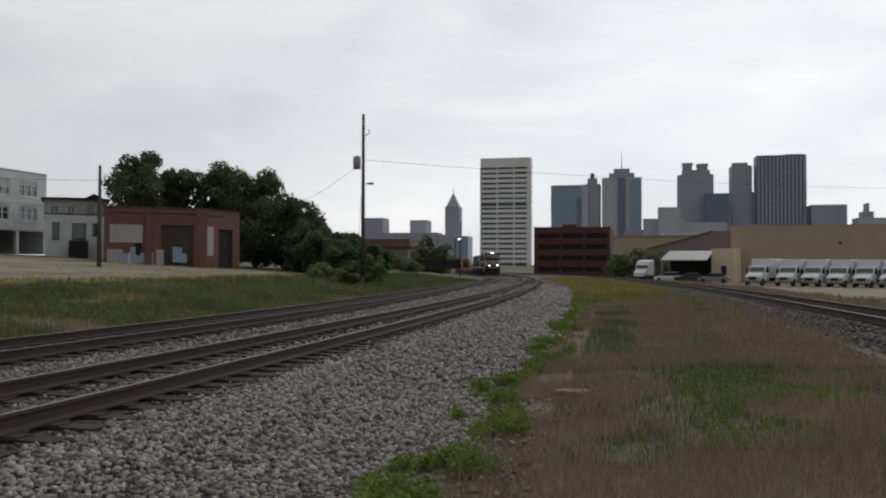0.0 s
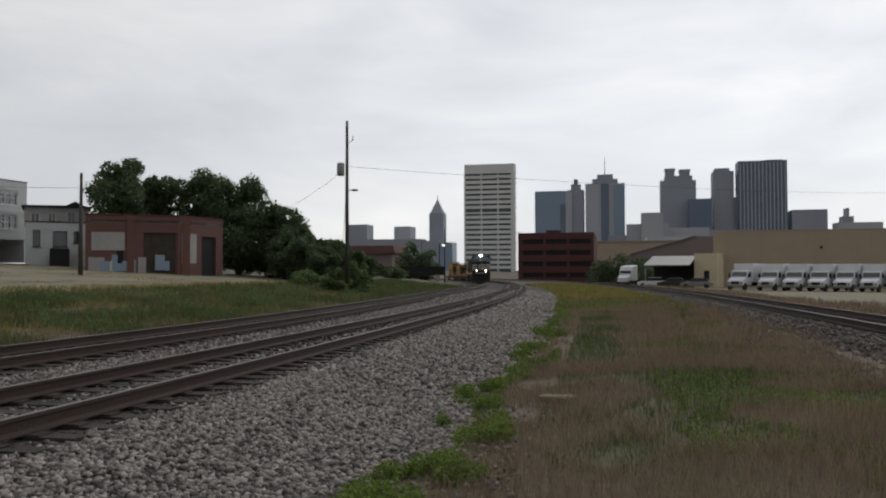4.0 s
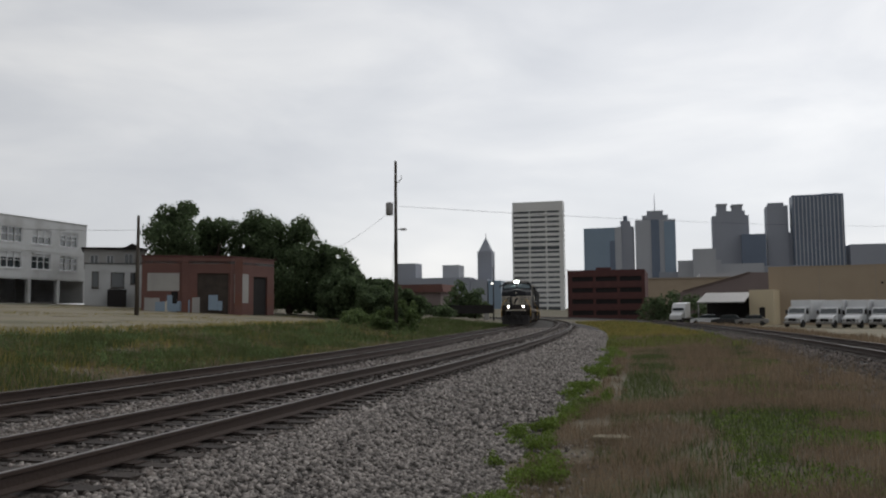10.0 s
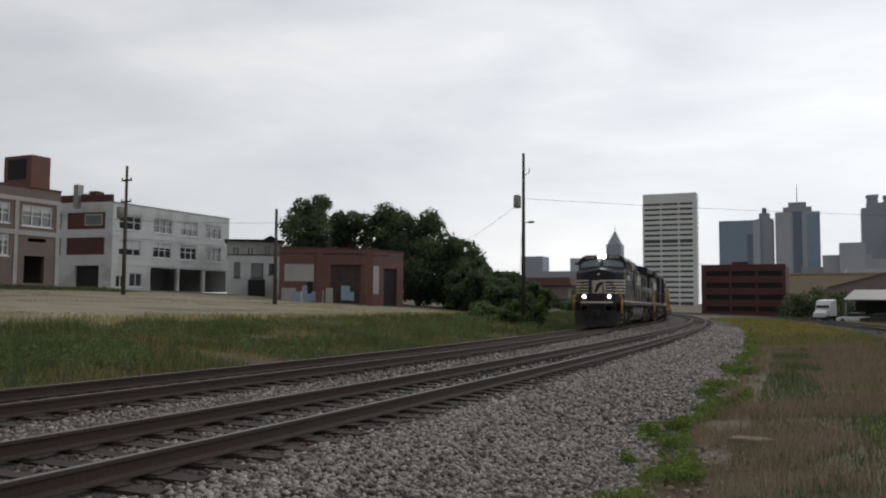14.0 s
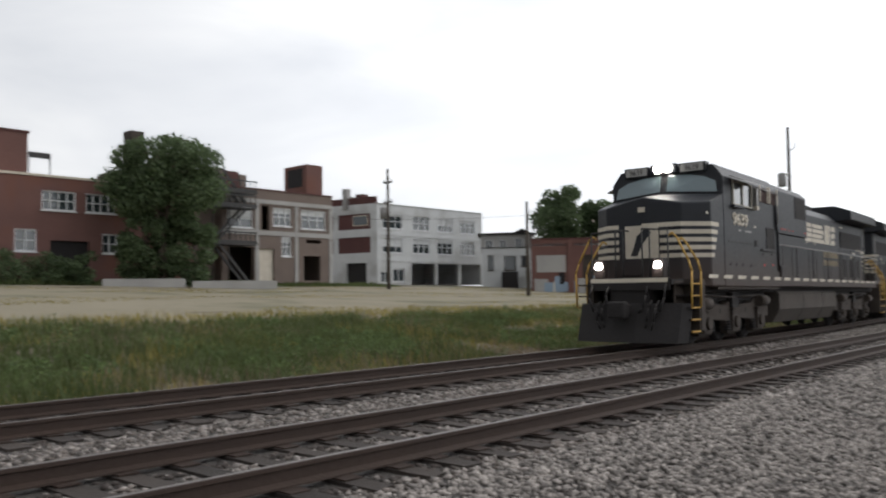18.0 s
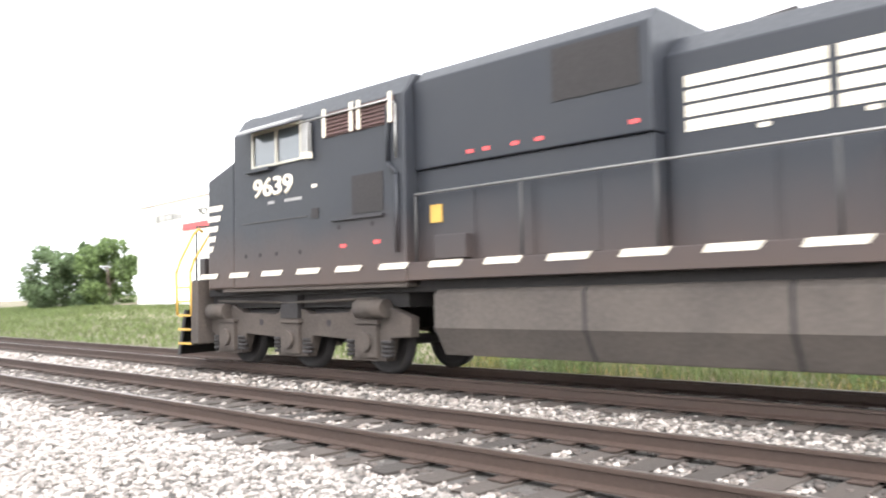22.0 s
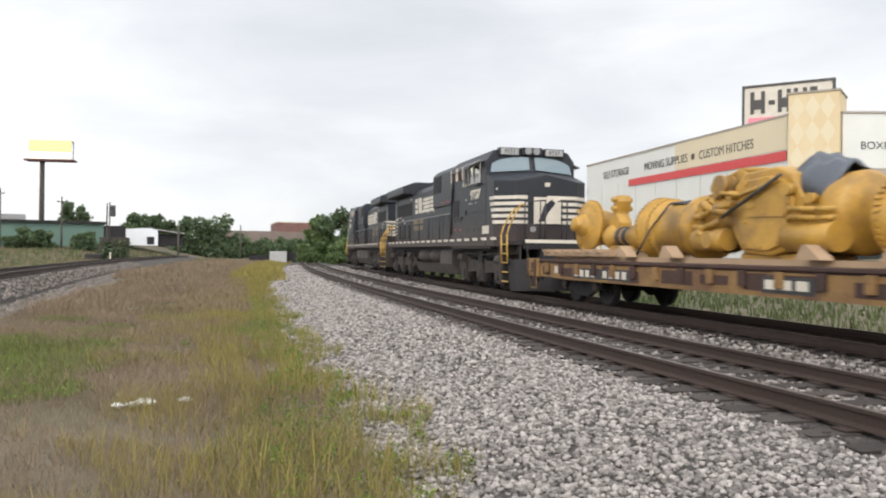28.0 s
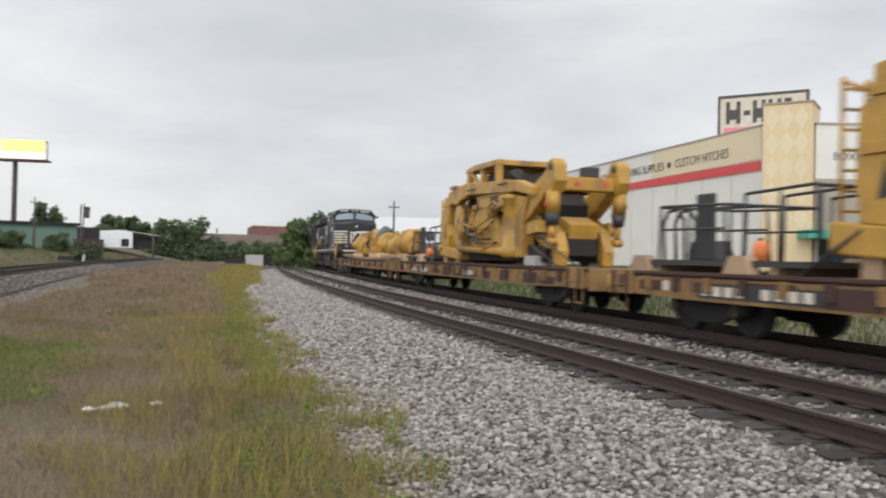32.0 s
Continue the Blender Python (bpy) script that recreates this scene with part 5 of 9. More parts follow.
def locomotive(number, lead):
    """Six-axle wide-cab diesel; y runs back from the front coupler, z up from the rail."""
    e = thing("locomotive", Matrix(), "black diesel locomotive with white nose stripes and " + ("lit headlights" if lead else "unlit lamps"), "locomotive", "locomotives")
    END = 23.7
    # underframe
    part("underframe", Geo().box(-1.25, 1.25, 1.95, 22.2, 1.30, 1.62).box(-0.5, 0.5, 1.05, 1.95, 0.75, 1.62).box(-0.5, 0.5, 22.2, 23.3, 0.75, 1.62), GRIME_AND_SHADE, e, bevel=0.02)
    # Added boxes fill the gap over the trucks, its shade in their colour.
    part("under_cab_gear", Geo().box(-1.15, 1.15, 2.0, 7.6, 1.08, 1.298), GRIME_AND_SHADE, e)
    part("under_hood_gear", Geo().box(-1.15, 1.15, 15.8, 21.4, 1.08, 1.298), GRIME_AND_SHADE, e)
    for sx in (-1, 1):
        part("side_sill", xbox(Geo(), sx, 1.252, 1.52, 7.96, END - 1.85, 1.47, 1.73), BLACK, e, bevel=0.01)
        y = 2.15
        k = 0
        while y < END - 2.4:
            x0 = 1.541 if y < 7.6 else 1.521
            a, b = sorted((sx * x0, sx * (x0 + 0.006)))
            part("sill_mark", Geo().prism([(y, 1.645), (y + 0.60, 1.645), (y + 0.68, 1.735), (y + 0.06, 1.735)], a, b, "x"), WHITE_PAINT, e, "white dash on the sill")
            y += 1.04
            k += 1
    # end platforms, pilots, couplers
    for front in (True, False):
        q = (lambda v: 0.45 + v * 0.763) if front else (lambda v: 24.15 - 0.84 * v)
        a, b = sorted((q(0.75), q(1.9) if front else 22.202))
        part("platform", Geo().box(-1.08, 1.08, a, b, 1.50, 1.62), GRIME_AND_SHADE, e)
        g = Geo()
        p = [(-1.42, 0.95), (-1.30, 0.55), (-0.3, 0.28), (0.3, 0.28), (1.30, 0.55), (1.42, 0.95)]
        if not front:
            p = [(x, 0.75 + 0.2 * y) for x, y in p]
        top = [(x, q(y + 0.28), 1.05) for x, y in p]
        midp = [(x, q(y + 0.1), 0.6) for x, y in p]
        bot = [(x * 0.99, q(y - 0.12), 0.13) for x, y in p]
        back = [(x, y + (0.06 if front else -0.06), z) for x, y, z in top + midp + bot]
        n = len(p)
        v = top + midp + bot + back
        f = []
        for o in (0, 3 * n):
            for r in range(2):
                f += [(o + r * n + i, o + r * n + i + 1, o + (r + 1) * n + i + 1, o + (r + 1) * n + i) for i in range(n - 1)]
        f += [(i, i + 1, 3 * n + i + 1, 3 * n + i) for i in range(n - 1)] + [(2 * n + i, 2 * n + i + 1, 5 * n + i + 1, 5 * n + i) for i in range(n - 1)]
        part("snow_plough" if front else "pilot_plate", g.add(v, f), GRIME_AND_SHADE, e, "dark steel pilot plough")
        a, b = sorted((q(-0.1), q(0.85))) if front else (23.0, 23.8)
        c = part("coupler", Geo().box(-0.14, 0.14, a, b, 0.78, 1.02), GRIME_AND_SHADE, e, bevel=0.03)
        a, b = sorted((q(-0.2), q(0.2))) if front else (23.6, 23.92)
        part("knuckle", Geo().box(-0.24, 0.2, a, b, 0.70, 1.10), GRIME_AND_SHADE, c, bevel=0.05)
        for hx in (-0.75, -0.6, 0.6, 0.78):
            part("air_hose", Geo().pipe([(hx, q(0.7), 1.1), (hx, q(0.42), 0.95), (hx * 0.95, q(0.36), 0.62), (hx * 0.85, q(0.42), 0.42)], 0.028), GRIME_AND_SHADE, e)
        a, b = sorted((q(0.72), q(0.78)))
        part("anticlimber", Geo().box(-1.05, 1.05, a, b, 1.36, 1.66), GRIME_AND_SHADE, e, bevel=0.01)
        part("end_stripe", Geo().box(-1.0, 1.0, *sorted((q(0.712), q(0.718))), 1.55, 1.65), WHITE_PAINT, e)
        for sx in (-1, 1):
            a, b = sorted((q(0.98), q(1.62)))
            stair(e, a, b, sx)
            part("handrail", rail_bent(q(0.95), 1 if front else -1, sx), GOLD_PAINT, e, "bent yellow handrail")
            part("handrail", rail_bent(q(1.68), 1 if front else -1, sx, 2.62), GOLD_PAINT, e, "bent yellow handrail")
            part("corner_post", xbox(Geo(), sx, 1.05, 1.5, *(sorted((q(1.70), q(1.88))) if not front else (1.76, 2.0)), 0.40, 1.62), GRIME, e)
            part("end_rail", Geo().pipe([(sx * 1.0, q(0.8), 1.62), (sx * 1.0, q(0.8), 2.78), (sx * 0.35, q(0.8), 2.84), (sx * 0.35, q(0.8), 1.62)], 0.022), BLACK_IRON, e)
            part("end_rail", Geo().pipe([(sx * 0.35, q(0.8), 2.82), (sx * 0.35, q(1.35), 2.86), (sx * 0.35, q(1.8), 2.86)], 0.02).tube((sx * 0.35, q(1.35), 1.62), (sx * 0.35, q(1.35), 2.86), 0.02), BLACK_IRON, e)
            part("air_hose", Geo().pipe([(sx * 0.5, q(0.7), 1.45), (sx * 0.52, q(0.5), 1.25), (sx * 0.45, q(0.46), 0.95), (sx * 0.3, q(0.52), 0.8)], 0.03), GRIME_AND_SHADE, e)
            part("air_hose", Geo().pipe([(sx * 0.95, q(0.7), 1.5), (sx * 0.98, q(0.5), 1.2), (sx * 0.85, q(0.5), 0.85), (sx * 0.7, q(0.55), 0.75)], 0.03), GRIME_AND_SHADE, e)
    # cab and nose
    P = [(-1.53, 2.62), (-1.53, 2.45), (-1.0, 1.92), (0.0, 1.86), (1.0, 1.92), (1.53, 2.45), (1.53, 2.62)]
    lowz, topz = 1.44, [3.58, 3.53, 3.50, 3.70, 3.50, 3.53, 3.58]
    n = len(P)
    v = [(x, y, lowz) for x, y in P] + [(x, y, z) for (x, y), z in zip(P, topz)]
    rear = [(-1.53, 3.35, 3.80), (0.0, 3.22, 3.92), (1.53, 3.35, 3.80), (-1.53, 3.35, lowz), (1.53, 3.35, lowz)]
    v += rear
    k = 2 * n
    f = [(i, i + 1, n + i + 1, n + i) for i in range(n - 1)]
    f += [(n + 6, n + 5, n + 4, n + 3, k + 1, k + 2), (n + 3, n + 2, n + 1, n, k, k + 1), (0, n, k, k + 3), (6, k + 4, k + 2, n + 6), (0, k + 3, k + 4, 6, 5, 4, 3, 2, 1), (k + 3, k, k + 1, k + 2, k + 4)]
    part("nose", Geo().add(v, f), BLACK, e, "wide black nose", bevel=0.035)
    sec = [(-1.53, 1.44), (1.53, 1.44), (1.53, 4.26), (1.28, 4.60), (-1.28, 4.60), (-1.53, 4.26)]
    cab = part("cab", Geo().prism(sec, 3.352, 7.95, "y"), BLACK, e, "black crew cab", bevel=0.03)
    hood = Geo().add([(-1.5, 3.34, 3.78), (0, 3.2, 3.9), (1.5, 3.34, 3.78), (1.28, 3.5, 4.60), (0, 3.44, 4.68), (-1.28, 3.5, 4.60), (-1.5, 3.6, 3.78), (1.5, 3.6, 3.78), (1.28, 3.6, 4.6), (-1.28, 3.6, 4.6)],
                     [(0, 1, 4, 5), (1, 2, 3, 4), (0, 5, 9, 6), (2, 7, 8, 3), (5, 4, 3, 8, 9)])
    part("windshield_wall", hood, BLACK, cab)
    for sx in (-1, 1):
        a = Geo().add([(sx * 0.10, 3.205, 3.96), (sx * 1.40, 3.315, 3.86), (sx * 1.30, 3.415, 4.38), (sx * 0.10, 3.34, 4.40),
                       (sx * 0.10, 3.185, 3.96), (sx * 1.40, 3.295, 3.86), (sx * 1.30, 3.395, 4.38), (sx * 0.10, 3.32, 4.40)], [(0, 1, 2, 3), (4, 5, 6, 7), (0, 1, 5, 4), (1, 2, 6, 5), (2, 3, 7, 6), (3, 0, 4, 7)])
        part("windshield", a, WINDSHIELD, cab, "raked blue-grey windshield")
        nb = part("number_board", Geo().box(min(sx * 0.42, sx * 1.12), max(sx * 0.42, sx * 1.12), 3.26, 3.55, 4.42, 4.68), BLACK, cab, "pale number board above the windshield", bevel=0.01)
        part("board_face", Geo().box(min(sx * 0.47, sx * 1.07), max(sx * 0.47, sx * 1.07), 3.242, 3.258, 4.45, 4.65), CONCRETE, nb)
        letters(number, 0.14, "road_number", BLACK_IRON, nb, Matrix.Translation((sx * 0.77, 3.24, 4.48)) @ Matrix.Rotation(radians(90), 4, "X"), depth=0.003)
    part("headlight_housing", Geo().box(-0.36, 0.36, 3.24, 3.6, 4.45, 4.70), BLACK, cab, bevel=0.02)
    for sx in (-1, 1):
        part("headlight", Geo().tube((sx * 0.14, 3.19, 4.58), (sx * 0.14, 3.238, 4.58), 0.115, n=20), LAMP_ON if lead else STEEL, cab, "lit headlight" if lead else "unlit headlight")
        dl = part("ditch_light_post", Geo().box(sx * 0.77 - 0.13, sx * 0.77 + 0.13, 1.0, 1.22, 1.66, 2.12), BLACK, e, bevel=0.02)
        part("ditch_light", Geo().tube((sx * 0.77, 0.945, 1.96), (sx * 0.77, 0.998, 1.96), 0.085, n=20), LAMP_ON if lead else STEEL, dl, "lit ditch light" if lead else "unlit ditch light")
    part("nose_door", Geo().box(-0.62, -0.02, 1.82, 1.90, 1.75, 3.15), BLACK, e, "nose door")
    part("nose_lamp_dark", Geo().box(-0.08, 0.08, 1.80, 1.862, 3.32, 3.44), WHITE_PAINT, e)
    # stripes round the nose
    for i in range(5):
        z1 = 3.03 - i * 0.192
        z0 = z1 - 0.105
        for sx in (-1, 1):
            yb = 2.98 - i * 0.085
            a, b = sorted((sx * 1.531, sx * 1.537))
            part("nose_stripe", Geo().prism([(2.45, z0), (yb - 0.045, z0), (yb, z1), (2.45, z1)], a, b, "x"), WHITE_PAINT, e, "white nose stripe")
            g = Geo().add([(sx * 1.0, 1.914, z0), (sx * 1.536, 2.446, z0), (sx * 1.536, 2.446, z1), (sx * 1.0, 1.914, z1), (sx * 1.0, 1.93, z0), (sx * 1.52, 2.45, z0), (sx * 1.52, 2.45, z1), (sx * 1.0, 1.93, z1)],
                          [(0, 1, 2, 3), (4, 5, 6, 7), (0, 1, 5, 4), (1, 2, 6, 5), (2, 3, 7, 6), (3, 0, 4, 7)])
            part("nose_stripe", g, WHITE_PAINT, e, "white nose stripe")
            x0, x1 = sorted((sx * (0.44 if i else 0.0), sx * 1.0))
            part("nose_stripe", Geo().add([(x0, 1.905 - (0.05 if i == 0 and abs(x0) < 0.1 else 0) - 0.02, z0), (x1, 1.905 - 0.02, z0), (x1, 1.885, z1), (x0, 1.885 - (0.05 if i == 0 and abs(x0) < 0.1 else 0), z1),
                                           (x0, 1.93, z0), (x1, 1.93, z0), (x1, 1.93, z1), (x0, 1.93, z1)], [(0, 1, 2, 3), (4, 5, 6, 7), (0, 1, 5, 4), (1, 2, 6, 5), (2, 3, 7, 6), (3, 0, 4, 7)]), WHITE_PAINT, e, "white nose stripe")
    emblem = part("nose_panel", Geo().box(-0.44, 0.44, 1.80, 1.83, 2.16, 2.98), WHITE_PAINT, e, "white nose panel with a dark slanting emblem shape")
    part("emblem_shape", Geo().prism([(-0.30, 2.22), (-0.12, 2.22), (0.02, 2.5), (0.26, 2.8), (0.14, 2.92), (-0.12, 2.72), (-0.2, 2.45)], 1.79, 1.798, "y"), BLACK, emblem)
    # cab sides
    for sx in (-1, 1):
        fr = Geo()
        for y0, y1, z0, z1 in ((4.0, 5.5, 4.18, 4.23), (4.0, 5.5, 3.57, 3.61), (4.0, 4.06, 3.61, 4.18), (5.44, 5.5, 3.61, 4.18), (4.72, 4.79, 3.61, 4.18)):
            xbox(fr, sx, 1.532, 1.57, y0, y1, z0, z1)
        w = part("cab_window", fr, surface_cream, cab, "cream-framed sliding cab window")
        part("pane", xbox(Geo(), sx, 1.534, 1.54, 4.06, 5.44, 3.61, 4.18), CAB_PANE, w)
        a = [(sx * 1.545, 4.30), (sx * 1.92, 4.14), (sx * 1.92, 4.165), (sx * 1.545, 4.33)]
        part("awning", Geo().prism(a, 3.80, 5.50, "y"), STEEL, cab, "metal sun awning")
        part("arm_rest", xbox(Geo(), sx, 1.532, 1.64, 3.88, 4.62, 3.50, 3.56), BLACK, cab)
        mr = part("mirror", xbox(Geo(), sx, 1.56, 1.66, 5.62, 5.78, 3.66, 4.14), STEEL, cab, "upright side mirror", bevel=0.01)
        part("mirror_flag", xbox(Geo(), sx, 1.56, 1.665, 5.62, 5.79, 3.55, 3.655), WHITE_PAINT, mr)
        lv = part("louvre_bay", xbox(Geo(), sx, 1.532, 1.545, 6.1, 7.75, 3.84, 4.24), LOUVRE_RED, cab, "rusty louvres in pale posts")
        for j in range(6):
            part("slat", xbox(Geo(), sx, 1.546, 1.575, 6.14, 7.71, 3.87 + j * 0.06, 3.90 + j * 0.06), LOUVRE_RED, lv)
        for y in (6.1, 6.78, 6.96, 7.68):
            part("louvre_post", xbox(Geo(), sx, 1.576, 1.60, y, y + 0.07, 3.84, 4.30), WHITE_PAINT, lv)
        part("grab_rail", Geo().pipe([(sx * 1.60, 5.5, 4.18), (sx * 1.60, 7.7, 4.18), (sx * 1.56, 7.8, 4.1), (sx * 1.56, 7.8, 3.3)], 0.018), STEEL, cab)
        part("dark_grille", xbox(Geo(), sx, 1.531, 1.545, 6.76, 7.48, 2.54, 3.14), GRIME_AND_SHADE, cab, "dark air grille")
        part("panel_ledge", xbox(Geo(), sx, 1.531, 1.585, 6.25, 7.5, 2.46, 2.50), BLACK, cab)
        part("seam", xbox(Geo(), sx, 1.531, 1.545, 3.65, 5.6, 2.60, 2.62), BLACK_IRON, cab)
        part("conduit", Geo().pipe([(sx * 1.56, 7.62, 4.12), (sx * 1.56, 7.62, 3.25), (sx * 1.56, 7.8, 3.05), (sx * 1.56, 7.8, 1.9)], 0.03), BLACK, cab)
        part("cab_vent", xbox(Geo(), sx, 1.531, 1.545, 5.72, 5.9, 2.55, 2.72), GRIME_AND_SHADE, cab)
        # Jacking holes shown by dark discs that carry their inner shade.
        for y in (3.75, 4.20, 4.70, 5.38, 6.42, 7.22):
            part("jack_hole", Geo().tube((sx * 1.53, y, 2.02 + (0.34 if y > 6 else 0)), (sx * 1.537, y, 2.02 + (0.34 if y > 6 else 0)), 0.04, n=8), GRIME_AND_SHADE, cab)
        for y, z, mm in ((5.72, 3.07, WHITE_PAINT), (6.45, 2.03, SIGN_RED), (7.25, 2.05, SIGN_RED), (2.12, 3.2, WHITE_PAINT)):
            part("placard", xbox(Geo(), sx, 1.531, 1.536, y, y + 0.14, z, z + 0.055), mm, cab)
        for y0, w in ((4.45, 0.2), (4.95, 0.5)):
            part("small_writing", xbox(Geo(), sx, 1.531, 1.535, y0, y0 + w, 2.905, 2.955), STEEL, cab, "unreadable small white writing")
        yc = 4.60
        letters(number, 0.32, "road_number", WHITE_PAINT, cab, Matrix.Translation((sx * 1.533, yc, 3.06)) @ (TO_RIGHT if sx > 0 else TO_LEFT) @ Matrix.Diagonal((1.34, 1, 1, 1)), label="white road number", bold=0.015)
        part("sill_skirt", xbox(Geo(), sx, 1.30, 1.50, 2.9, 7.94, 1.38, 1.438), GRIME, e)
        if not lead:
            part("label_plate", xbox(Geo(), sx, 1.531, 1.537, 3.0, 3.75, 1.86, 2.12), WHITE_PAINT, cab)
    # equipment hood, brake hatch, engine hood, radiator
    part("brake_hatch", Geo().prism([(-1.32, 3.1), (1.32, 3.1), (1.32, 4.42), (1.12, 4.62), (-1.12, 4.62), (-1.32, 4.42)], 7.952, 11.9, "y"), BLACK, e, "raised brake hatch", bevel=0.02)
    part("equipment_cabinet", Geo().box(-1.27, 1.27, 7.953, 11.88, 1.62, 3.098), BLACK, e, "black equipment cabinet under the hatch", bevel=0.02)
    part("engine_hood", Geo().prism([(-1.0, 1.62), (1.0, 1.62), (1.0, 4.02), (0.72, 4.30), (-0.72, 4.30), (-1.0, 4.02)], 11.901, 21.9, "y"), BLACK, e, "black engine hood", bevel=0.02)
    part("radiator", Geo().add([(x, y, z) for y in (17.68, 22.35) for x, z in ((-1.5, 4.12), (-1.5, 4.48), (-0.9, 4.70), (0.9, 4.70), (1.5, 4.48), (1.5, 4.12), (1.02, 4.08), (-1.02, 4.08))],
                               [tuple(range(8)), tuple(range(8, 16))] + [(i, (i + 1) % 8, 8 + (i + 1) % 8, 8 + i) for i in range(8)]), BLACK, e, "wide overhanging radiator", bevel=0.03)
    part("rear_hood", Geo().box(-1.0, 1.0, 21.902, 22.2, 1.62, 4.078), BLACK, e, bevel=0.03)
    part("exhaust_chimney", Geo().box(-0.35, 0.35, 15.5, 16.6, 4.30, 4.62), GRIME_AND_SHADE, e, bevel=0.04)
    part("roof_box", Geo().box(-0.5, 0.3, 14.1, 14.8, 4.30, 4.47), GRIME_AND_SHADE, e)
    part("horn", Geo().tube((0.2, 12.6, 4.42), (0.2, 13.2, 4.42), 0.05, 0.1).box(0.05, 0.35, 12.8, 12.95, 4.28, 4.40), GRIME_AND_SHADE, e)
    for sx in (-1, 1):
        part("brake_grille", xbox(Geo(), sx, 1.322, 1.335, 10.5, 11.75, 3.68, 4.36), GRIME_AND_SHADE, e, "dark brake grille")
        for j in range(9):
            y = 8.15 + j * 1.02
            if y < 17.2 and not 10.9 < y < 11.9:
                part("hood_door", xbox(Geo(), sx, *((1.272, 1.286) if y < 10.9 else (1.002, 1.016)), y, y + 0.94 if y < 10.9 or y > 11.9 else y + 0.6, 1.75, 2.78), BLACK, e, bevel=0.006)
        for j in range(6):
            y = 17.6 + j * 0.68
            part("hood_door", xbox(Geo(), sx, 1.002, 1.018, y, y + 0.58, 1.8, 3.0), BLACK, e, bevel=0.006)
        for y in (18.2, 19.3, 20.6):
            part("air_intake", xbox(Geo(), sx, 1.019, 1.03, y, y + 0.5, 1.9, 2.6), GRIME_AND_SHADE, e)
        part("radiator_screen", xbox(Geo(), sx, 1.002, 1.03, 17.9, 21.6, 3.06, 3.68), GRIME_AND_SHADE, e, "dark radiator intake screen")
        # emblem on the hood: long white bars, two blocks, two rows below
        for j in range(4):
            for y0, y1 in ((12.15, 13.75), (13.85, 15.45)):
                part("emblem_bar", xbox(Geo(), sx, 1.002, 1.008, y0, y1 - (0.22 if j % 2 and y1 > 15 else 0), 3.08 + j * 0.175, 3.215 + j * 0.175), WHITE_PAINT, e, "white emblem bar")
        a, b = sorted((sx * 1.003, sx * 1.009))
        for u0, u1, lean in ((15.58, 15.92, 0.06), (15.98, 16.32, 0.06)):
            part("emblem_block", Geo().prism([(u0 - lean, 3.08), (u1 - lean, 3.08), (u1 + lean, 3.80), (u0 + lean, 3.80)], a, b, "x"), WHITE_PAINT, e, "white slanted emblem stroke")
        for z0, z1 in ((3.08, 3.27), (3.34, 3.54), (3.61, 3.80)):
            d = (z0 - 3.08) * 0.14
            part("emblem_block", Geo().prism([(16.45 + d, z0), (17.02 + d, z0), (17.05 + d, z1), (16.48 + d, z1)], a, b, "x"), WHITE_PAINT, e, "white emblem block")
        r = random.Random(7)
        for j, z in enumerate((2.58, 2.28)):
            y = 15.25
            while y < 17.35:
                w = r.uniform(0.11, 0.17)
                part("emblem_tick", xbox(Geo(), sx, 1.017, 1.022, y, y + w, z, z + 0.21), EMBLEM_GOLD, e)
                y += w + 0.075
        for y, z in ((17.9, 3.86), (19.6, 2.72), (20.0, 2.9), (20.6, 3.05), (21.2, 3.05)):
            part("placard", xbox(Geo(), sx, 1.019, 1.026, y, y + 0.3, z - 0.05, z + 0.03), WHITE_PAINT, e)
        for y in (9.3, 9.8, 10.2, 11.6, 9.0, 13.0, 14.1):
            part("placard", xbox(Geo(), sx, *((1.322, 1.328) if y < 11.8 else (1.002, 1.01)), y, y + 0.13, 3.22 if y < 11.8 else 3.0, 3.27 if y < 11.8 else 3.05), SIGN_RED if y < 12 else WHITE_PAINT, e)
        part("warning_plate", xbox(Geo(), sx, 1.288, 1.31, 8.25, 8.47, 2.3, 2.56), GOLD_PAINT, e, "yellow warning plate")
        part("equipment_box", xbox(Geo(), sx, 1.288, 1.45, 8.45, 9.05, 1.76, 2.1), BLACK, e, bevel=0.01)
        part("walkway_rail", Geo().pipe([(sx * 1.46, 8.1, 2.72), (sx * 1.46, 21.9, 2.72)], 0.018), STEEL, e, "long handrail beside the walkway")
        for j in range(8):
            part("stanchion", Geo().tube((sx * 1.46, 8.1 + j * 1.95, 1.73), (sx * 1.46, 8.1 + j * 1.95, 2.72), 0.02, n=6), BLACK_IRON, e)
        part("rear_stripe", xbox(Geo(), sx, 0.2, 1.0, 22.202, 22.208, 2.16, 2.3), WHITE_PAINT, e)
        for i in range(5):
            z1 = 3.03 - i * 0.192
            part("rear_stripe", xbox(Geo(), sx, 1.001 + 0.019, 1.03, 21.55 + i * 0.06, 22.2, z1 - 0.105, z1), WHITE_PAINT, e, "white stripe round the rear hood")
            part("rear_stripe", xbox(Geo(), sx, 0.42, 1.03, 22.202, 22.21, z1 - 0.105, z1), WHITE_PAINT, e, "white stripe round the rear hood")
        letters(number, 0.22, "road_number", WHITE_PAINT, e, Matrix.Translation((sx * 1.004, 21.3, 3.3)) @ (TO_RIGHT if sx > 0 else TO_LEFT))
        part("grab_iron", Geo().pipe([(sx * 1.05, 22.0, 1.8), (sx * 1.05, 22.0, 4.1)], 0.02), STEEL, e)
    part("rear_panel", Geo().box(-0.42, 0.42, 22.202, 22.214, 2.16, 2.98), WHITE_PAINT, e)
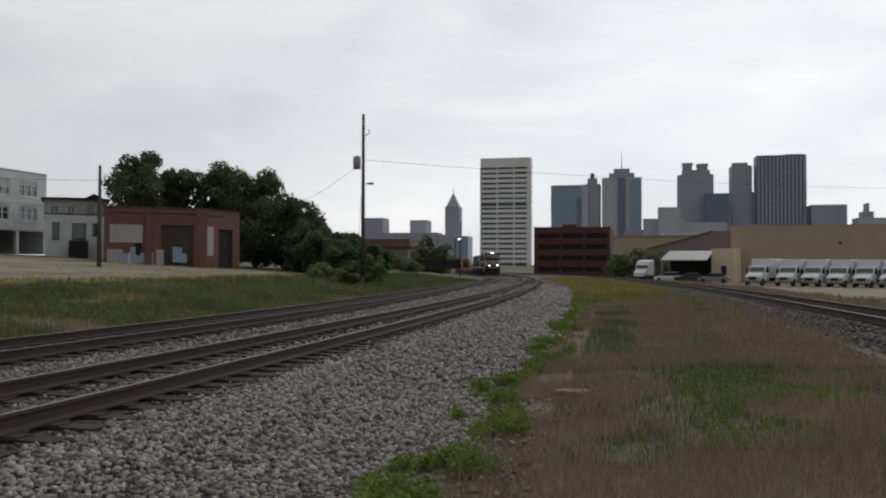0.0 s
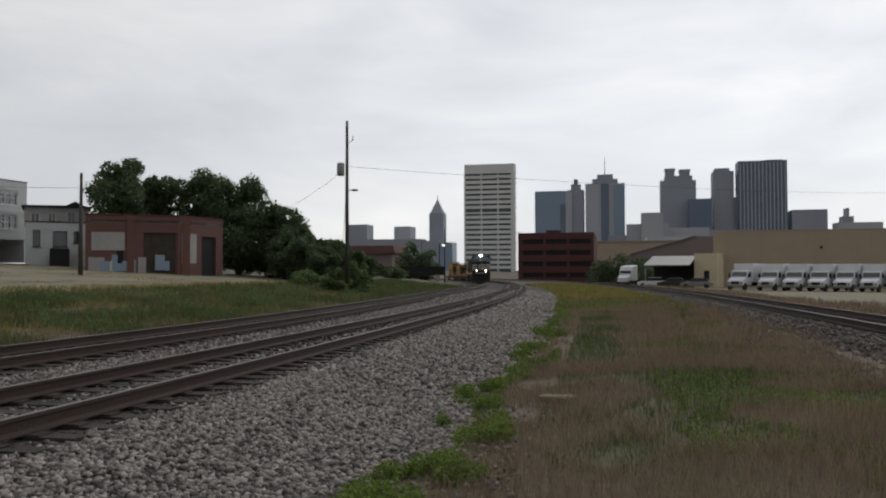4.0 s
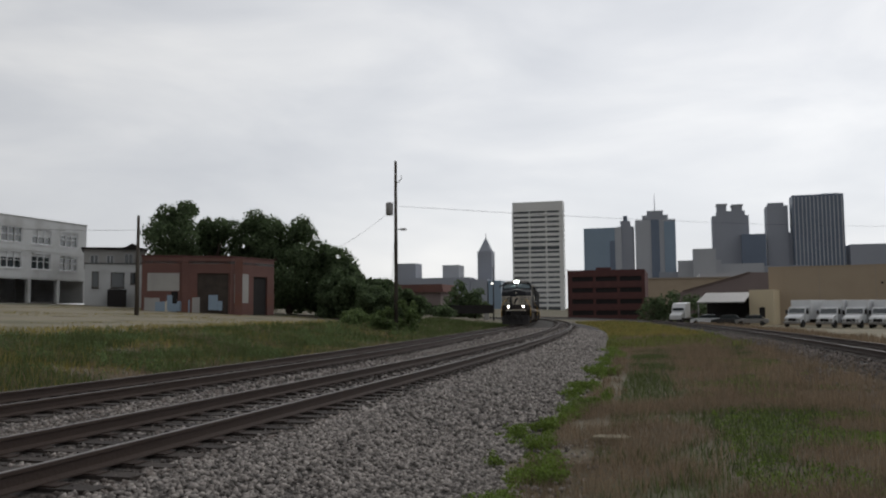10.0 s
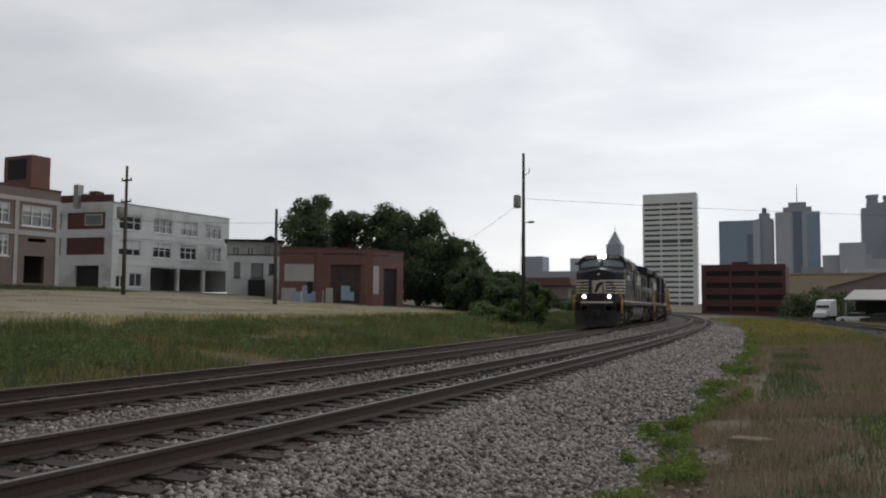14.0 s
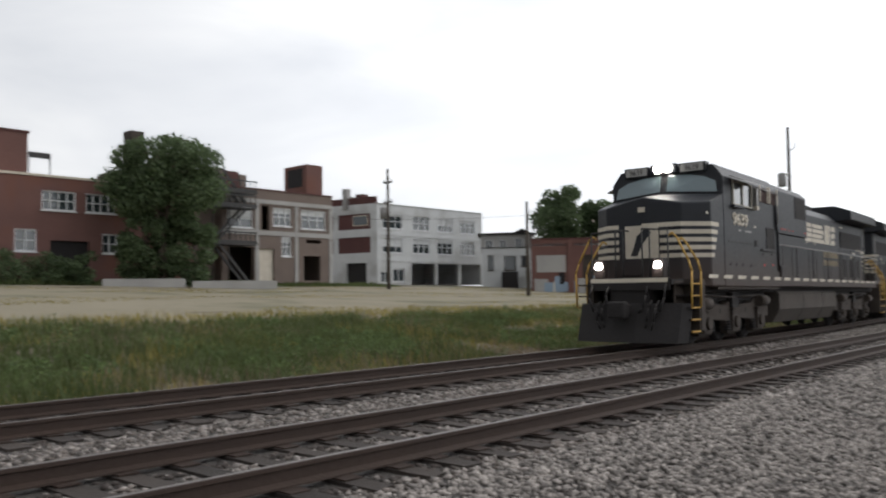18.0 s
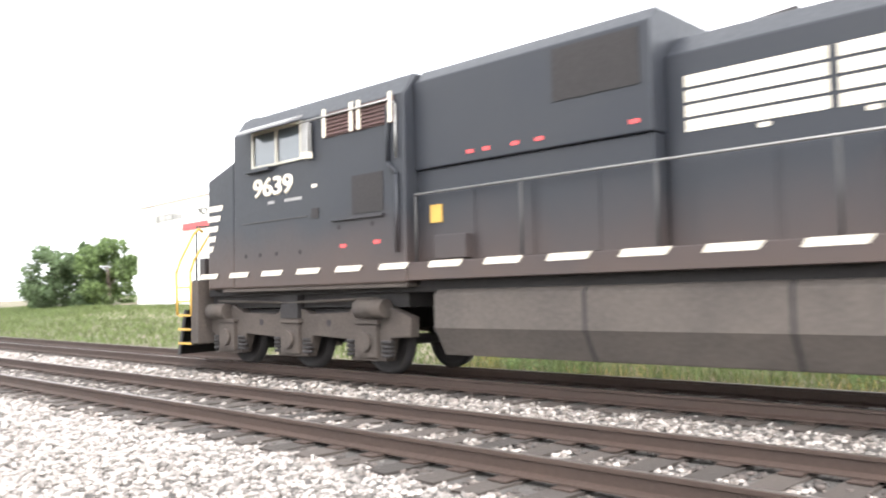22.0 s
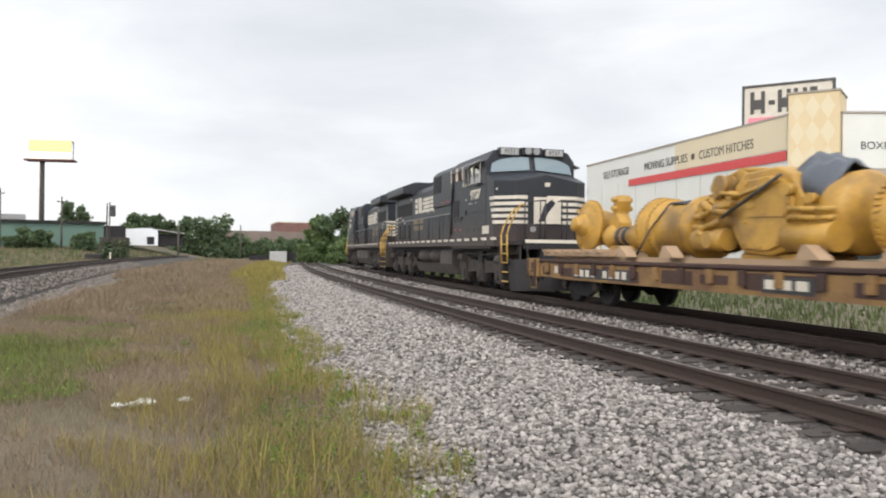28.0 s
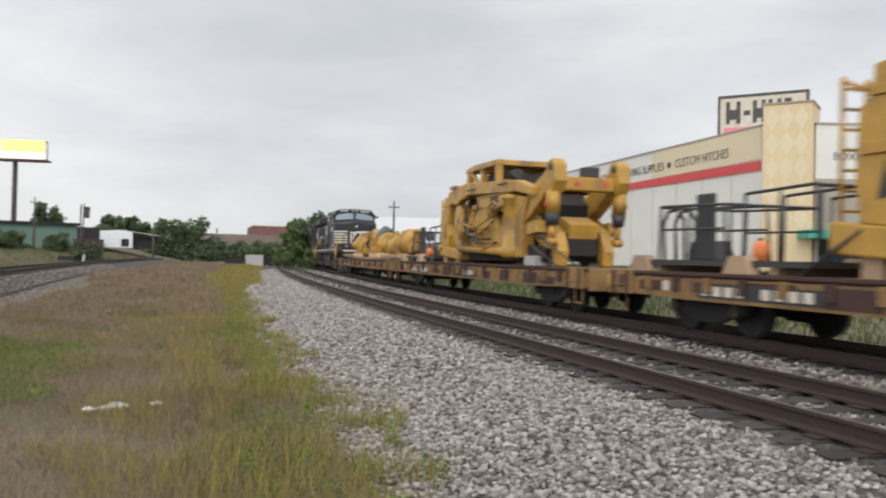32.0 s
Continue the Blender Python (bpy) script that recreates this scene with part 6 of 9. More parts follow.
    part("rear_headlight", Geo().tube((0, 22.2, 3.5), (0, 22.27, 3.5), 0.14, n=14), STEEL, e)
    # tank between the trucks
    tk = [(-1.38, 0.78), (-1.15, 0.38), (1.15, 0.38), (1.38, 0.78), (1.38, 1.25), (1.3, 1.33), (-1.3, 1.33), (-1.38, 1.25)]
    part("fuel_tank", Geo().prism(tk, 8.35, 15.3 if lead else 10.2, "y"), TANK_DUST, e, "dusty brown fuel tank", bevel=0.02)
    if not lead:
        part("fuel_tank", Geo().prism([(x * 0.97 if z > 0.7 else x, min(z, 0.8)) for x, z in tk[:4]] + [(1.38, 0.80), (-1.38, 0.80)], 10.202, 15.3, "y"), TANK_DUST, e, "low dusty tank")
        for sx in (-1, 1):
            for y0, y1 in ((10.5, 12.4), (12.7, 14.6)):
                part("air_reservoir", Geo().lathe([(0.05, y0), (0.22, y0 + 0.05), (0.27, y0 + 0.15), (0.27, y1 - 0.15), (0.22, y1 - 0.05), (0.05, y1)], 16, Matrix.Translation((sx * 1.12, 0, 1.08))), GRIME, e, "cylindrical air reservoir")
    else:
        for y in (10.9, 13.4):
            part("tank_strap", Geo().prism([(x * 1.004, z * 1.002) for x, z in tk], y, y + 0.05, "y"), GRIME_AND_SHADE, e)
    truck(e, 2.7, False)
    truck(e, 20.7, True)
    return e


surface_cream = surface("cream_window_frame", (0.44, 0.41, 0.35), (0.33, 0.31, 0.26), 0.6, scale=3, fine=30, bump=0.05)
for number, lead, back, turned in (("9639", True, -4.05, False), ("9737", False, 43.7, True)):
    WHEELS.clear()
    eng = locomotive(number, lead)
    CARS.append((eng, back, turned, Matrix(), list(WHEELS)))


def flatcar(marks):
    """Heavy flat car with stake pockets, plank deck and two trucks; y runs back from the front end of the deck."""
    e = thing("flatcar", Matrix(), "rusty yellow flat car with stake pockets and a plank deck", "flatcar", "flat cars")
    L = 19.4
    r = random.Random(marks)
    part("centre_sill", Geo().prism([(0.3, 0.95), (2.5, 0.95), (5.0, 0.55), (L - 5.0, 0.55), (L - 2.5, 0.95), (L - 0.3, 0.95), (L - 0.3, 1.0), (0.3, 1.0)], -0.5, 0.5, "x"), FLAT_RUST, e)
    part("deck", Geo().box(-1.44, 1.44, 0, L, 0.985, 1.02), FLAT_RUST, e)
    for sx in (-1, 1):
        s = part("side_sill", Geo().prism([(0, 0.66), (2.6, 0.60), (L - 2.6, 0.60), (L, 0.66), (L, 0.984), (0, 0.984)], min(sx * 1.40, sx * 1.46), max(sx * 1.40, sx * 1.46), "x"), FLAT_YELLOW, e, "faded yellow side sill with rust")
        part("sill_lip", xbox(Geo(), sx, 1.38, 1.50, 0.0, L, 1.021, 1.085), FLAT_RUST, e, bevel=0.01)
        k = 0
        y = 0.45
        while y < L - 0.3:
            p = part("stake_pocket", xbox(Geo(), sx, 1.462, 1.54, y, y + 0.16, 0.74, 1.0), FLAT_RUST if (k + marks) % 2 else FLAT_YELLOW, e, bevel=0.012)
            k += 1
            y += 0.92
        for y0, y1 in ((0.06, 0.9), (L - 0.95, L - 0.06)):
            part("end_casting", xbox(Geo(), sx, 1.462, 1.53, y0, y1, 0.62, 1.10), FLAT_YELLOW, e, "chipped yellow end casting", bevel=0.02)
            part("casting_rib", xbox(Geo(), sx, 1.532, 1.56, y0 + 0.1, y0 + 0.18, 0.6, 1.08), FLAT_RUST, e)
            part("casting_rib", xbox(Geo(), sx, 1.532, 1.56, y1 - 0.2, y1 - 0.12, 0.6, 1.08), FLAT_RUST, e)
            part("grab_iron", Geo().pipe([(sx * 1.535, y0 + 0.25, 0.8), (sx * 1.6, y0 + 0.25, 0.8), (sx * 1.6, y1 - 0.25, 0.8), (sx * 1.535, y1 - 0.25, 0.8)], 0.014, 6), FLAT_YELLOW, e)
        y = 1.1
        while y < L - 1.6:
            w = r.uniform(0.35, 1.3)
            za = 0.62 + r.uniform(0, 0.12)
            part("rust_patch", xbox(Geo(), sx, 1.461, 1.465, y, y + w, za, r.uniform(0.8, 0.97)), FLAT_RUST, s)
            y += w + r.uniform(0.05, 0.9)
        part("mark_panel", xbox(Geo(), sx, 1.466, 1.47, 3.0, 5.9, 0.66, 0.90), BLACK_IRON, s, "black stencil panel")
        for j in range(9):
            y = 3.12 + j * 0.3
            if j != 4:
                part("mark_bar", xbox(Geo(), sx, 1.471, 1.474, y, y + 0.2, 0.70, 0.86), WHITE_PAINT, s)
        part("mark_panel", xbox(Geo(), sx, 1.466, 1.47, 10.2, 11.4, 0.66, 0.92), BLACK_IRON, s)
        for j in range(3):
            part("mark_bar", xbox(Geo(), sx, 1.471, 1.475, 10.28 + j * 0.36, 10.55 + j * 0.36, 0.72, 0.87), WHITE_PAINT, s)
        part("orange_patch", xbox(Geo(), sx, 1.466, 1.47, 14.6, 15.6, 0.64, 0.92), ORANGE if marks == 3 else FLAT_YELLOW, s)
        part("white_tag", xbox(Geo(), sx, 1.466, 1.471, 1.9, 2.1, 0.74, 0.92), WHITE_PAINT, s)
    for a, b in ((-0.12, 0.0), (L, L + 0.12)):
        part("end_sill", Geo().box(-1.42, 1.42, a, b, 0.58, 1.07), FLAT_YELLOW, e, "yellow end sill", bevel=0.015)
    for y0, y1 in ((-0.80, -0.121), (L + 0.121, L + 0.62)):
        c = part("coupler", Geo().box(-0.13, 0.13, y0, y1, 0.76, 1.0), GRIME_AND_SHADE, e, bevel=0.03)
        part("knuckle", Geo().box(-0.22, 0.2, *((y0, y0 + 0.3) if y0 < 0 else (y1 - 0.3, y1)), 0.7, 1.06), GRIME_AND_SHADE, c, bevel=0.04)
    for sx in (-1, 1):
        g = Geo().pipe([(sx * 1.36, -0.3, 0.98), (sx * 1.36, -0.3, 0.62), (sx * 0.3, -0.32, 0.72)], 0.025)
        part("uncoupling_lever", g, GOLD_PAINT, e)
        part("grab_step", Geo().pipe([(sx * 1.44, 0.2, 0.62), (sx * 1.44, 0.2, 0.3), (sx * 1.44, 0.6, 0.3), (sx * 1.44, 0.6, 0.62)], 0.022), FLAT_YELLOW, e)
        part("grab_step", Geo().pipe([(sx * 1.44, L - 0.2, 0.62), (sx * 1.44, L - 0.2, 0.3), (sx * 1.44, L - 0.6, 0.3), (sx * 1.44, L - 0.6, 0.62)], 0.022), FLAT_YELLOW, e)
    plank = Geo().box(-1.37, 1.37, 0.0, 0.27, 0, 0.05).mesh("plank")
    plank.materials.append(DECK_WOOD)
    y = 0.1
    while y < L - 0.3:
        o = new("plank", plank)
        o.parent, o.matrix_basis = e, Matrix.Translation((r.uniform(-0.02, 0.02), y, 1.022 + r.uniform(0, 0.012)))
        y += 0.285
    for yc in (2.7, L - 2.7):
        t = part("truck", Geo().box(-1.1, 1.1, yc - 0.2, yc + 0.2, 0.42, 0.72).box(-0.4, 0.4, yc - 0.5, yc + 0.5, 0.6, 0.98), GRIME_AND_SHADE, e, "dark two-axle truck")
        for sx in (-1, 1):
            fr = [(yc - 1.1, 0.40), (yc - 1.1, 0.60), (yc - 0.7, 0.66), (yc - 0.3, 0.80), (yc + 0.3, 0.80), (yc + 0.7, 0.66), (yc + 1.1, 0.60), (yc + 1.1, 0.40), (yc + 0.75, 0.36), (yc + 0.35, 0.2), (yc - 0.35, 0.2), (yc - 0.75, 0.36)]
            part("side_frame", Geo().prism(fr, min(sx * 0.95, sx * 1.08), max(sx * 0.95, sx * 1.08), "x"), GRIME_AND_SHADE, t, bevel=0.02)
            for d in (-0.88, 0.88):
                part("bearing_cap", Geo().tube((sx * 1.08, yc + d, 0.46), (sx * 1.17, yc + d, 0.46), 0.12, 0.11, 12), GRIME, t)
            for d in (-0.14, 0.0, 0.14):
                part("spring", Geo().tube((sx * 1.0, yc + d, 0.3), (sx * 1.0, yc + d, 0.6), 0.05, n=8), GRIME, t)
        for d in (-0.88, 0.88):
            WHEELS.append((wheelset(e, yc + d, 0.46), 0.46, yc + d))
    return e


for k, back in enumerate((44.2, 64.7, 85.5)):
    WHEELS.clear()
    CARS.append((flatcar(k + 1), back, False, Matrix(), list(WHEELS)))
DECK = 1.085


def load(name, back_from, v, label, category, x=0.0, z=DECK, turn=0.0, group=""):
    """A thing carried on a flat car; v metres from the front of its deck."""
    e = thing(name, Matrix(), label, category, group)
    CARS.append((e, back_from, False, Matrix.Translation((x, v, z)) @ Matrix.Rotation(turn, 4, "Z"), []))
    return e


def teeth(g, r, y0, y1, n, size, zc):
    for i in range(n):
        a = 2 * math.pi * i / n
        m = Matrix.Translation((0, 0, zc)) @ Matrix.Rotation(a, 4, "Y")
        g.box(r, r + size, y0, y1, -size * 0.55, size * 0.55, m)
    return g


def timbers(v0, v1, back, chocks, floor):
    c = load("timber_cradle", back, 0, "raw timber blocking and wedges under the drums", "timber")
    for sx in (-0.75, 0.75):
        part("runner", Geo().box(sx - 0.1, sx + 0.1, v0, v1, 0.0, 0.10), NEW_WOOD, c)
    for y0, y1 in floor:
        for sx in (-1.0, 0.0, 1.0):
            part("long_timber", Geo().box(sx - 0.14, sx + 0.14, y0, y1, 0.102, 0.2), NEW_WOOD, c)
        y = y0 + 0.15
        while y < y1 - 0.2:
            part("cross_timber", Geo().box(-1.25, 1.25, y, y + 0.2, 0.202, 0.27), NEW_WOOD, c)
            y += 0.62
    for v in chocks:
        for sx in (-1, 1):
            a, b = sorted((sx * 0.85, sx * 1.12))
            part("wedge", Geo().prism([(v - 0.26, 0.102), (v + 0.28, 0.102), (v + 0.22, 0.16), (v - 0.02, 0.34), (v - 0.12, 0.34)], a, b, "x"), NEW_WOOD, c, "sawn timber wedge")
    return c


def lay(e, k, along=1.0):
    """Scale a load's meshes about the deck line to fit the camera's view."""
    for o in e.children_recursive:
        o.data.transform(Matrix.Diagonal((k, along, k, 1)) @ o.matrix_basis)
        o.matrix_basis = Matrix()
    return e


def drum_loads():
    B = 44.6
    timbers(0.1, 18.8, B, (4.4, 6.3, 10.4, 12.1, 13.0, 14.3), ((0.0, 3.9), (14.7, 18.8)))
    C = 0.92

    def M(y=0.0):
        return Matrix.Translation((0, y, C))
    e = load("wheel_hub", B, 1.05, "yellow dished final drive hub with a toothed rim", "machine part", x=0.75, turn=radians(94), group="machine parts", z=DECK + 0.27)
    tip = Matrix.Translation((0, 0, 0.96)) @ Matrix.Rotation(radians(-5), 4, "X")
    part("hub", Geo().lathe([(0.05, 0.0), (0.24, 0.01), (0.27, 0.05), (0.27, 0.26), (0.38, 0.28), (0.4, 0.42), (0.5, 0.46)], 28, tip), CAT_YELLOW, e, "stepped hub cap")
    part("disc", Geo().lathe([(0.48, 0.44), (0.84, 0.62), (0.93, 0.62), (0.95, 0.66), (0.95, 0.78), (0.88, 0.82), (0.7, 0.84), (0.66, 1.5), (0.52, 1.56), (0.48, 1.95), (0.1, 1.97)], 36, tip), CAT_YELLOW, e)
    part("gear_rim", teeth(Geo(), 0.935, 0.65, 0.77, 44, 0.06, 0), CAT_YELLOW, e, m=tip)
    for k in range(16):
        a = 2 * math.pi * k / 16
        p = tip @ Vector((0.78 * math.cos(a), 0.6, 0.78 * math.sin(a)))
        part("bolt", Geo().tube(p + Vector((0, -0.05, 0)), p + Vector((0, 0.04, 0)), 0.03, n=6), CAT_YELLOW, e)
    lay(e, 0.7, 0.7)
    e = load("axle_arm", B, 1.85, "yellow upright bracket arm on a shaft wrapped in dark straps", "machine part", group="machine parts", z=DECK + 0.2)
    part("arm", Geo().prism([(0.0, 0.5), (0.55, 0.45), (0.6, 0.9), (0.42, 1.15), (0.55, 1.5), (0.5, 1.68), (0.34, 1.7), (0.2, 1.55), (0.12, 1.1), (0.0, 0.95)], -0.3, 0.12, "x"), CAT_YELLOW, e, bevel=0.04)
    for z in (1.3, 1.56):
        part("pin", Geo().tube((-0.4, 0.36, z), (0.24, 0.36, z), 0.075, n=12), CAT_YELLOW, e)
    part("shaft", Geo().lathe([(0.05, 0.0), (0.36, 0.01), (0.38, 0.3), (0.28, 0.4), (0.24, 1.1), (0.26, 1.3), (0.33, 1.35), (0.35, 2.3), (0.1, 2.31)], 22, Matrix.Translation((0, 0, 0.46))), CAT_YELLOW, e)
    for y, r in ((0.62, 0.3), (0.95, 0.28)):
        part("strap", Geo().lathe([(r - 0.06, y), (r, y + 0.01), (r, y + 0.15), (r - 0.06, y + 0.16)], 18, Matrix.Translation((0, 0, 0.46))), BLACK_IRON, e, "dark strap wound round the shaft")
    part("foot", Geo().prism([(0.2, 0.0), (1.7, 0.0), (1.5, 0.2), (0.4, 0.2)], -0.3, 0.3, "x"), CAT_YELLOW, e, bevel=0.03)
    lay(e, 0.86, 0.92)
    e = load("ring_drum", B, 4.2, "yellow hollow ring drum with a flange", "machine part", group="machine parts")
    part("ring", Geo().lathe([(0.55, 0.0), (0.86, 0.02), (0.9, 0.12), (0.9, 0.3), (0.74, 0.36), (0.70, 1.9), (0.85, 1.95), (0.85, 2.15), (0.5, 2.2), (0.3, 2.1), (0.3, 0.6), (0.55, 0.5)], 30, M()), CAT_YELLOW, e)
    part("rim_studs", teeth(Geo(), 0.9, 0.1, 0.2, 44, 0.035, C), CAT_YELLOW, e)
    part("band", Geo().lathe([(0.7, 0.5), (0.84, 0.52), (0.84, 0.68), (0.7, 0.7)], 30, M()), CAT_YELLOW, e)
    part("band_studs", teeth(Geo(), 0.84, 0.55, 0.63, 40, 0.035, C), CAT_YELLOW, e)
    part("strap", Geo().pipe([(1.0, 0.3, 0.14), (0.86, 0.75, 0.9), (0.5, 1.1, 1.6), (0.0, 1.3, 1.68)], 0.025), BLACK_IRON, e)
    part("patch", Geo().box(-0.2, 0.35, 0.95, 1.5, C + 0.66, C + 0.73), TARP_GREY, e, "dark sheet on the drum", bevel=0.01)
    lay(e, 0.79, 0.95)
    e = load("gear_case", B, 6.5, "bulky yellow gear case with pipes and a dark tarpaulin on top", "machine part", group="machine parts")
    part("core", Geo().lathe([(0.2, 0.1), (0.6, 0.12), (0.66, 0.2), (0.66, 0.42), (0.56, 0.46), (0.56, 3.3), (0.7, 3.34), (0.72, 3.95), (0.62, 4.05), (0.2, 4.08)], 30, Matrix.Translation((0, 0, 0.9))), CAT_YELLOW, e)
    part("core_studs", teeth(Geo(), 0.66, 0.26, 0.36, 36, 0.035, 0.9), CAT_YELLOW, e)
    part("case", Geo().prism([(1.7, 0.22), (2.5, 0.16), (3.0, 0.3), (3.25, 0.62), (3.25, 1.2), (3.0, 1.62), (2.6, 1.78), (1.75, 1.74), (1.45, 1.5), (1.4, 0.6)], -0.72, 0.72, "x"), CAT_YELLOW, e, bevel=0.05)
    part("cover_plate", Geo().prism([(1.78, 0.3), (2.46, 0.25), (2.9, 0.38), (3.1, 0.68), (3.1, 1.15), (2.88, 1.5), (2.5, 1.62), (1.82, 1.58)], -0.8, 0.8, "x"), CAT_YELLOW, e, bevel=0.03)
    part("saddle", Geo().box(-0.6, 0.6, 1.5, 3.1, 0.0, 0.2), CAT_YELLOW, e, bevel=0.02)
    for k, (y, z, rr) in enumerate(((0.55, 1.52, 0.14), (0.95, 1.6, 0.17), (1.3, 1.72, 0.13))):
        part("top_fitting", Geo().tube((-0.45, y, z), (0.5, y + 0.03, z), rr, n=14), CAT_YELLOW, e)
    part("top_pipe", Geo().pipe([(0.3, 0.5, 1.5), (0.42, 0.8, 1.72), (0.42, 1.3, 1.85), (0.3, 1.9, 1.8)], 0.05, 10).pipe([(-0.1, 0.6, 1.5), (0.05, 1.0, 1.8), (0.0, 1.6, 1.84)], 0.045, 10), CAT_YELLOW, e)
    for sx in (-1, 1):
        part("cover_rib", Geo().prism([(1.95, 0.9), (2.95, 0.86), (2.95, 0.92), (1.95, 0.96)], *sorted((sx * 0.79, sx * 0.83)), "x"), CAT_YELLOW, e)
        part("oil_pipe", Geo().pipe([(sx * 0.75, 0.2, 0.95), (sx * 0.85, 0.6, 0.95), (sx * 0.85, 1.0, 1.1), (sx * 0.8, 1.5, 1.15)], 0.06, 10), CAT_YELLOW, e)
        part("oil_pipe", Geo().pipe([(sx * 0.75, 0.2, 0.75), (sx * 0.85, 0.7, 0.72), (sx * 0.85, 1.2, 0.85)], 0.06, 10), CAT_YELLOW, e)
        part("pump", Geo().tube((sx * 0.72, 0.3, 0.48), (sx * 0.72, 1.3, 0.48), 0.22, n=16), CAT_YELLOW, e)
        part("pump", Geo().tube((sx * 0.72, 3.0, 0.5), (sx * 0.72, 4.1, 0.5), 0.26, n=16), CAT_YELLOW, e)
        part("lug", Geo().tube((sx * 0.7, 1.1, 1.55), (sx * 0.84, 1.1, 1.55), 0.2, n=14), CAT_YELLOW, e)
        part("strap", Geo().tube((sx * 0.9, 1.3, 0.9), (sx * 0.86, 2.9, 1.6), 0.03), BLACK_IRON, e)
        for k in range(7):
            y0, z0 = 0.5 + 0.5 * k, 1.15 + 0.35 * ((k * 5) % 3) / 2
            part("fitting", Geo().tube((sx * 0.68, y0, z0), (sx * (0.84 + 0.03 * (k % 3)), y0 + 0.04, z0), 0.09 + 0.02 * (k % 2), n=12), CAT_YELLOW, e)
        for y, z in ((1.86, 0.4), (2.3, 0.34), (2.75, 0.42), (3.0, 0.75), (3.0, 1.1), (2.78, 1.42), (2.4, 1.54), (1.9, 1.5), (1.86, 1.2), (1.86, 0.8)):
            part("cover_bolt", Geo().tube((sx * 0.79, y, z), (sx * 0.83, y, z), 0.035, n=6), CAT_YELLOW, e)
        part("oil_pipe", Geo().pipe([(sx * 0.78, 3.0, 0.95), (sx * 0.92, 3.2, 0.98), (sx * 0.92, 3.8, 0.94), (sx * 0.8, 4.1, 0.94)], 0.05, 10).pipe([(sx * 0.78, 3.0, 0.82), (sx * 0.9, 3.2, 0.84), (sx * 0.9, 3.8, 0.8), (sx * 0.8, 4.1, 0.8)], 0.05, 10), CAT_YELLOW, e)
        part("elbow", Geo().pipe([(sx * 0.6, 0.5, 1.2), (sx * 0.84, 0.6, 1.22), (sx * 0.86, 1.0, 1.05), (sx * 0.8, 1.4, 1.0)], 0.075, 12), CAT_YELLOW, e)
        part("elbow", Geo().pipe([(sx * 0.6, 0.4, 0.62), (sx * 0.86, 0.5, 0.62), (sx * 0.88, 0.9, 0.52), (sx * 0.72, 1.1, 0.36)], 0.08, 12), CAT_YELLOW, e)
        part("oil_pipe", Geo().pipe([(sx * 0.8, 1.0, 1.3), (sx * 0.92, 1.3, 1.38), (sx * 0.92, 1.9, 1.3), (sx * 0.84, 2.3, 1.42), (sx * 0.8, 2.8, 1.5)], 0.04, 8), CAT_YELLOW, e)
        part("flange", Geo().tube((sx * 0.72, 0.9, 0.48), (sx * 0.96, 0.9, 0.48), 0.17, n=14), CAT_YELLOW, e)
    tarp = Geo()
    for i in range(13):
        for j in range(9):
            u, w = i / 6 - 1, j / 8
            x, y = 0.66 * u, 2.75 + 1.0 * w + 0.1 * math.sin(4 * u)
            z = 1.98 - 0.62 * abs(u) ** 2.4 - 0.22 * w * w + 0.05 * math.sin(7 * u + 5 * w) + 0.035 * math.sin(15 * w - 6 * u)
            tarp.v.append((x, y, z))
    tarp.f = [(i * 9 + j, i * 9 + j + 1, (i + 1) * 9 + j + 1, (i + 1) * 9 + j) for i in range(12) for j in range(8)]
    tarp.mi, tarp.smooth = [0] * 96, [True] * 96
    t = part("tarpaulin", tarp, TARP_GREY, e, "dark plastic sheet tied over the top")
    t.modifiers.new("thick", "SOLIDIFY").thickness = 0.03
    lay(e, 0.95, 1)
    e = load("toothed_drum", B, 11.1, "yellow drum with two toothed rings", "machine part", group="machine parts")
    part("drum", Geo().lathe([(0.3, 0.0), (0.74, 0.02), (0.78, 0.1), (0.78, 0.3), (0.72, 0.34), (0.72, 2.1), (0.80, 2.14), (0.80, 2.42), (0.70, 2.46), (0.3, 2.5)], 32, M()), CAT_YELLOW, e)
    part("gear_ring", teeth(Geo(), 0.78, 0.12, 0.28, 40, 0.055, C), CAT_YELLOW, e)
    part("gear_ring", teeth(Geo(), 0.80, 2.18, 2.38, 40, 0.055, C), CAT_YELLOW, e)
    part("strap", Geo().tube((-0.9, 0.4, 0.3), (0.7, 1.8, 1.6), 0.03).tube((0.9, 0.9, 0.3), (0.4, 1.6, 1.66), 0.03), BLACK_IRON, e)
    lay(e, 0.8, 0.74)
    e = load("ribbed_drum", B, 12.98, "yellow wheel drum with a dished round end", "machine part", group="machine parts")
    part("drum", Geo().lathe([(0.2, 0.0), (0.82, 0.02), (0.84, 0.16), (0.84, 0.3), (0.78, 0.36), (0.78, 1.5), (0.74, 1.7), (0.62, 1.8), (0.5, 1.82), (0.46, 1.9), (0.3, 1.92), (0.28, 1.86), (0.1, 1.86)], 32, M()), CAT_YELLOW, e)
    part("gear_ring", teeth(Geo(), 0.84, 0.14, 0.30, 44, 0.05, C), CAT_YELLOW, e)
    for rr in (0.64, 0.42):
        part("end_ring", Geo().lathe([(rr - 0.05, 1.8), (rr, 1.8), (rr, 1.9), (rr - 0.05, 1.9)], 28, M()), CAT_YELLOW, e)
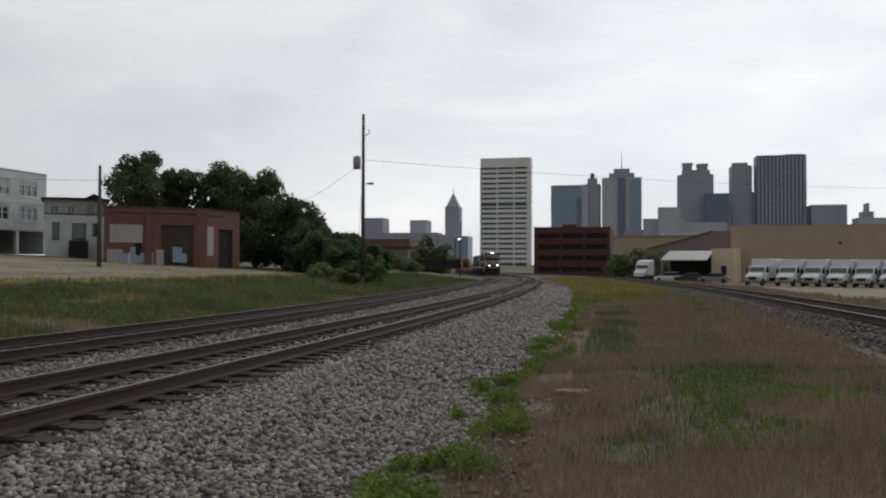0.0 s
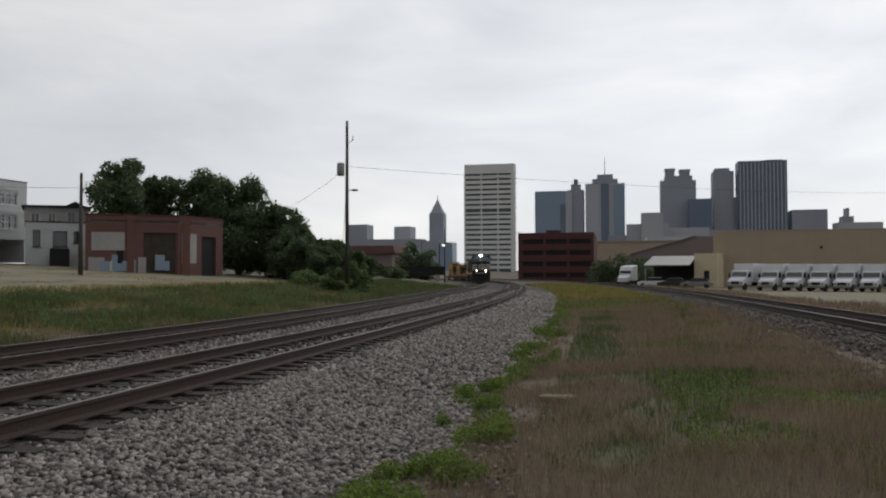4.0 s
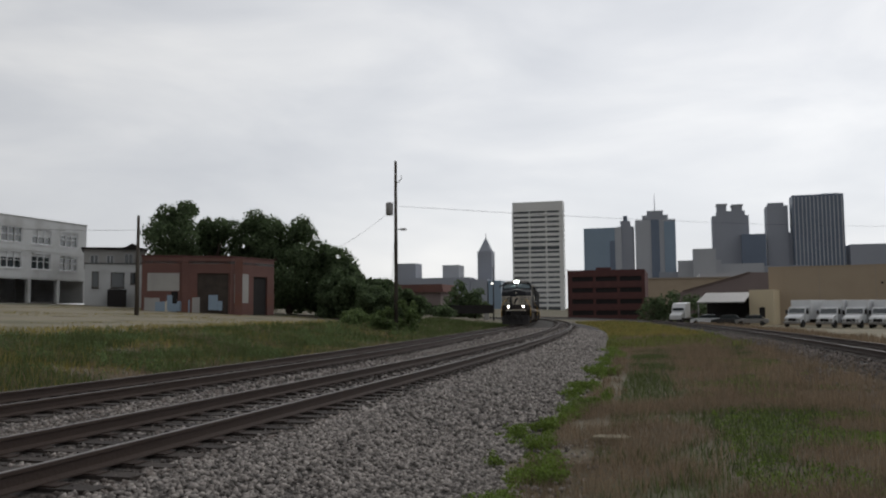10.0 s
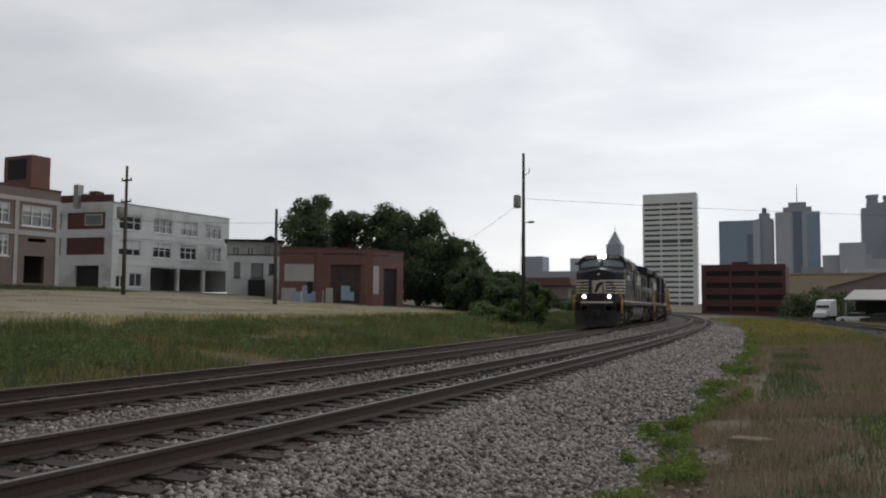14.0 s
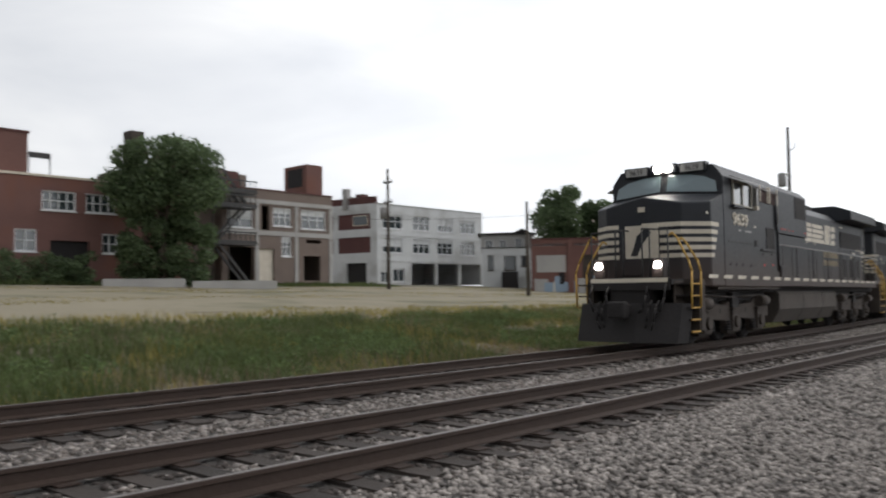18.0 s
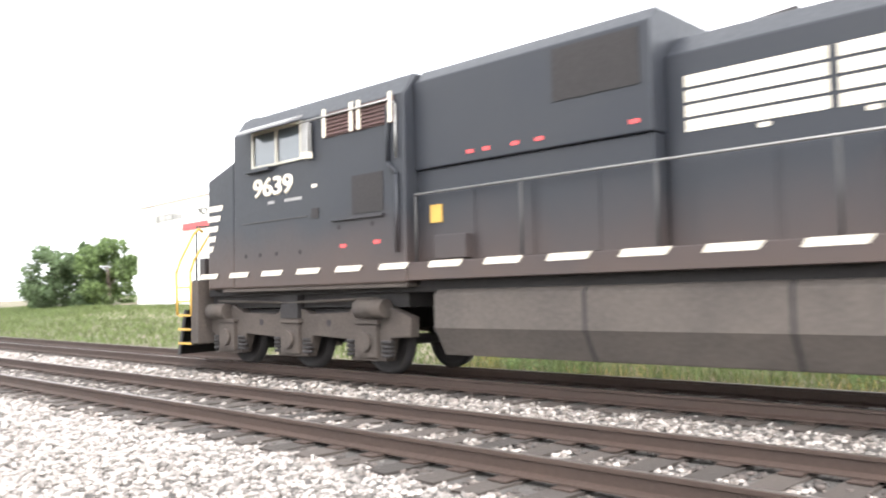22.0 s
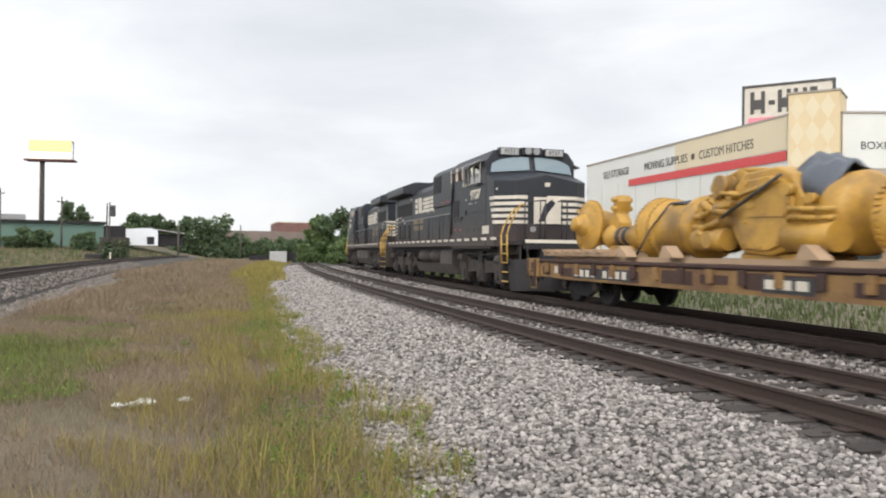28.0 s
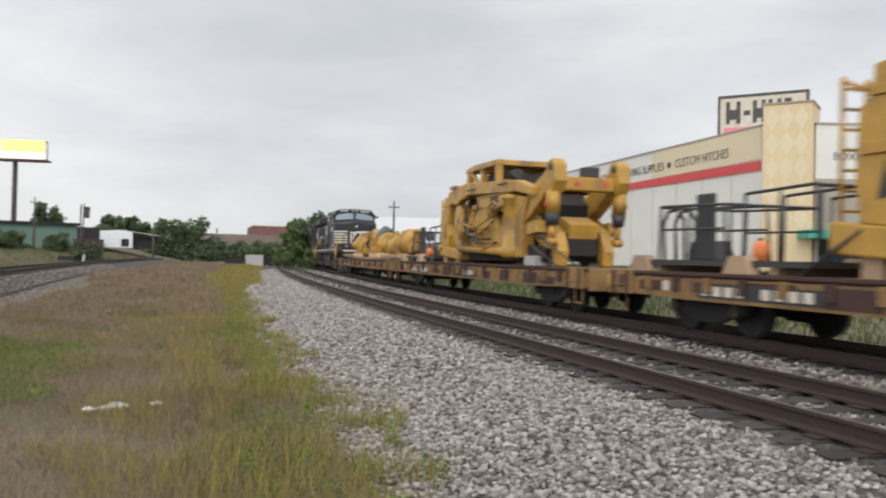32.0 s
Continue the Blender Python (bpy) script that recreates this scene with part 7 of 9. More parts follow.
    part("strap", Geo().pipe([(1.0, -0.1, 0.12), (0.83, 0.35, 0.92), (0.5, 0.7, 1.6), (0.0, 1.0, 1.74)], 0.025), BLACK_IRON, e)
    lay(e, 0.76, 0.55)
    e = load("cone_gear", B, 15.25, "big yellow cone drive with a toothed rim", "machine part", group="machine parts", z=DECK + 0.27)
    part("cone", Geo().lathe([(0.05, 0.0), (0.2, 0.02), (0.22, 0.14), (0.3, 0.2), (0.42, 0.22), (0.86, 0.68), (0.95, 0.70), (0.95, 0.86), (0.86, 0.9), (0.78, 1.3), (0.6, 1.7), (0.5, 1.72), (0.1, 1.72)], 36, Matrix.Translation((0, 0, 1.0)) @ Matrix.Rotation(radians(-8), 4, "X")), CAT_YELLOW, e)
    part("gear_rim", teeth(Geo(), 0.95, 0.72, 0.84, 48, 0.06, 0), CAT_YELLOW, e, m=Matrix.Translation((0, 0, 1.0)) @ Matrix.Rotation(radians(-8), 4, "X"))
    lay(e, 0.68, 1.12)
    e = load("bracket_arm", B, 17.35, "yellow bracket arm with bolt holes and a round boss", "machine part", group="machine parts", z=DECK + 0.2)
    part("arm", Geo().prism([(0.0, 0.4), (0.4, 0.2), (0.85, 0.4), (0.85, 0.9), (1.25, 1.85), (1.15, 2.0), (0.95, 1.95), (0.3, 1.0), (0.0, 0.8)], -0.35, 0.35, "x"), CAT_YELLOW, e, bevel=0.04)
    part("boss", Geo().tube((-0.5, 0.45, 0.6), (0.5, 0.45, 0.6), 0.36, n=20), CAT_YELLOW, e)
    # Dark plugs give the shade of the bolt holes by colour.
    for zz in (1.45, 1.75):
        part("bolt_hole", Geo().tube((-0.36, 0.75 + (zz - 1.2) * 0.55, zz), (0.36, 0.75 + (zz - 1.2) * 0.55, zz), 0.07, n=10), BLACK_IRON, e)
    lay(e, 0.66, 0.85)


def rail_frames(B, flip):
    """Black deck gear of the machine, laid on the front of a car: railings, panels and orange cans."""
    e = load("railing_bundle", B, 0.05 if flip else 0.5, "black steel railings and platforms stacked on timber", "railing")
    part("base_frame", Geo().box(-1.2, 1.2, 0.0, 4.6, 0.12, 0.22), BLACK_IRON, e)
    part("bearer", Geo().box(-1.1, 1.1, 0.3, 0.5, 0.0, 0.118), NEW_WOOD, e)
    part("bearer", Geo().box(-1.1, 1.1, 3.6, 3.8, 0.0, 0.118), NEW_WOOD, e)
    for x in (-1.0, 0.1, 1.0):
        part("railing", Geo().pipe([(x, 0.3, 0.22), (x, 0.35, 1.25), (x, 2.3, 1.2), (x, 2.4, 0.22)], 0.03).pipe([(x, 0.35, 0.8), (x, 2.35, 0.78)], 0.025).tube((x, 1.3, 0.22), (x, 1.3, 1.22), 0.025), BLACK_IRON, e)
        part("railing", Geo().pipe([(x * 0.9, 2.7, 0.22), (x * 0.9, 2.75, 1.35), (x * 0.9, 4.4, 1.4), (x * 0.9, 4.45, 0.22)], 0.03).tube((x * 0.9, 3.6, 0.22), (x * 0.9, 3.6, 1.38), 0.025), BLACK_IRON, e)
    part("panel", Geo().box(0.7, 0.8, 0.75 if not flip else 1.2, 1.25 if not flip else 1.7, 0.222, 1.45), BLACK_IRON, e, "upright black panel", bevel=0.03)
    for x in (0.35, 0.62):
        part("guard_loop", Geo().pipe([(x, -0.1, 0.22), (x, -0.15, 0.95), (x, 0.0, 1.18), (x, 0.35, 1.22), (x, 0.55, 1.0), (x, 0.6, 0.22)], 0.035, 8), BLACK_IRON, e, "bent black guard rail")
    part("hinged_step", Geo().prism([(0.1, 0.222), (0.7, 0.222), (0.5, 0.62), (0.2, 0.6)], -0.5, 0.2, "x"), BLACK_IRON, e, bevel=0.02)
    part("cross_bar", Geo().tube((-1.0, 0.35, 1.24), (1.0, 0.35, 1.24), 0.03).tube((-1.0, 2.3, 1.2), (1.0, 2.3, 1.2), 0.03).tube((-0.9, 4.4, 1.38), (0.9, 4.4, 1.38), 0.03), BLACK_IRON, e)
    for k, (x, y) in enumerate(((0.9, 2.6),)):
        c = load("orange_can", B, 0.6 + y, "orange steel can on the flat car deck", "can", x=x, z=DECK + 0.222, group="orange cans")
        part("body", Geo().lathe([(0.02, 0.0), (0.13, 0.01), (0.135, 0.24), (0.1, 0.31), (0.04, 0.33)], 16, axis="z"), ORANGE, c)
        part("cap", Geo().tube((0, 0, 0.33), (0, 0, 0.38), 0.035, n=10), BLACK_IRON, c)
    for v in (3.0, 4.4):
        for sx in (-1, 1):
            w = load("chock", B, v - 2.9 if v < 4 else v - 1.3, "sawn timber chock nailed to the deck", "chock", x=sx * 1.2, group="timber chocks")
            part("block", Geo().prism([(-0.35, 0), (0.35, 0), (0.2, 0.3), (-0.15, 0.3)], -0.12, 0.12, "x"), NEW_WOOD, w)


def pipe_layer(B, v, label, tall):
    """The big yellow machine: plated body with an open frame on top, ladder end, hydraulic columns and lifting arms."""
    e = load("mining_machine", B, v, label, "machine", group="big yellow machines")
    Y = CAT_YELLOW
    part("end_sole", Geo().prism([(0.0, 0.30), (2.7, 0.12), (2.7, 0.42), (1.2, 0.62), (0.0, 0.72)], -1.3, 1.3, "x"), Y, e, "sloping yellow end plate", bevel=0.04)
    # Shade below the body is put into this part's dark colour.
    part("belly", Geo().prism([(2.3, 0.14), (9.2, 0.14), (9.4, 0.5), (8.6, 0.62), (2.7, 0.6)], -0.95, 0.95, "x"), GRIME_AND_SHADE, e, "dark underbody")
    for sx in (-1, 1):
        sd = lambda a, b: (min(sx * a, sx * b), max(sx * a, sx * b))
        part("end_frame", Geo().prism([(0.55, 0.66), (1.25, 0.58), (1.35, 1.1), (1.2, 1.5), (1.35, 2.2), (1.7, 2.3), (2.3, 2.2), (2.6, 2.35), (3.2, 2.42), (3.1, 2.92), (2.0, 2.95), (1.9, 2.82), (1.3, 2.8), (1.2, 2.62), (0.75, 2.6), (0.7, 2.2), (0.5, 2.1), (0.45, 1.2)], *sd(1.0, 1.3), "x"), Y, e, "yellow end frame", bevel=0.04)
        # Slots, recess and hole are raised dark patches, their shade in the colour.
        part("slot", Geo().prism([(0.85, 0.95), (1.1, 1.0), (0.98, 1.45)], *sd(1.302, 1.31), "x"), BLACK_IRON, e)
        part("guide_post", Geo().prism([(1.9, 0.6), (2.55, 0.6), (2.7, 1.5), (2.6, 2.1), (2.2, 2.3), (2.0, 1.6)], *sd(0.8, 1.24), "x"), Y, e, bevel=0.04)
        part("post_slot", Geo().box(*sd(1.242, 1.25), 2.25, 2.4, 1.15, 1.7), BLACK_IRON, e)
        part("swing_plate", Geo().prism([(3.4, 0.62), (6.6, 0.5), (6.9, 0.9), (6.2, 1.45), (5.6, 1.85), (4.4, 2.2), (3.7, 1.6)], *sd(0.9, 1.16), "x"), Y, e, "rounded yellow side plate", bevel=0.05)
        part("upper_plate", Geo().prism([(4.3, 2.0), (6.9, 1.7), (7.2, 2.4), (4.2, 2.4)], *sd(0.85, 1.2), "x"), Y, e, bevel=0.03)
        part("plate_recess", Geo().prism([(5.5, 2.02), (6.3, 1.95), (6.2, 2.3), (5.6, 2.32)], *sd(1.202, 1.21), "x"), BLACK_IRON, e)
        part("body_sill", Geo().prism([(1.5, 2.42), (3.0, 2.52), (7.9, 2.30), (9.0, 2.1), (9.0, 2.35), (7.9, 2.66), (3.2, 2.98), (1.6, 2.86)], *sd(0.98, 1.27), "x"), Y, e, "long yellow body sill", bevel=0.03)
        part("lower_bar", Geo().tube((sx * 1.18, 2.4, 0.55), (sx * 1.18, 6.7, 0.42), 0.13, n=14), Y, e)
        part("column", Geo().lathe([(0.1, 0.0), (0.30, 0.01), (0.44, 0.1), (0.44, 0.34), (0.36, 0.4), (0.36, 1.86), (0.42, 1.9), (0.42, 2.02), (0.2, 2.06)], 24, Matrix.Translation((sx * 1.0, 7.2, 0.2)), axis="z"), Y, e, "upright yellow hydraulic column")
        part("column_back", Geo().prism([(7.5, 0.25), (8.05, 0.25), (8.1, 1.3), (8.5, 2.1), (7.5, 2.2)], *sd(0.7, 1.15), "x"), Y, e, bevel=0.03)
        arm = [(7.7, 1.15), (8.3, 1.4), (9.0, 1.8), (9.5, 2.15), (9.95, 2.1), (10.15, 2.45), (10.1, 2.95), (9.9, 3.1), (9.65, 3.08), (9.5, 2.8), (8.8, 2.5), (8.1, 2.1), (7.7, 1.95)]
        part("lift_arm", Geo().prism(arm, *sd(0.72, 1.08), "x"), Y, e, "sloping yellow lift arm", bevel=0.05)
        part("arm_pin", Geo().tube((sx * 0.68, 9.88, 2.86), (sx * 1.12, 9.88, 2.86), 0.1, n=16), BLACK_IRON, e)
        part("arm_eye", Geo().tube((sx * 0.7, 9.88, 2.45), (sx * 1.1, 9.88, 2.45), 0.15, n=18), Y, e)
        part("hanging_cylinder", Geo().tube((sx * 0.95, 9.8, 2.2), (sx * 0.95, 9.74, 1.55), 0.19, n=20), Y, e, "hanging hydraulic cylinder")
        part("red_plate", xbox(Geo(), sx, 1.132, 1.15, 9.68, 9.86, 1.75, 1.85), SIGN_RED, e)
        part("cylinder_boot", Geo().tube((sx * 0.95, 9.74, 1.548), (sx * 0.95, 9.72, 1.2), 0.2, 0.14, 20), BLACK_IRON, e, "black rubber boot")
        part("cylinder_foot", Geo().tube((sx * 0.95, 9.72, 1.198), (sx * 0.95, 9.68, 0.8), 0.09, n=14).tube((sx * 0.83, 9.68, 0.72), (sx * 1.07, 9.68, 0.72), 0.12, n=16), Y, e)
        part("rear_bracket", Geo().prism([(8.5, 0.0), (8.9, 0.0), (9.0, 0.3), (9.4, 0.3), (9.5, 0.0), (9.8, 0.0), (9.85, 0.45), (9.6, 1.0), (9.1, 1.25), (8.5, 0.8)], *sd(0.5, 0.8), "x"), Y, e, bevel=0.04)
        part("bracket_hole", Geo().tube((sx * 0.79, 9.3, 0.75), (sx * 0.83, 9.3, 0.75), 0.13, n=14), BLACK_IRON, e)
        part("bracket_lug", Geo().prism([(8.5, 0.9), (9.3, 1.0), (9.2, 1.35), (8.6, 1.3)], *sd(0.92, 1.2), "x"), Y, e, bevel=0.02)
        part("skid_block", Geo().box(*sd(0.5, 1.15), 8.3, 9.0, 0.002, 0.3), CONCRETE, e, "grey packing block", bevel=0.02)
        r = random.Random(11 + sx)
        for k in range(10):
            y0 = r.uniform(1.7, 3.6)
            p0, p3 = Vector((sx * 1.1, y0, r.uniform(1.6, 2.2))), Vector((sx * 1.22, r.uniform(3.8, 6.6), r.uniform(0.7, 1.9)))
            sag = Vector((sx * 0.22, 0.1, -r.uniform(0.4, 0.8)))
            pts = [p0 + (p3 - p0) * u + sag * math.sin(math.pi * u) for u in (0, 0.15, 0.3, 0.45, 0.6, 0.75, 0.9, 1.0)]
            part("hose", Geo().pipe(pts, 0.032, 6), Y if k % 2 else BLACK_IRON, e)
        for k in range(3):
            y0 = 6.0 + k * 0.2
            part("hose", Geo().pipe([(sx * 1.2, y0 - 0.6, 1.6), (sx * 1.3, y0 - 0.4, 1.95 - 0.1 * k), (sx * 1.3, y0 + 0.1, 2.1 - 0.1 * k), (sx * 1.2, y0 + 0.4, 1.95)], 0.04, 8), Y, e)
        for k in range(12):
            y0, z0 = r.uniform(1.8, 6.2), r.uniform(0.7, 2.0)
            part("valve_block", xbox(Geo(), sx, 0.9, 1.2 + r.uniform(0, 0.1), y0, y0 + r.uniform(0.12, 0.4), z0, z0 + r.uniform(0.12, 0.35)), Y, e, bevel=0.015)
        for k in range(5):
            p0, p3 = Vector((sx * 0.85, 8.2 + 0.12 * k, 1.9 - 0.1 * k)), Vector((sx * 0.9, 9.2 + 0.15 * k, 0.7 + 0.12 * k))
            pts = [p0 + (p3 - p0) * u + Vector((sx * 0.12, -0.05, -0.35)) * math.sin(math.pi * u) for u in (0, 0.25, 0.5, 0.75, 1.0)]
            part("hose", Geo().pipe(pts, 0.035, 6), BLACK_IRON if k % 2 else Y, e)
        for y0, z0, w, hh in ((0.62, 1.5, 0.5, 0.16), (0.72, 2.2, 0.35, 0.12), (1.5, 2.86, 0.7, 0.12), (3.4, 2.66, 0.9, 0.1), (6.4, 2.62, 0.8, 0.12)):
            part("bracket_plate", xbox(Geo(), sx, 1.2, 1.34, y0, y0 + w, z0, z0 + hh), Y, e, bevel=0.015)
        for k in range(8):
            part("bolt_head", Geo().tube((sx * 1.2, 4.5 + 0.32 * k, 2.32), (sx * 1.235, 4.5 + 0.32 * k, 2.32), 0.035, n=6), Y, e)
        # Solid dark block; the gap's shade is its colour.
        part("inner_void", Geo().prism([(2.75, 1.0), (4.0, 1.3), (4.1, 2.3), (2.8, 2.35)], *sd(0.5, 0.86), "x"), GRIME_AND_SHADE, e, "dark block painted as the shaded gap behind the hoses")
        # open frame on the body
        part("frame_post", Geo().prism([(2.8, 2.85), (3.08, 2.85), (3.12, 3.38), (2.86, 3.38)], *sd(0.95, 1.12), "x"), Y, e)
        for y in (4.3, 5.7):
            part("frame_post", xbox(Geo(), sx, 0.95, 1.12, y, y + 0.22, 2.6, 3.38), Y, e)
        part("frame_brace", Geo().prism([(3.1, 3.38), (3.75, 2.9), (4.0, 2.86), (3.35, 3.38)], *sd(1.0, 1.1), "x"), Y, e)
        part("frame_rail", Geo().prism([(2.75, 3.38), (5.95, 3.38), (5.95, 3.56), (3.5, 3.6), (2.75, 3.5)], *sd(0.93, 1.14), "x"), Y, e, bevel=0.02)
    # Fills the frame with a dark block that carries the inside's shade.
    part("body_block", Geo().prism([(1.6, 0.62), (8.2, 0.62), (8.4, 1.9), (7.8, 2.3), (1.9, 2.45), (1.6, 1.6)], -0.78, 0.78, "x"), GRIME_AND_SHADE, e, "dark filler for the shaded inside of the frame")
    part("deck_plate", Geo().box(-0.97, 0.97, 2.2, 7.9, 2.44, 2.56), Y, e)
    part("engine_cover", Geo().box(-0.85, 0.85, 3.3, 6.6, 2.562, 2.72), Y, e, bevel=0.04)
    part("roof_beam", Geo().box(-0.93, 0.93, 2.8, 3.05, 3.38, 3.56), Y, e)
    part("roof_beam", Geo().box(-0.93, 0.93, 5.7, 5.92, 3.38, 3.55), Y, e)
    part("roof_sheet", Geo().box(-0.92, 0.92, 3.1, 5.68, 3.5, 3.54), Y, e)
    part("radiator_core", Geo().box(-0.8, 0.8, 3.3, 5.5, 2.722, 3.2), BLACK_IRON, e)
    part("muffler", Geo().tube((0.6, 5.55, 3.05), (0.6, 6.3, 3.05), 0.16, n=18).box(0.5, 0.7, 5.8, 6.0, 2.72, 2.95), BLACK_IRON, e, "black muffler")
    part("cross_beam", Geo().box(-0.71, 0.71, 9.55, 9.95, 2.2, 2.6), Y, e, "crossbeam between the lift arms", bevel=0.04)
    for x in (-0.5, 0.3):
        part("marker_lamp", Geo().box(x, x + 0.12, 9.952, 9.98, 2.35, 2.47), SIGN_RED, e, "small red marker lamp")
    part("lamp_box", Geo().box(-0.3, 0.15, 9.6, 9.9, 2.602, 2.9), BLACK_IRON, e, "black lamp box", bevel=0.02)
    part("lower_cross_beam", Geo().box(-0.44, 0.44, 8.9, 9.6, 0.3, 1.0), GRIME_AND_SHADE, e, bevel=0.04)
    part("tail_plate", Geo().prism([(8.8, 1.0), (9.6, 0.8), (9.7, 1.25), (9.0, 1.5)], -0.42, 0.42, "x"), Y, e, bevel=0.03)
    ld = part("ladder", Geo().tube((1.2, 0.12, 0.7), (1.2, 0.12, 2.55), 0.035).tube((0.78, 0.12, 0.7), (0.78, 0.12, 2.55), 0.035), Y, e, "yellow access ladder")
    for k in range(7):
        part("rung", Geo().tube((0.78, 0.12, 0.85 + k * 0.26), (1.2, 0.12, 0.85 + k * 0.26), 0.022), Y, ld)
    part("ladder_brace", Geo().tube((1.2, 0.12, 2.5), (1.2, 0.6, 2.3), 0.03).tube((0.78, 0.12, 2.5), (0.78, 0.6, 2.3), 0.03), Y, e)
    for a, b in (((1.3, 9.6, 0.9), (1.38, 12.3, 0.0)), ((1.3, 9.2, 0.6), (1.38, 11.2, 0.0)), ((1.3, 0.6, 0.6), (1.38, -0.5, 0.0))):
        part("tie_chain", Geo().tube(a, b, 0.022), BLACK_IRON, e)
    for y in (0.5, 2.0):
        part("packing_timber", Geo().box(-1.2, 1.2, y, y + 0.35, 0.0, 0.30 - 0.08 * y), NEW_WOOD, e)
    for o in e.children_recursive:
        o.data.transform(Matrix.Diagonal((1, 1, tall, 1)))


drum_loads()
rail_frames(65.4, False)
pipe_layer(65.4, 5.85, "large yellow crawler machine with lifting arms, chained to a flat car", 0.9)
rail_frames(86.2, True)
pipe_layer(86.2, 5.1, "large yellow crawler machine with ladder, chained to a flat car", 1.1)
near_track = track("track_near", lambda s: NEAR, 0.0, "near main track with rusty rails and dark ties in ballast", (-38, 42))
far_track = track("track_far", lambda s: float(far_off(s)), 0.0, "far main track with rusty rails and dark ties in ballast", (-30, 45))
side_track = track("track_side", side_off, 0.11, "side track with rusty rails beyond the weedy strip", (-60, -20))
brick_house()
frame_house()
white_loft()
red_shop()
white_sheds()
long_white_wall()
storage_building()
white_tower()
skyline()
brick_block()
tan_warehouse()

# ---- stones, grass, trees ----


def cloud(name, V, F, material, parent=None, smooth=False):
    """Many alike small pieces as one mesh: V is (pieces, corners, 3), F the faces of one piece."""
    N, k, _ = V.shape
    faces = (F[None, :, :] + (np.arange(N) * k)[:, None, None]).reshape(-1, F.shape[1])
    me = bpy.data.meshes.new(name)
    me.vertices.add(N * k)
    me.vertices.foreach_set("co", V.astype(np.float32).ravel())
    me.loops.add(faces.size)
    me.loops.foreach_set("vertex_index", faces.astype(np.int32).ravel())
    me.polygons.add(len(faces))
    me.polygons.foreach_set("loop_start", (np.arange(len(faces)) * F.shape[1]).astype(np.int32))
    me.update(calc_edges=True)
    me.materials.append(material)
    ob = new(name, me)
    if parent is not None:
        ob.parent = parent
    return ob


OCTA = np.array([(1, 0, 0), (-1, 0, 0), (0, 1, 0), (0, -1, 0), (0, 0, 1), (0, 0, -1)], float)
OCTA_F = np.array([(0, 2, 4), (2, 1, 4), (1, 3, 4), (3, 0, 4), (2, 0, 5), (1, 2, 5), (3, 1, 5), (0, 3, 5)])
rng = np.random.default_rng(5)


def turns(n):
    q = rng.normal(size=(n, 4))
    q /= np.linalg.norm(q, axis=1, keepdims=True)
    w, x, y, z = q.T
    return np.stack([np.stack([1 - 2 * (y * y + z * z), 2 * (x * y - z * w), 2 * (x * z + y * w)], 1), np.stack([2 * (x * y + z * w), 1 - 2 * (x * x + z * z), 2 * (y * z - x * w)], 1),
                     np.stack([2 * (x * z - y * w), 2 * (y * z + x * w), 1 - 2 * (x * x + y * y)], 1)], 1)


def curve_xy(off, s):
    a = s / RADIUS
    return -RADIUS + (RADIUS + off) * np.cos(a), (RADIUS + off) * np.sin(a)


def pebbles(x, y, z, size):
    n = len(x)
    V = OCTA[None] * rng.uniform(0.6, 1.35, (n, 6, 1))
    V = np.einsum("nij,nkj->nki", turns(n), V) * size[:, None, None]
    V[:, :, 2] *= 0.75
    return V + np.stack([x, y, z], 1)[:, None, :]


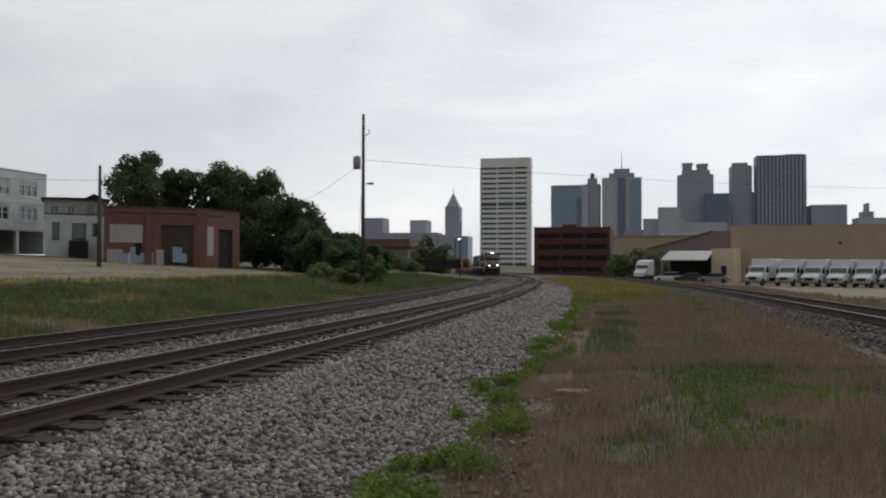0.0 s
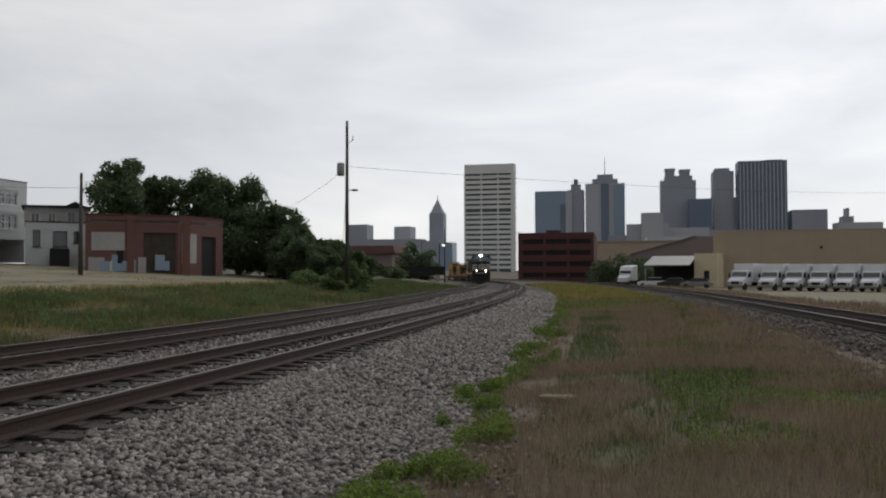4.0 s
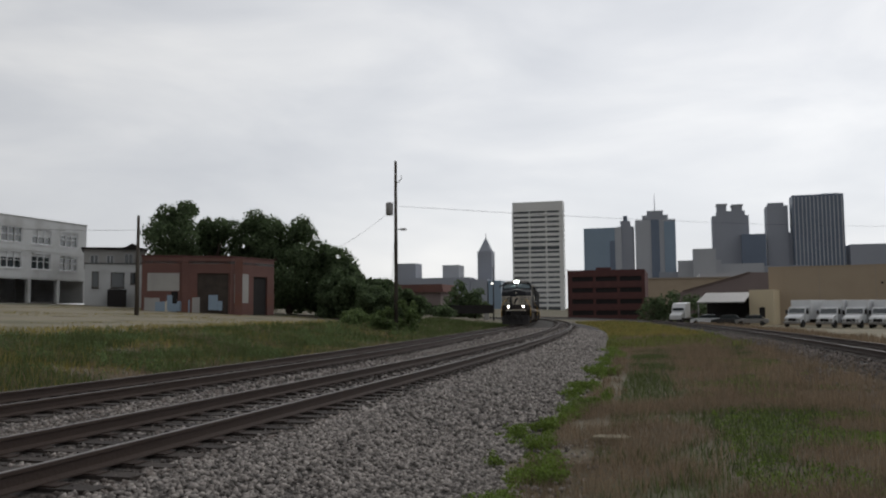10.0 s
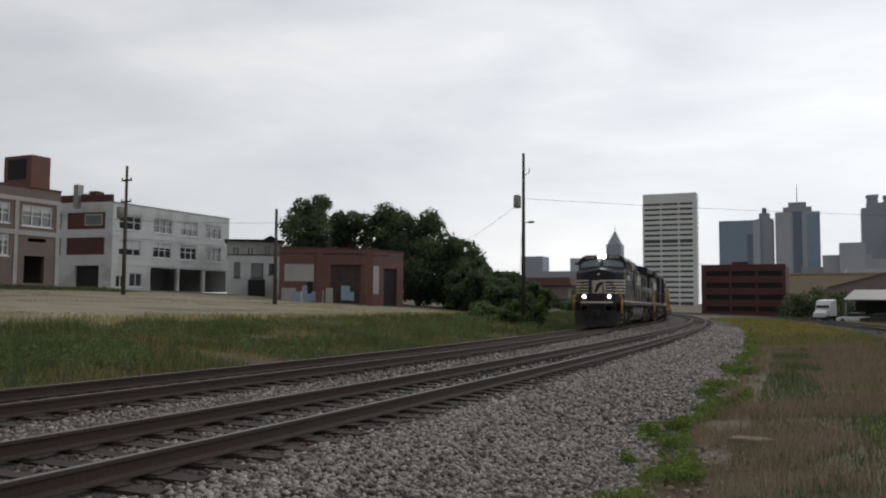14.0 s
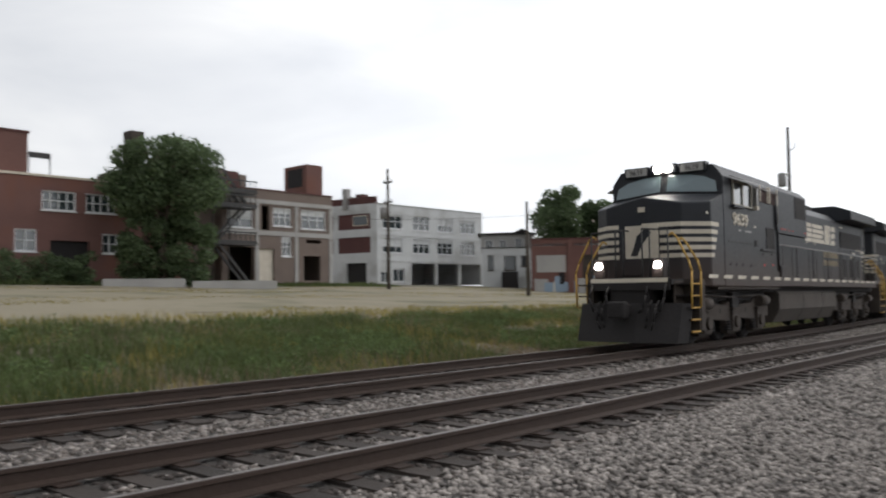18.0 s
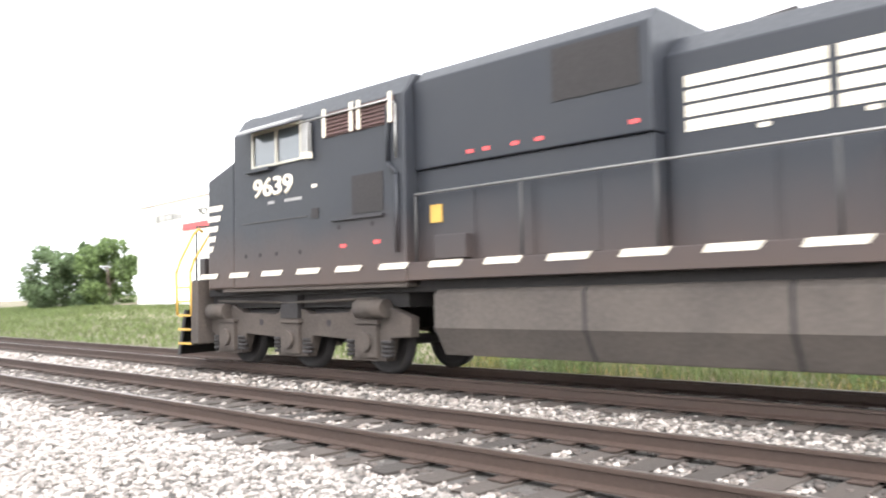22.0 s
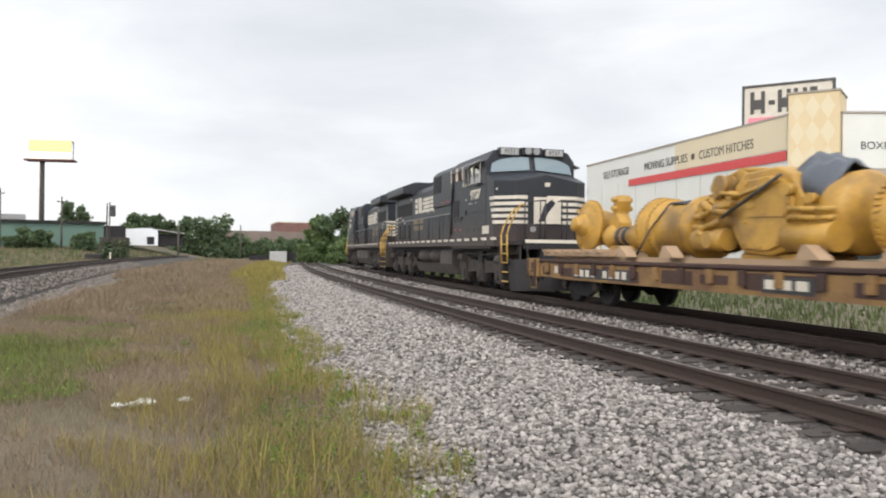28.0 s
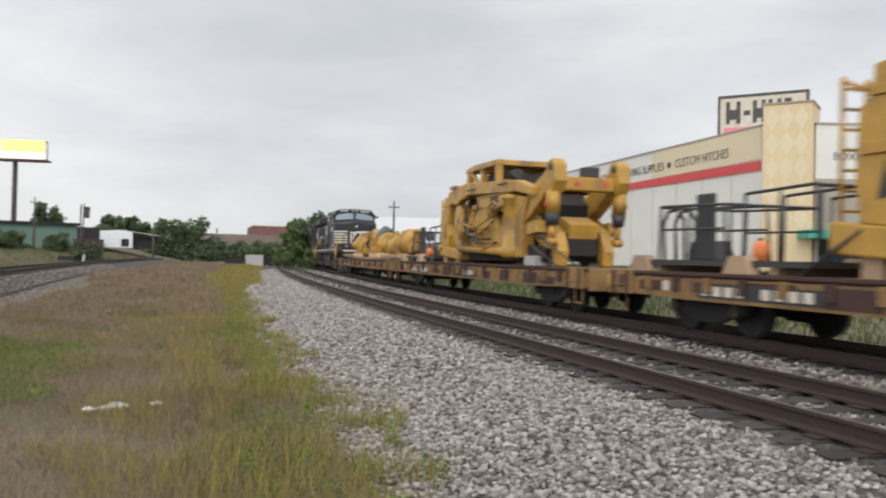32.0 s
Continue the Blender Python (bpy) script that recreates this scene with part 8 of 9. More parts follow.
def ballast_stones():
    U, S, R = [], [], []
    for u0, u1, s0, s1, per, r0, r1 in ((-4.9, -0.9, -11, 12, 640, 0.019, 0.044), (-4.9, -1.7, 12, 34, 190, 0.035, 0.06), (-4.9, -0.9, -36, -11, 290, 0.028, 0.052), (-4.9, -1.9, -80, -36, 50, 0.06, 0.09), (-4.9, -1.9, 34, 80, 45, 0.06, 0.09),
                                        (-12.2, -4.9, -9, 14, 330, 0.025, 0.045), (-12.8, -4.9, 14, 40, 110, 0.035, 0.06), (-12.2, -4.9, -34, -9, 120, 0.035, 0.06), (-12.2, -4.9, -75, -34, 28, 0.06, 0.09), (-12.8, -4.9, 40, 80, 28, 0.06, 0.09)):
        n = int((u1 - u0) * (s1 - s0) * per)
        U.append(rng.uniform(u0, u1, n)), S.append(rng.uniform(s0, s1, n)), R.append(rng.uniform(r0, r1, n))
    u, s, r = np.concatenate(U), np.concatenate(S), np.concatenate(R)
    keep = np.ones(len(u), bool)
    for c, nm in ((NEAR, "track_near"), (far_off(s), "track_far")):
        for g in (-GAUGE, GAUGE):
            keep &= np.abs(u - c - g) > 0.10
        ties = np.array(TIE_AT[nm])
        k = np.clip(np.searchsorted(ties, s), 1, len(ties) - 1)
        d = np.minimum(np.abs(s - ties[k]), np.abs(s - ties[k - 1]))
        keep &= ~((np.abs(u - c) < 1.33) & (d < 0.125 + r * 0.6) & (rng.uniform(size=len(u)) < 0.93))
    ragged = -1.95 + 0.28 * np.sin(s * 0.9) + 0.18 * np.sin(s * 2.3 + 1) + 0.3 * (s < -2) * (s > -30)
    keep &= (u < ragged) | (rng.uniform(size=len(u)) < np.where((s < -2) & (s > -30), 0.45, 0.12))
    u, s, r = u[keep], s[keep], r[keep]
    x, y = curve_xy(u, s)
    z = np.maximum(np.interp(u, [b[0] for b in BED], [b[1] for b in BED]) + GRADE * y, np.where(u > -2.9, lie(x, y) + 0.012, -9)) + r * rng.uniform(-0.2, 0.55, len(u))
    near_rail = np.min([np.abs(u - c - g) for c in (NEAR, far_off(s)) for g in (-GAUGE, GAUGE)], axis=0)
    # Stones near a rail take oil and rail shadow into their colour.
    oily_shaded = (near_rail < 0.42) & (rng.uniform(size=len(u)) < 0.85)
    z = z - 0.035 * np.clip(1 - near_rail / 0.35, 0, 1)
    V = pebbles(x, y, z, r)
    ob = cloud("oily_ballast_stones", V[oily_shaded], OCTA_F, STONE_OILY_SHADED)
    tagged(ob, "ballast stones along the rails, darkened for oil and rail shadow", "ballast", kind="stuff")
    dull = ~oily_shaded & (u < -4.6) & (rng.uniform(size=len(u)) < 0.4)
    ob = cloud("dull_ballast_stones", V[dull], OCTA_F, STONE_BROWN)
    tagged(ob, "dirty brown stones among the ballast", "ballast", kind="stuff")
    ob = cloud("ballast_stones", V[~oily_shaded & ~dull], OCTA_F, STONE)
    tagged(ob, "loose grey crushed stones of the ballast", "ballast", kind="stuff")
    # the side track's shoulder
    n = 26000
    s = rng.uniform(-75, 60, n)
    u = np.where(rng.uniform(size=n) < 0.6, rng.uniform(3.2, 5.9, n), rng.uniform(6.0, 9.0, n)) + np.array([side_off(v) - SIDE for v in s])
    r = rng.uniform(0.04, 0.075, n)
    x, y = curve_xy(u, s)
    uu = u - np.array([side_off(v) - SIDE for v in s])
    keep = (np.abs(uu - SIDE + GAUGE) > 0.12) & (np.abs(uu - SIDE - GAUGE) > 0.12)
    z = np.where(uu > 4.4, np.interp(uu, [4.3, 5.3, 6.75, 8.2, 9.4], [-0.45, -0.13, -0.12, -0.13, -0.6]) + GRADE * y + np.array([side_rise(v) for v in s]), lie(x, y)) + r * 0.2
    ob = cloud("side_track_stones", pebbles(x, y, z, r)[keep], OCTA_F, STONE_BROWN)
    tagged(ob, "loose grey stones along the side track", "ballast", kind="stuff")


def blades(x, y, z, h, w, lean=0.35):
    """Bent grass blades: five corners each."""
    n = len(x)
    a = rng.uniform(0, 2 * np.pi, n)
    d = np.stack([np.cos(a), np.sin(a)], 1)
    side = np.stack([-d[:, 1], d[:, 0]], 1) * (w / 2)[:, None]
    l = rng.uniform(0.1, 1.0, n) * lean * h
    V = np.zeros((n, 5, 3))
    base = np.stack([x, y], 1)
    V[:, 0, :2], V[:, 1, :2] = base - side, base + side
    V[:, 2, :2], V[:, 3, :2] = base + d * (l * 0.35)[:, None] + side * 0.8, base + d * (l * 0.35)[:, None] - side * 0.8
    V[:, 4, :2] = base + d * l[:, None]
    V[:, 0, 2] = V[:, 1, 2] = z - 0.03
    V[:, 2, 2] = V[:, 3, 2] = z + h * 0.55
    V[:, 4, 2] = z + h
    return V


BLADE_F3 = np.array([(0, 1, 2), (0, 2, 3), (3, 2, 4)])


def patchy(x, y, size, seed):
    return np.array([noise.noise((a / size, b / size, seed)) for a, b in zip(x, y)])


def grass(name, u0, u1, s0, s1, n, h0, h1, w, material, label, accept=None, seed=1.0, lean=0.45):
    u, s = rng.uniform(u0, u1, n), rng.uniform(s0, s1, n)
    x, y = curve_xy(u, s)
    if accept is not None:
        k = accept(u, s, x, y)
        u, s, x, y = u[k], s[k], x[k], y[k]
    p = patchy(x, y, 2.2, seed)
    h = rng.uniform(h0, h1, len(x)) * (0.75 + 0.7 * np.clip(p + 0.3, 0, 1))
    ob = cloud(name, blades(x, y, lie(x, y), h, w * (0.6 + 0.8 * rng.uniform(size=len(x))), lean), BLADE_F3, material)
    return tagged(ob, label, "grass", kind="stuff")


def weeds(name, u0, u1, s0, s1, n, size, spread, tall, material, label, accept=None, per=16):
    """Low bushy plants: a tuft of small leaves round each root."""
    u, s = rng.uniform(u0, u1, n), rng.uniform(s0, s1, n)
    x, y = curve_xy(u, s)
    if accept is not None:
        k = accept(u, s, x, y)
        u, s, x, y = u[k], s[k], x[k], y[k]
    m = len(x)
    h = tall * rng.uniform(0.35, 1.0, m)
    f = rng.uniform(0, 1, (m, per)) ** 0.8
    a = rng.uniform(0, 2 * np.pi, (m, per))
    d = spread * rng.uniform(0.1, 1, (m, per)) * (0.35 + 0.65 * np.sin(np.pi * np.clip(f, 0.1, 0.95)))
    P = np.stack([x[:, None] + d * np.cos(a), y[:, None] + d * np.sin(a), lie(x, y)[:, None] + h[:, None] * f + 0.01], 2).reshape(-1, 3)
    return tagged(leafy(P, size, material, None, name), label, "weeds", kind="stuff")


def meadow():
    # bank between the far track and the lot
    thick = lambda u, s, x, y: patchy(x, y, 3.5, 2.0) > -0.3
    grass("bank_grass", -24, -13.4, -14, 44, 100000, 0.12, 0.42, 0.02, BLADE, "thick green grass on the bank beside the tracks", thick, 3.0, 0.9)
    grass("bank_grass_far", -24, -13, 44, 120, 26000, 0.2, 0.5, 0.05, BLADE, "green grass farther along the bank", None, 3.0, 0.9)
    grass("bank_grass_back", -30, -12.5, -110, -14, 60000, 0.1, 0.3, 0.04, BLADE, "green grass on the bank behind", None, 3.0, 0.8)
    brown = lambda u, s, x, y: (patchy(x, y, 4.0, 7.0) > 0.02) | (u > -14.2 + 0.8 * np.sin(s * 0.31) + 0.5 * np.sin(s * 1.1))
    grass("bank_weeds", -23, -12.2, -14, 90, 52000, 0.1, 0.45, 0.014, BLADE_DRY, "brown seeding weeds among the bank grass", brown, 5.0, 0.9)
    golden = lambda u, s, x, y: patchy(x, y, 3.0, 17.0) > 0.0
    grass("bank_straw", -22, -12.4, -14, 60, 36000, 0.1, 0.4, 0.016, BLADE_GOLD, "yellowing straw among the bank grass", golden, 5.0, 0.9)
    tuft = lambda u, s, x, y: patchy(x, y, 2.3, 9.0) > 0.36
    weeds("tall_weeds", -21, -14.5, -14, 60, 3800, 0.07, 0.24, 0.95, LEAF_LIGHT, "tall leafy weed clumps on the bank", tuft, 26)
    leafy_bank = lambda u, s, x, y: patchy(x, y, 2.6, 19.0) > 0.08
    weeds("bank_leaves", -23, -14, -14, 50, 7000, 0.09, 0.22, 0.34, LEAF_LIGHT, "low leafy plants on the bank", leafy_bank, 14)
    grass("lot_fringe", -27, -23, -40, 70, 14000, 0.1, 0.32, 0.03, BLADE_GOLD, "dry grass fringe at the lot's edge", None, 2.0, 0.9)
    stripe = lambda u, s, x, y: (patchy(x, y * 0.3, 3.0, 12.0) > 0.16) | (np.abs(u + 37 + 0.02 * s) < 1.1) | (np.abs(u + 48.5) < 0.8)
    grass("lot_tufts", -56, -27, -40, 80, 60000, 0.02, 0.09, 0.05, BLADE_GOLD, "low grass growing in the lot's seams", stripe, 2.0, 0.9)
    grass("lot_edge_grass", -57.5, -53, -5, 60, 12000, 0.15, 0.45, 0.05, BLADE, "grass along the building fronts", None, 2.0)
    # strip between the near track and the side track
    edge = lambda u, s, x, y: u > -2.1 + 0.25 * np.sin(s * 0.9) + 0.18 * np.sin(s * 2.3 + 1)
    north = lambda u, s, x, y: edge(u, s, x, y) & (patchy(x, y, 0.8, 4.0) > -0.02) & (u < -1.45 + 0.3 * np.sin(s * 0.7 + 2))
    weeds("edge_weeds", -2.5, -0.7, 2.0, 42, 4600, 0.036, 0.13, 0.2, WEED_LIME, "bright green bushy weeds along the ballast edge", north, 64)
    grass("edge_grass", -2.5, -0.6, 3.0, 42, 22000, 0.04, 0.17, 0.012, BLADE_LIME, "bright green grass along the ballast edge", north, 4.0, 1.2)
    mid = lambda u, s, x, y: edge(u, s, x, y) & ((patchy(x, y, 1.9, 15.0) < 0.12) | (s < -2.2)) & ((((u - 2.3) / 1.0) ** 2 + ((s + 13.5) / 4.2) ** 2 + 1.6 * patchy(x, y, 0.9, 31.0) > 0.7) | (rng.uniform(size=len(u)) < 0.25))
    grass("dry_strip", -1.7, 4.2, -2.2, 18, 105000, 0.03, 0.24, 0.006, BLADE_DRY, "dry brown weeds on the strip between tracks", mid, 8.0, 1.3)
    grass("dry_strip_far", -1.6, 4.4, 18, 60, 42000, 0.05, 0.3, 0.014, BLADE_DRY, "dry brown weeds farther along the strip", mid, 8.0, 1.2)
    green = lambda u, s, x, y: edge(u, s, x, y) & (patchy(x, y, 1.9, 15.0) > 0.0)
    grass("green_strip", -1.0, 3.8, -2.2, 40, 50000, 0.04, 0.19, 0.011, BLADE, "short green patches between the weeds", green, 15.0, 1.2)
    weeds("clover", 0.6, 3.6, -2.0, 30, 5000, 0.035, 0.12, 0.1, WEED_LIME, "low leafy ground cover on the strip", green, 12)
    strip = lambda u, s, x, y: u < np.array([side_off(v) for v in s]) - 2.2
    grass("strip_far", -2.2, 6.0, 58, 150, 30000, 0.15, 0.4, 0.05, BLADE_GOLD, "yellowing grass farther along the strip", strip, 8.0, 0.9)
    grass("strip_far_green", -2.2, 5.0, 40, 150, 24000, 0.15, 0.4, 0.05, BLADE_LIME, "green grass farther along the strip", lambda u, s, x, y: strip(u, s, x, y) & (patchy(x, y, 5.0, 3.3) > -0.1), 8.0, 0.9)
    tallb = lambda u, s, x, y: patchy(x, y, 1.5, 21.0) > 0.12
    grass("tall_dry_weeds", 0.3, 4.6, 6, 40, 15000, 0.2, 0.6, 0.007, BLADE_DRY, "taller thin weeds towards the side track", tallb, 21.0, 0.6)
    # behind the camera
    south = lambda u, s, x, y: edge(u, s, x, y) & (u < -0.5 + 0.4 * np.sin(s * 0.6) + 0.3 * np.sin(s * 1.7)) & (patchy(x, y, 0.7, 27.0) > -0.3 + 0.32 * (u < -1.5))
    grass("golden_edge", -2.6, 0.3, -46, -2.2, 62000, 0.05, 0.36, 0.007, BLADE_GOLD, "yellow-green seeding grass along the ballast", south, 4.0, 1.1)
    grass("lime_edge", -2.6, 0.0, -46, -2.2, 18000, 0.05, 0.24, 0.010, BLADE_LIME, "fresh green grass between the seeding stems", south, 6.0, 1.1)
    stray = lambda u, s, x, y: (u > -0.6) & (patchy(x, y, 0.9, 41.0) > -0.05 + 0.22 * u)
    grass("golden_stems", -0.6, 1.6, -34, -2.2, 34000, 0.05, 0.3, 0.006, BLADE_GOLD, "scattered yellow seeding grass among the brown weeds", stray, 4.0, 1.1)
    grass("golden_edge_far", -3.2, 0.0, -110, -46, 12000, 0.2, 0.5, 0.05, BLADE_GOLD, "yellow-green grass farther back along the ballast", None, 4.0, 0.6)
    grass("dry_back", -1.4, 4.4, -22, -2.2, 120000, 0.03, 0.2, 0.005, BLADE_DRY, "dry brown weeds behind on the strip", mid, 8.0, 1.8)
    grass("dry_back_mid", -1.0, 4.4, -50, -22, 42000, 0.06, 0.34, 0.016, BLADE_DRY, "dry brown weeds farther behind", mid, 8.0, 1.2)
    gb = lambda u, s, x, y: (((u - 2.3) / 1.0) ** 2 + ((s + 13.5) / 4.2) ** 2 + 1.6 * patchy(x, y, 0.9, 31.0) < 0.9) | ((patchy(x, y, 1.5, 33.0) > 0.2) & (u > 0.3))
    grass("green_back", -0.8, 3.6, -34, -2.2, 85000, 0.05, 0.17, 0.011, BLADE_LIME, "low green patches behind on the strip", gb, 15.0, 1.2)
    weeds("clover_back", -0.8, 3.6, -30, -2.2, 5000, 0.035, 0.12, 0.1, WEED_LIME, "low leafy ground cover behind on the strip", gb, 12)
    weeds("edge_plants_back", -2.6, -0.6, -30, -2.2, 700, 0.03, 0.12, 0.26, WEED_LIME, "light green bushy weeds by the ballast", south, 50)
    grass("dry_back_far", 0.0, 6.0, -110, -46, 22000, 0.2, 0.5, 0.05, BLADE_DRY, "brown weeds farther back", None, 8.0, 0.6)
    grass("side_bank_grass", 11, 40, -150, -30, 30000, 0.15, 0.4, 0.07, BLADE, "rough grass beyond the side track", None, 3.0, 0.9)
    grass("side_bank_weeds", 10, 40, -150, -30, 20000, 0.15, 0.5, 0.05, BLADE_DRY, "brown weeds beyond the side track", None, 6.0, 0.9)
    grass("yard_fringe", 9.2, 13, 10, 110, 20000, 0.2, 0.6, 0.05, BLADE_DRY, "weeds along the truck yard", None, 3.0)


def leafy(points, size, material, parent, name="crown"):
    """Leaves as bent two-triangle pieces round the given points."""
    n = len(points)
    Q = np.array([(-0.5, 0, 0), (0, 0.32, 0.12), (0.5, 0, 0), (0, -0.32, 0.12)], float)
    V = np.einsum("nij,kj->nki", turns(n), Q) * (size * rng.uniform(0.6, 1.4, n))[:, None, None] + points[:, None, :]
    return cloud(name, V, np.array([(0, 1, 2), (0, 2, 3)]), material, parent)


def tree(x, y, h, r, leaves, size, label, material=None, low=0.25, seed=1, bush=False, name="tree"):
    """Tapered trunk, limbs reaching to the leaf masses, and a crown of many small leaves in uneven masses."""
    rr = random.Random(seed)
    z = float(lie(x, y))
    t = thing(name, Matrix.Translation((x, y, z)), label, "bush" if bush else "tree")
    masses = []
    k = 14 if not bush else 10
    for i in range(k + int(h * (1 - low) * 1.8)):
        a, d = rr.uniform(0, 2 * math.pi), r * math.sqrt(rr.uniform(0.02, 0.8))
        f = (i + rr.uniform(0, 1)) / (k + int(h * (1 - low) * 1.8))
        girth = 0.72 + 0.28 * math.sin(math.pi * min(1.0, f * 1.1)) if f < 0.7 else 1.0 - 1.7 * (f - 0.7)
        c = Vector((d * math.cos(a) * girth, d * math.sin(a) * girth, h * (low + (0.93 - low) * f)))
        masses.append((c, r * rr.uniform(0.28, 0.55) * (1 - 0.35 * f)))
    g = Geo()
    lean = Vector((rr.uniform(-0.3, 0.3), rr.uniform(-0.3, 0.3), h * 0.6))
    w = 0.035 * h if not bush else 0.02 * h
    g.tube((0, 0, -0.2), lean * 0.5, w, w * 0.75, 8).tube(lean * 0.5, lean, w * 0.75, w * 0.4, 8)
    part("trunk", g, BARK, t)
    for c, q in masses[::3]:
        f = rr.uniform(0.4, 0.95)
        s = lean * f
        part("limb", Geo().tube(s, s + (c - s) * 0.5 + Vector((0, 0, 0.1 * h * 0.2)), w * 0.35, w * 0.22, 6).tube(s + (c - s) * 0.5 + Vector((0, 0, 0.02 * h)), c, w * 0.22, w * 0.08, 6), BARK, t)
    vol = np.array([q ** 2 for _, q in masses])
    pick = rng.choice(len(masses), leaves, p=vol / vol.sum())
    C = np.array([tuple(c) for c, _ in masses])[pick]
    Q = np.array([q for _, q in masses])[pick]
    d = rng.normal(size=(leaves, 3))
    d /= np.linalg.norm(d, axis=1, keepdims=True)
    d[:, 2] *= 0.8
    rad = Q * rng.uniform(0.35, 1.0, leaves) ** 0.5 * (1 + 0.25 * rng.normal(size=leaves) * 0.5)
    P = C + d * rad[:, None]
    P = P[P[:, 2] > 0.05]
    cr = leafy(P, size, material or LEAF, t)
    return t


def woods():
    dark = "dark green leafy tree "
    tree(-53.4, 80.0, 12.4, 3.5, 9000, 0.34, "tall open-crowned tree behind the brick workshop", seed=2, low=0.45)
    for i, (x, y, h, r) in enumerate(((-51.0, 84, 10.8, 3.4), (-48.5, 86, 11.4, 3.6), (-45.5, 86, 11.9, 4.0), (-42.0, 85, 11.0, 4.0), (-38.5, 86, 8.4, 4.0), (-35.5, 85.5, 6.2, 3.4), (-32.5, 84, 4.6, 3.0), (-29.5, 82, 4.2, 2.7), (-27, 81, 3.4, 2.4), (-34.6, 82, 4.6, 2.8), (-31.8, 80, 4.6, 2.6), (-29.4, 78, 3.4, 2.2))):
        tree(x, y, h, r, 15000, 0.33, dark + "behind the brick workshop", seed=10 + i, low=0.12)
    for i, (x, y, h, r) in enumerate(((-20.3, 56.4, 1.9, 0.9), (-18.9, 57.5, 2.6, 1.0), (-21.5, 58.5, 1.3, 1.0), (-24.5, 62.0, 1.1, 1.3), (-27, 68, 1.3, 1.5))):
        tree(x, y, h, r, 1800, 0.2, "light green bush by the pole", LEAF_LIGHT, 0.1, 30 + i, True, "bush")
    tree(-52.6, 29.4, 10.8, 3.7, 16000, 0.28, "dense dark tree in front of the brick building", seed=41, low=0.5)
    tree(-53.4, 28.4, 6.4, 2.2, 7000, 0.26, "dark lower tree in front of the brick building", seed=42, low=0.1)
    tree(-52.4, 30.8, 5.6, 2.2, 7000, 0.26, "dark lower tree in front of the brick building", seed=43, low=0.08)
    for i, (x, y) in enumerate(((-55.8, 20.6), (-55.6, 22.6), (-55.4, 24.6))):
        tree(x + 0.6, y, 2.2, 1.6, 1600, 0.2, "low dark hedge bush at the house wall", None, 0.05, 50 + i, True, "bush")
    for i, (x, y, h, r) in enumerate(((-43.5, -24, 6.0, 3.6), (-46, -20.5, 7.0, 3.8), (-48, -16, 6.8, 3.6), (-42, -28.5, 5.8, 3.4), (-48.5, -12.5, 6.0, 3.2), (-52, -14, 7.6, 3.6), (-51, -19, 8.0, 3.8), (-48, -25, 7.4, 3.8), (-50, -9.5, 3.8, 3.0), (-50.2, -6.4, 4.2, 3.0), (-50.4, -3.4, 3.8, 2.4), (-50.5, -1.0, 2.9, 2.0), (-50.5, 1.6, 1.9, 1.6))):
        tree(x, y, h, r, 6000, 0.34, "green leafy tree at the edge of the lot" if h > 4 else "rounded green bush at the edge of the lot", None, 0.05, 60 + i, h < 4, "tree" if h > 4 else "bush")
    tree(-26.8, -17.4, 8.4, 2.8, 13000, 0.27, "leafy green tree beside the line", LEAF_LIGHT, 0.05, 73)
    tree(-26.4, -20.4, 5.2, 2.0, 6000, 0.27, "low green tree beside the line", LEAF_LIGHT, 0.03, 74)
    tree(-24.8, -17.9, 8.6, 2.7, 15000, 0.27, "young green tree beside the line", LEAF_LIGHT, 0.05, 71)
    tree(-25.4, -17.6, 2.4, 1.6, 1600, 0.22, "light green bush beside the line", LEAF_LIGHT, 0.05, 72, True, "bush")
    for i, (x, y, h, r) in enumerate(((-13.5, -100, 6.0, 2.6), (-16.5, -98, 7.0, 3.2), (-20, -97, 6.2, 3.0), (-33.5, -86, 6.2, 3.0), (-36.6, -80, 6.4, 3.0), (-35.4, -83, 6.6, 2.8))):
        tree(x, y, h, r, 5000, 0.42, "green tree on the bank by the bridge", LEAF if i % 2 else LEAF_LIGHT, 0.05, 80 + i)
    for i, (x, y, h, r) in enumerate(((-14.2, -88, 3.0, 1.8), (-17, -84, 2.6, 1.6))):
        tree(x, y, h, r, 1600, 0.3, "light green bush on the bank by the bridge", LEAF_LIGHT, 0.05, 95 + i, True, "bush")
    for i, (x, y, h, r) in enumerate(((2.5, -170, 6.5, 4.0), (-3.0, -171, 7.5, 4.6), (-8.5, -170, 5.6, 4.0), (-14, -171, 5.2, 4.2), (-20, -170, 5.2, 4.2), (-26, -169, 5.4, 4.0), (-32, -168, 5.6, 4.0), (22, -160, 6.5, 3.0), (12, -175, 5.5, 3.5), (8, -176, 5.2, 3.2), (44, -135, 7.0, 4.0))):
        tree(x, y, h + 1.0 if x > -5 else 0.62 * h + 0.6, r, 4200, 0.6, "green tree in the distance beyond the tracks", None, 0.03, 100 + i)
    for i, (x, y, h, r) in enumerate(((46, -112, 5.5, 3.4), (42, -116, 6.4, 3.6), (38.5, -119, 5.2, 3.0), (34, -124, 3.0, 2.4), (30.5, -126, 2.4, 2.0), (25, -128, 3.2, 2.2), (21.5, -129, 2.6, 1.8), (16.5, -130, 2.8, 2.0), (12.8, -128, 2.0, 1.8))):
        tree(x, y, h, r, 2600, 0.42, "dark scrub tree before the green shed" if h > 4 else "scrub bush growing against the green shed", None, 0.03, 150 + i, h < 4, "tree" if h > 4 else "bush")
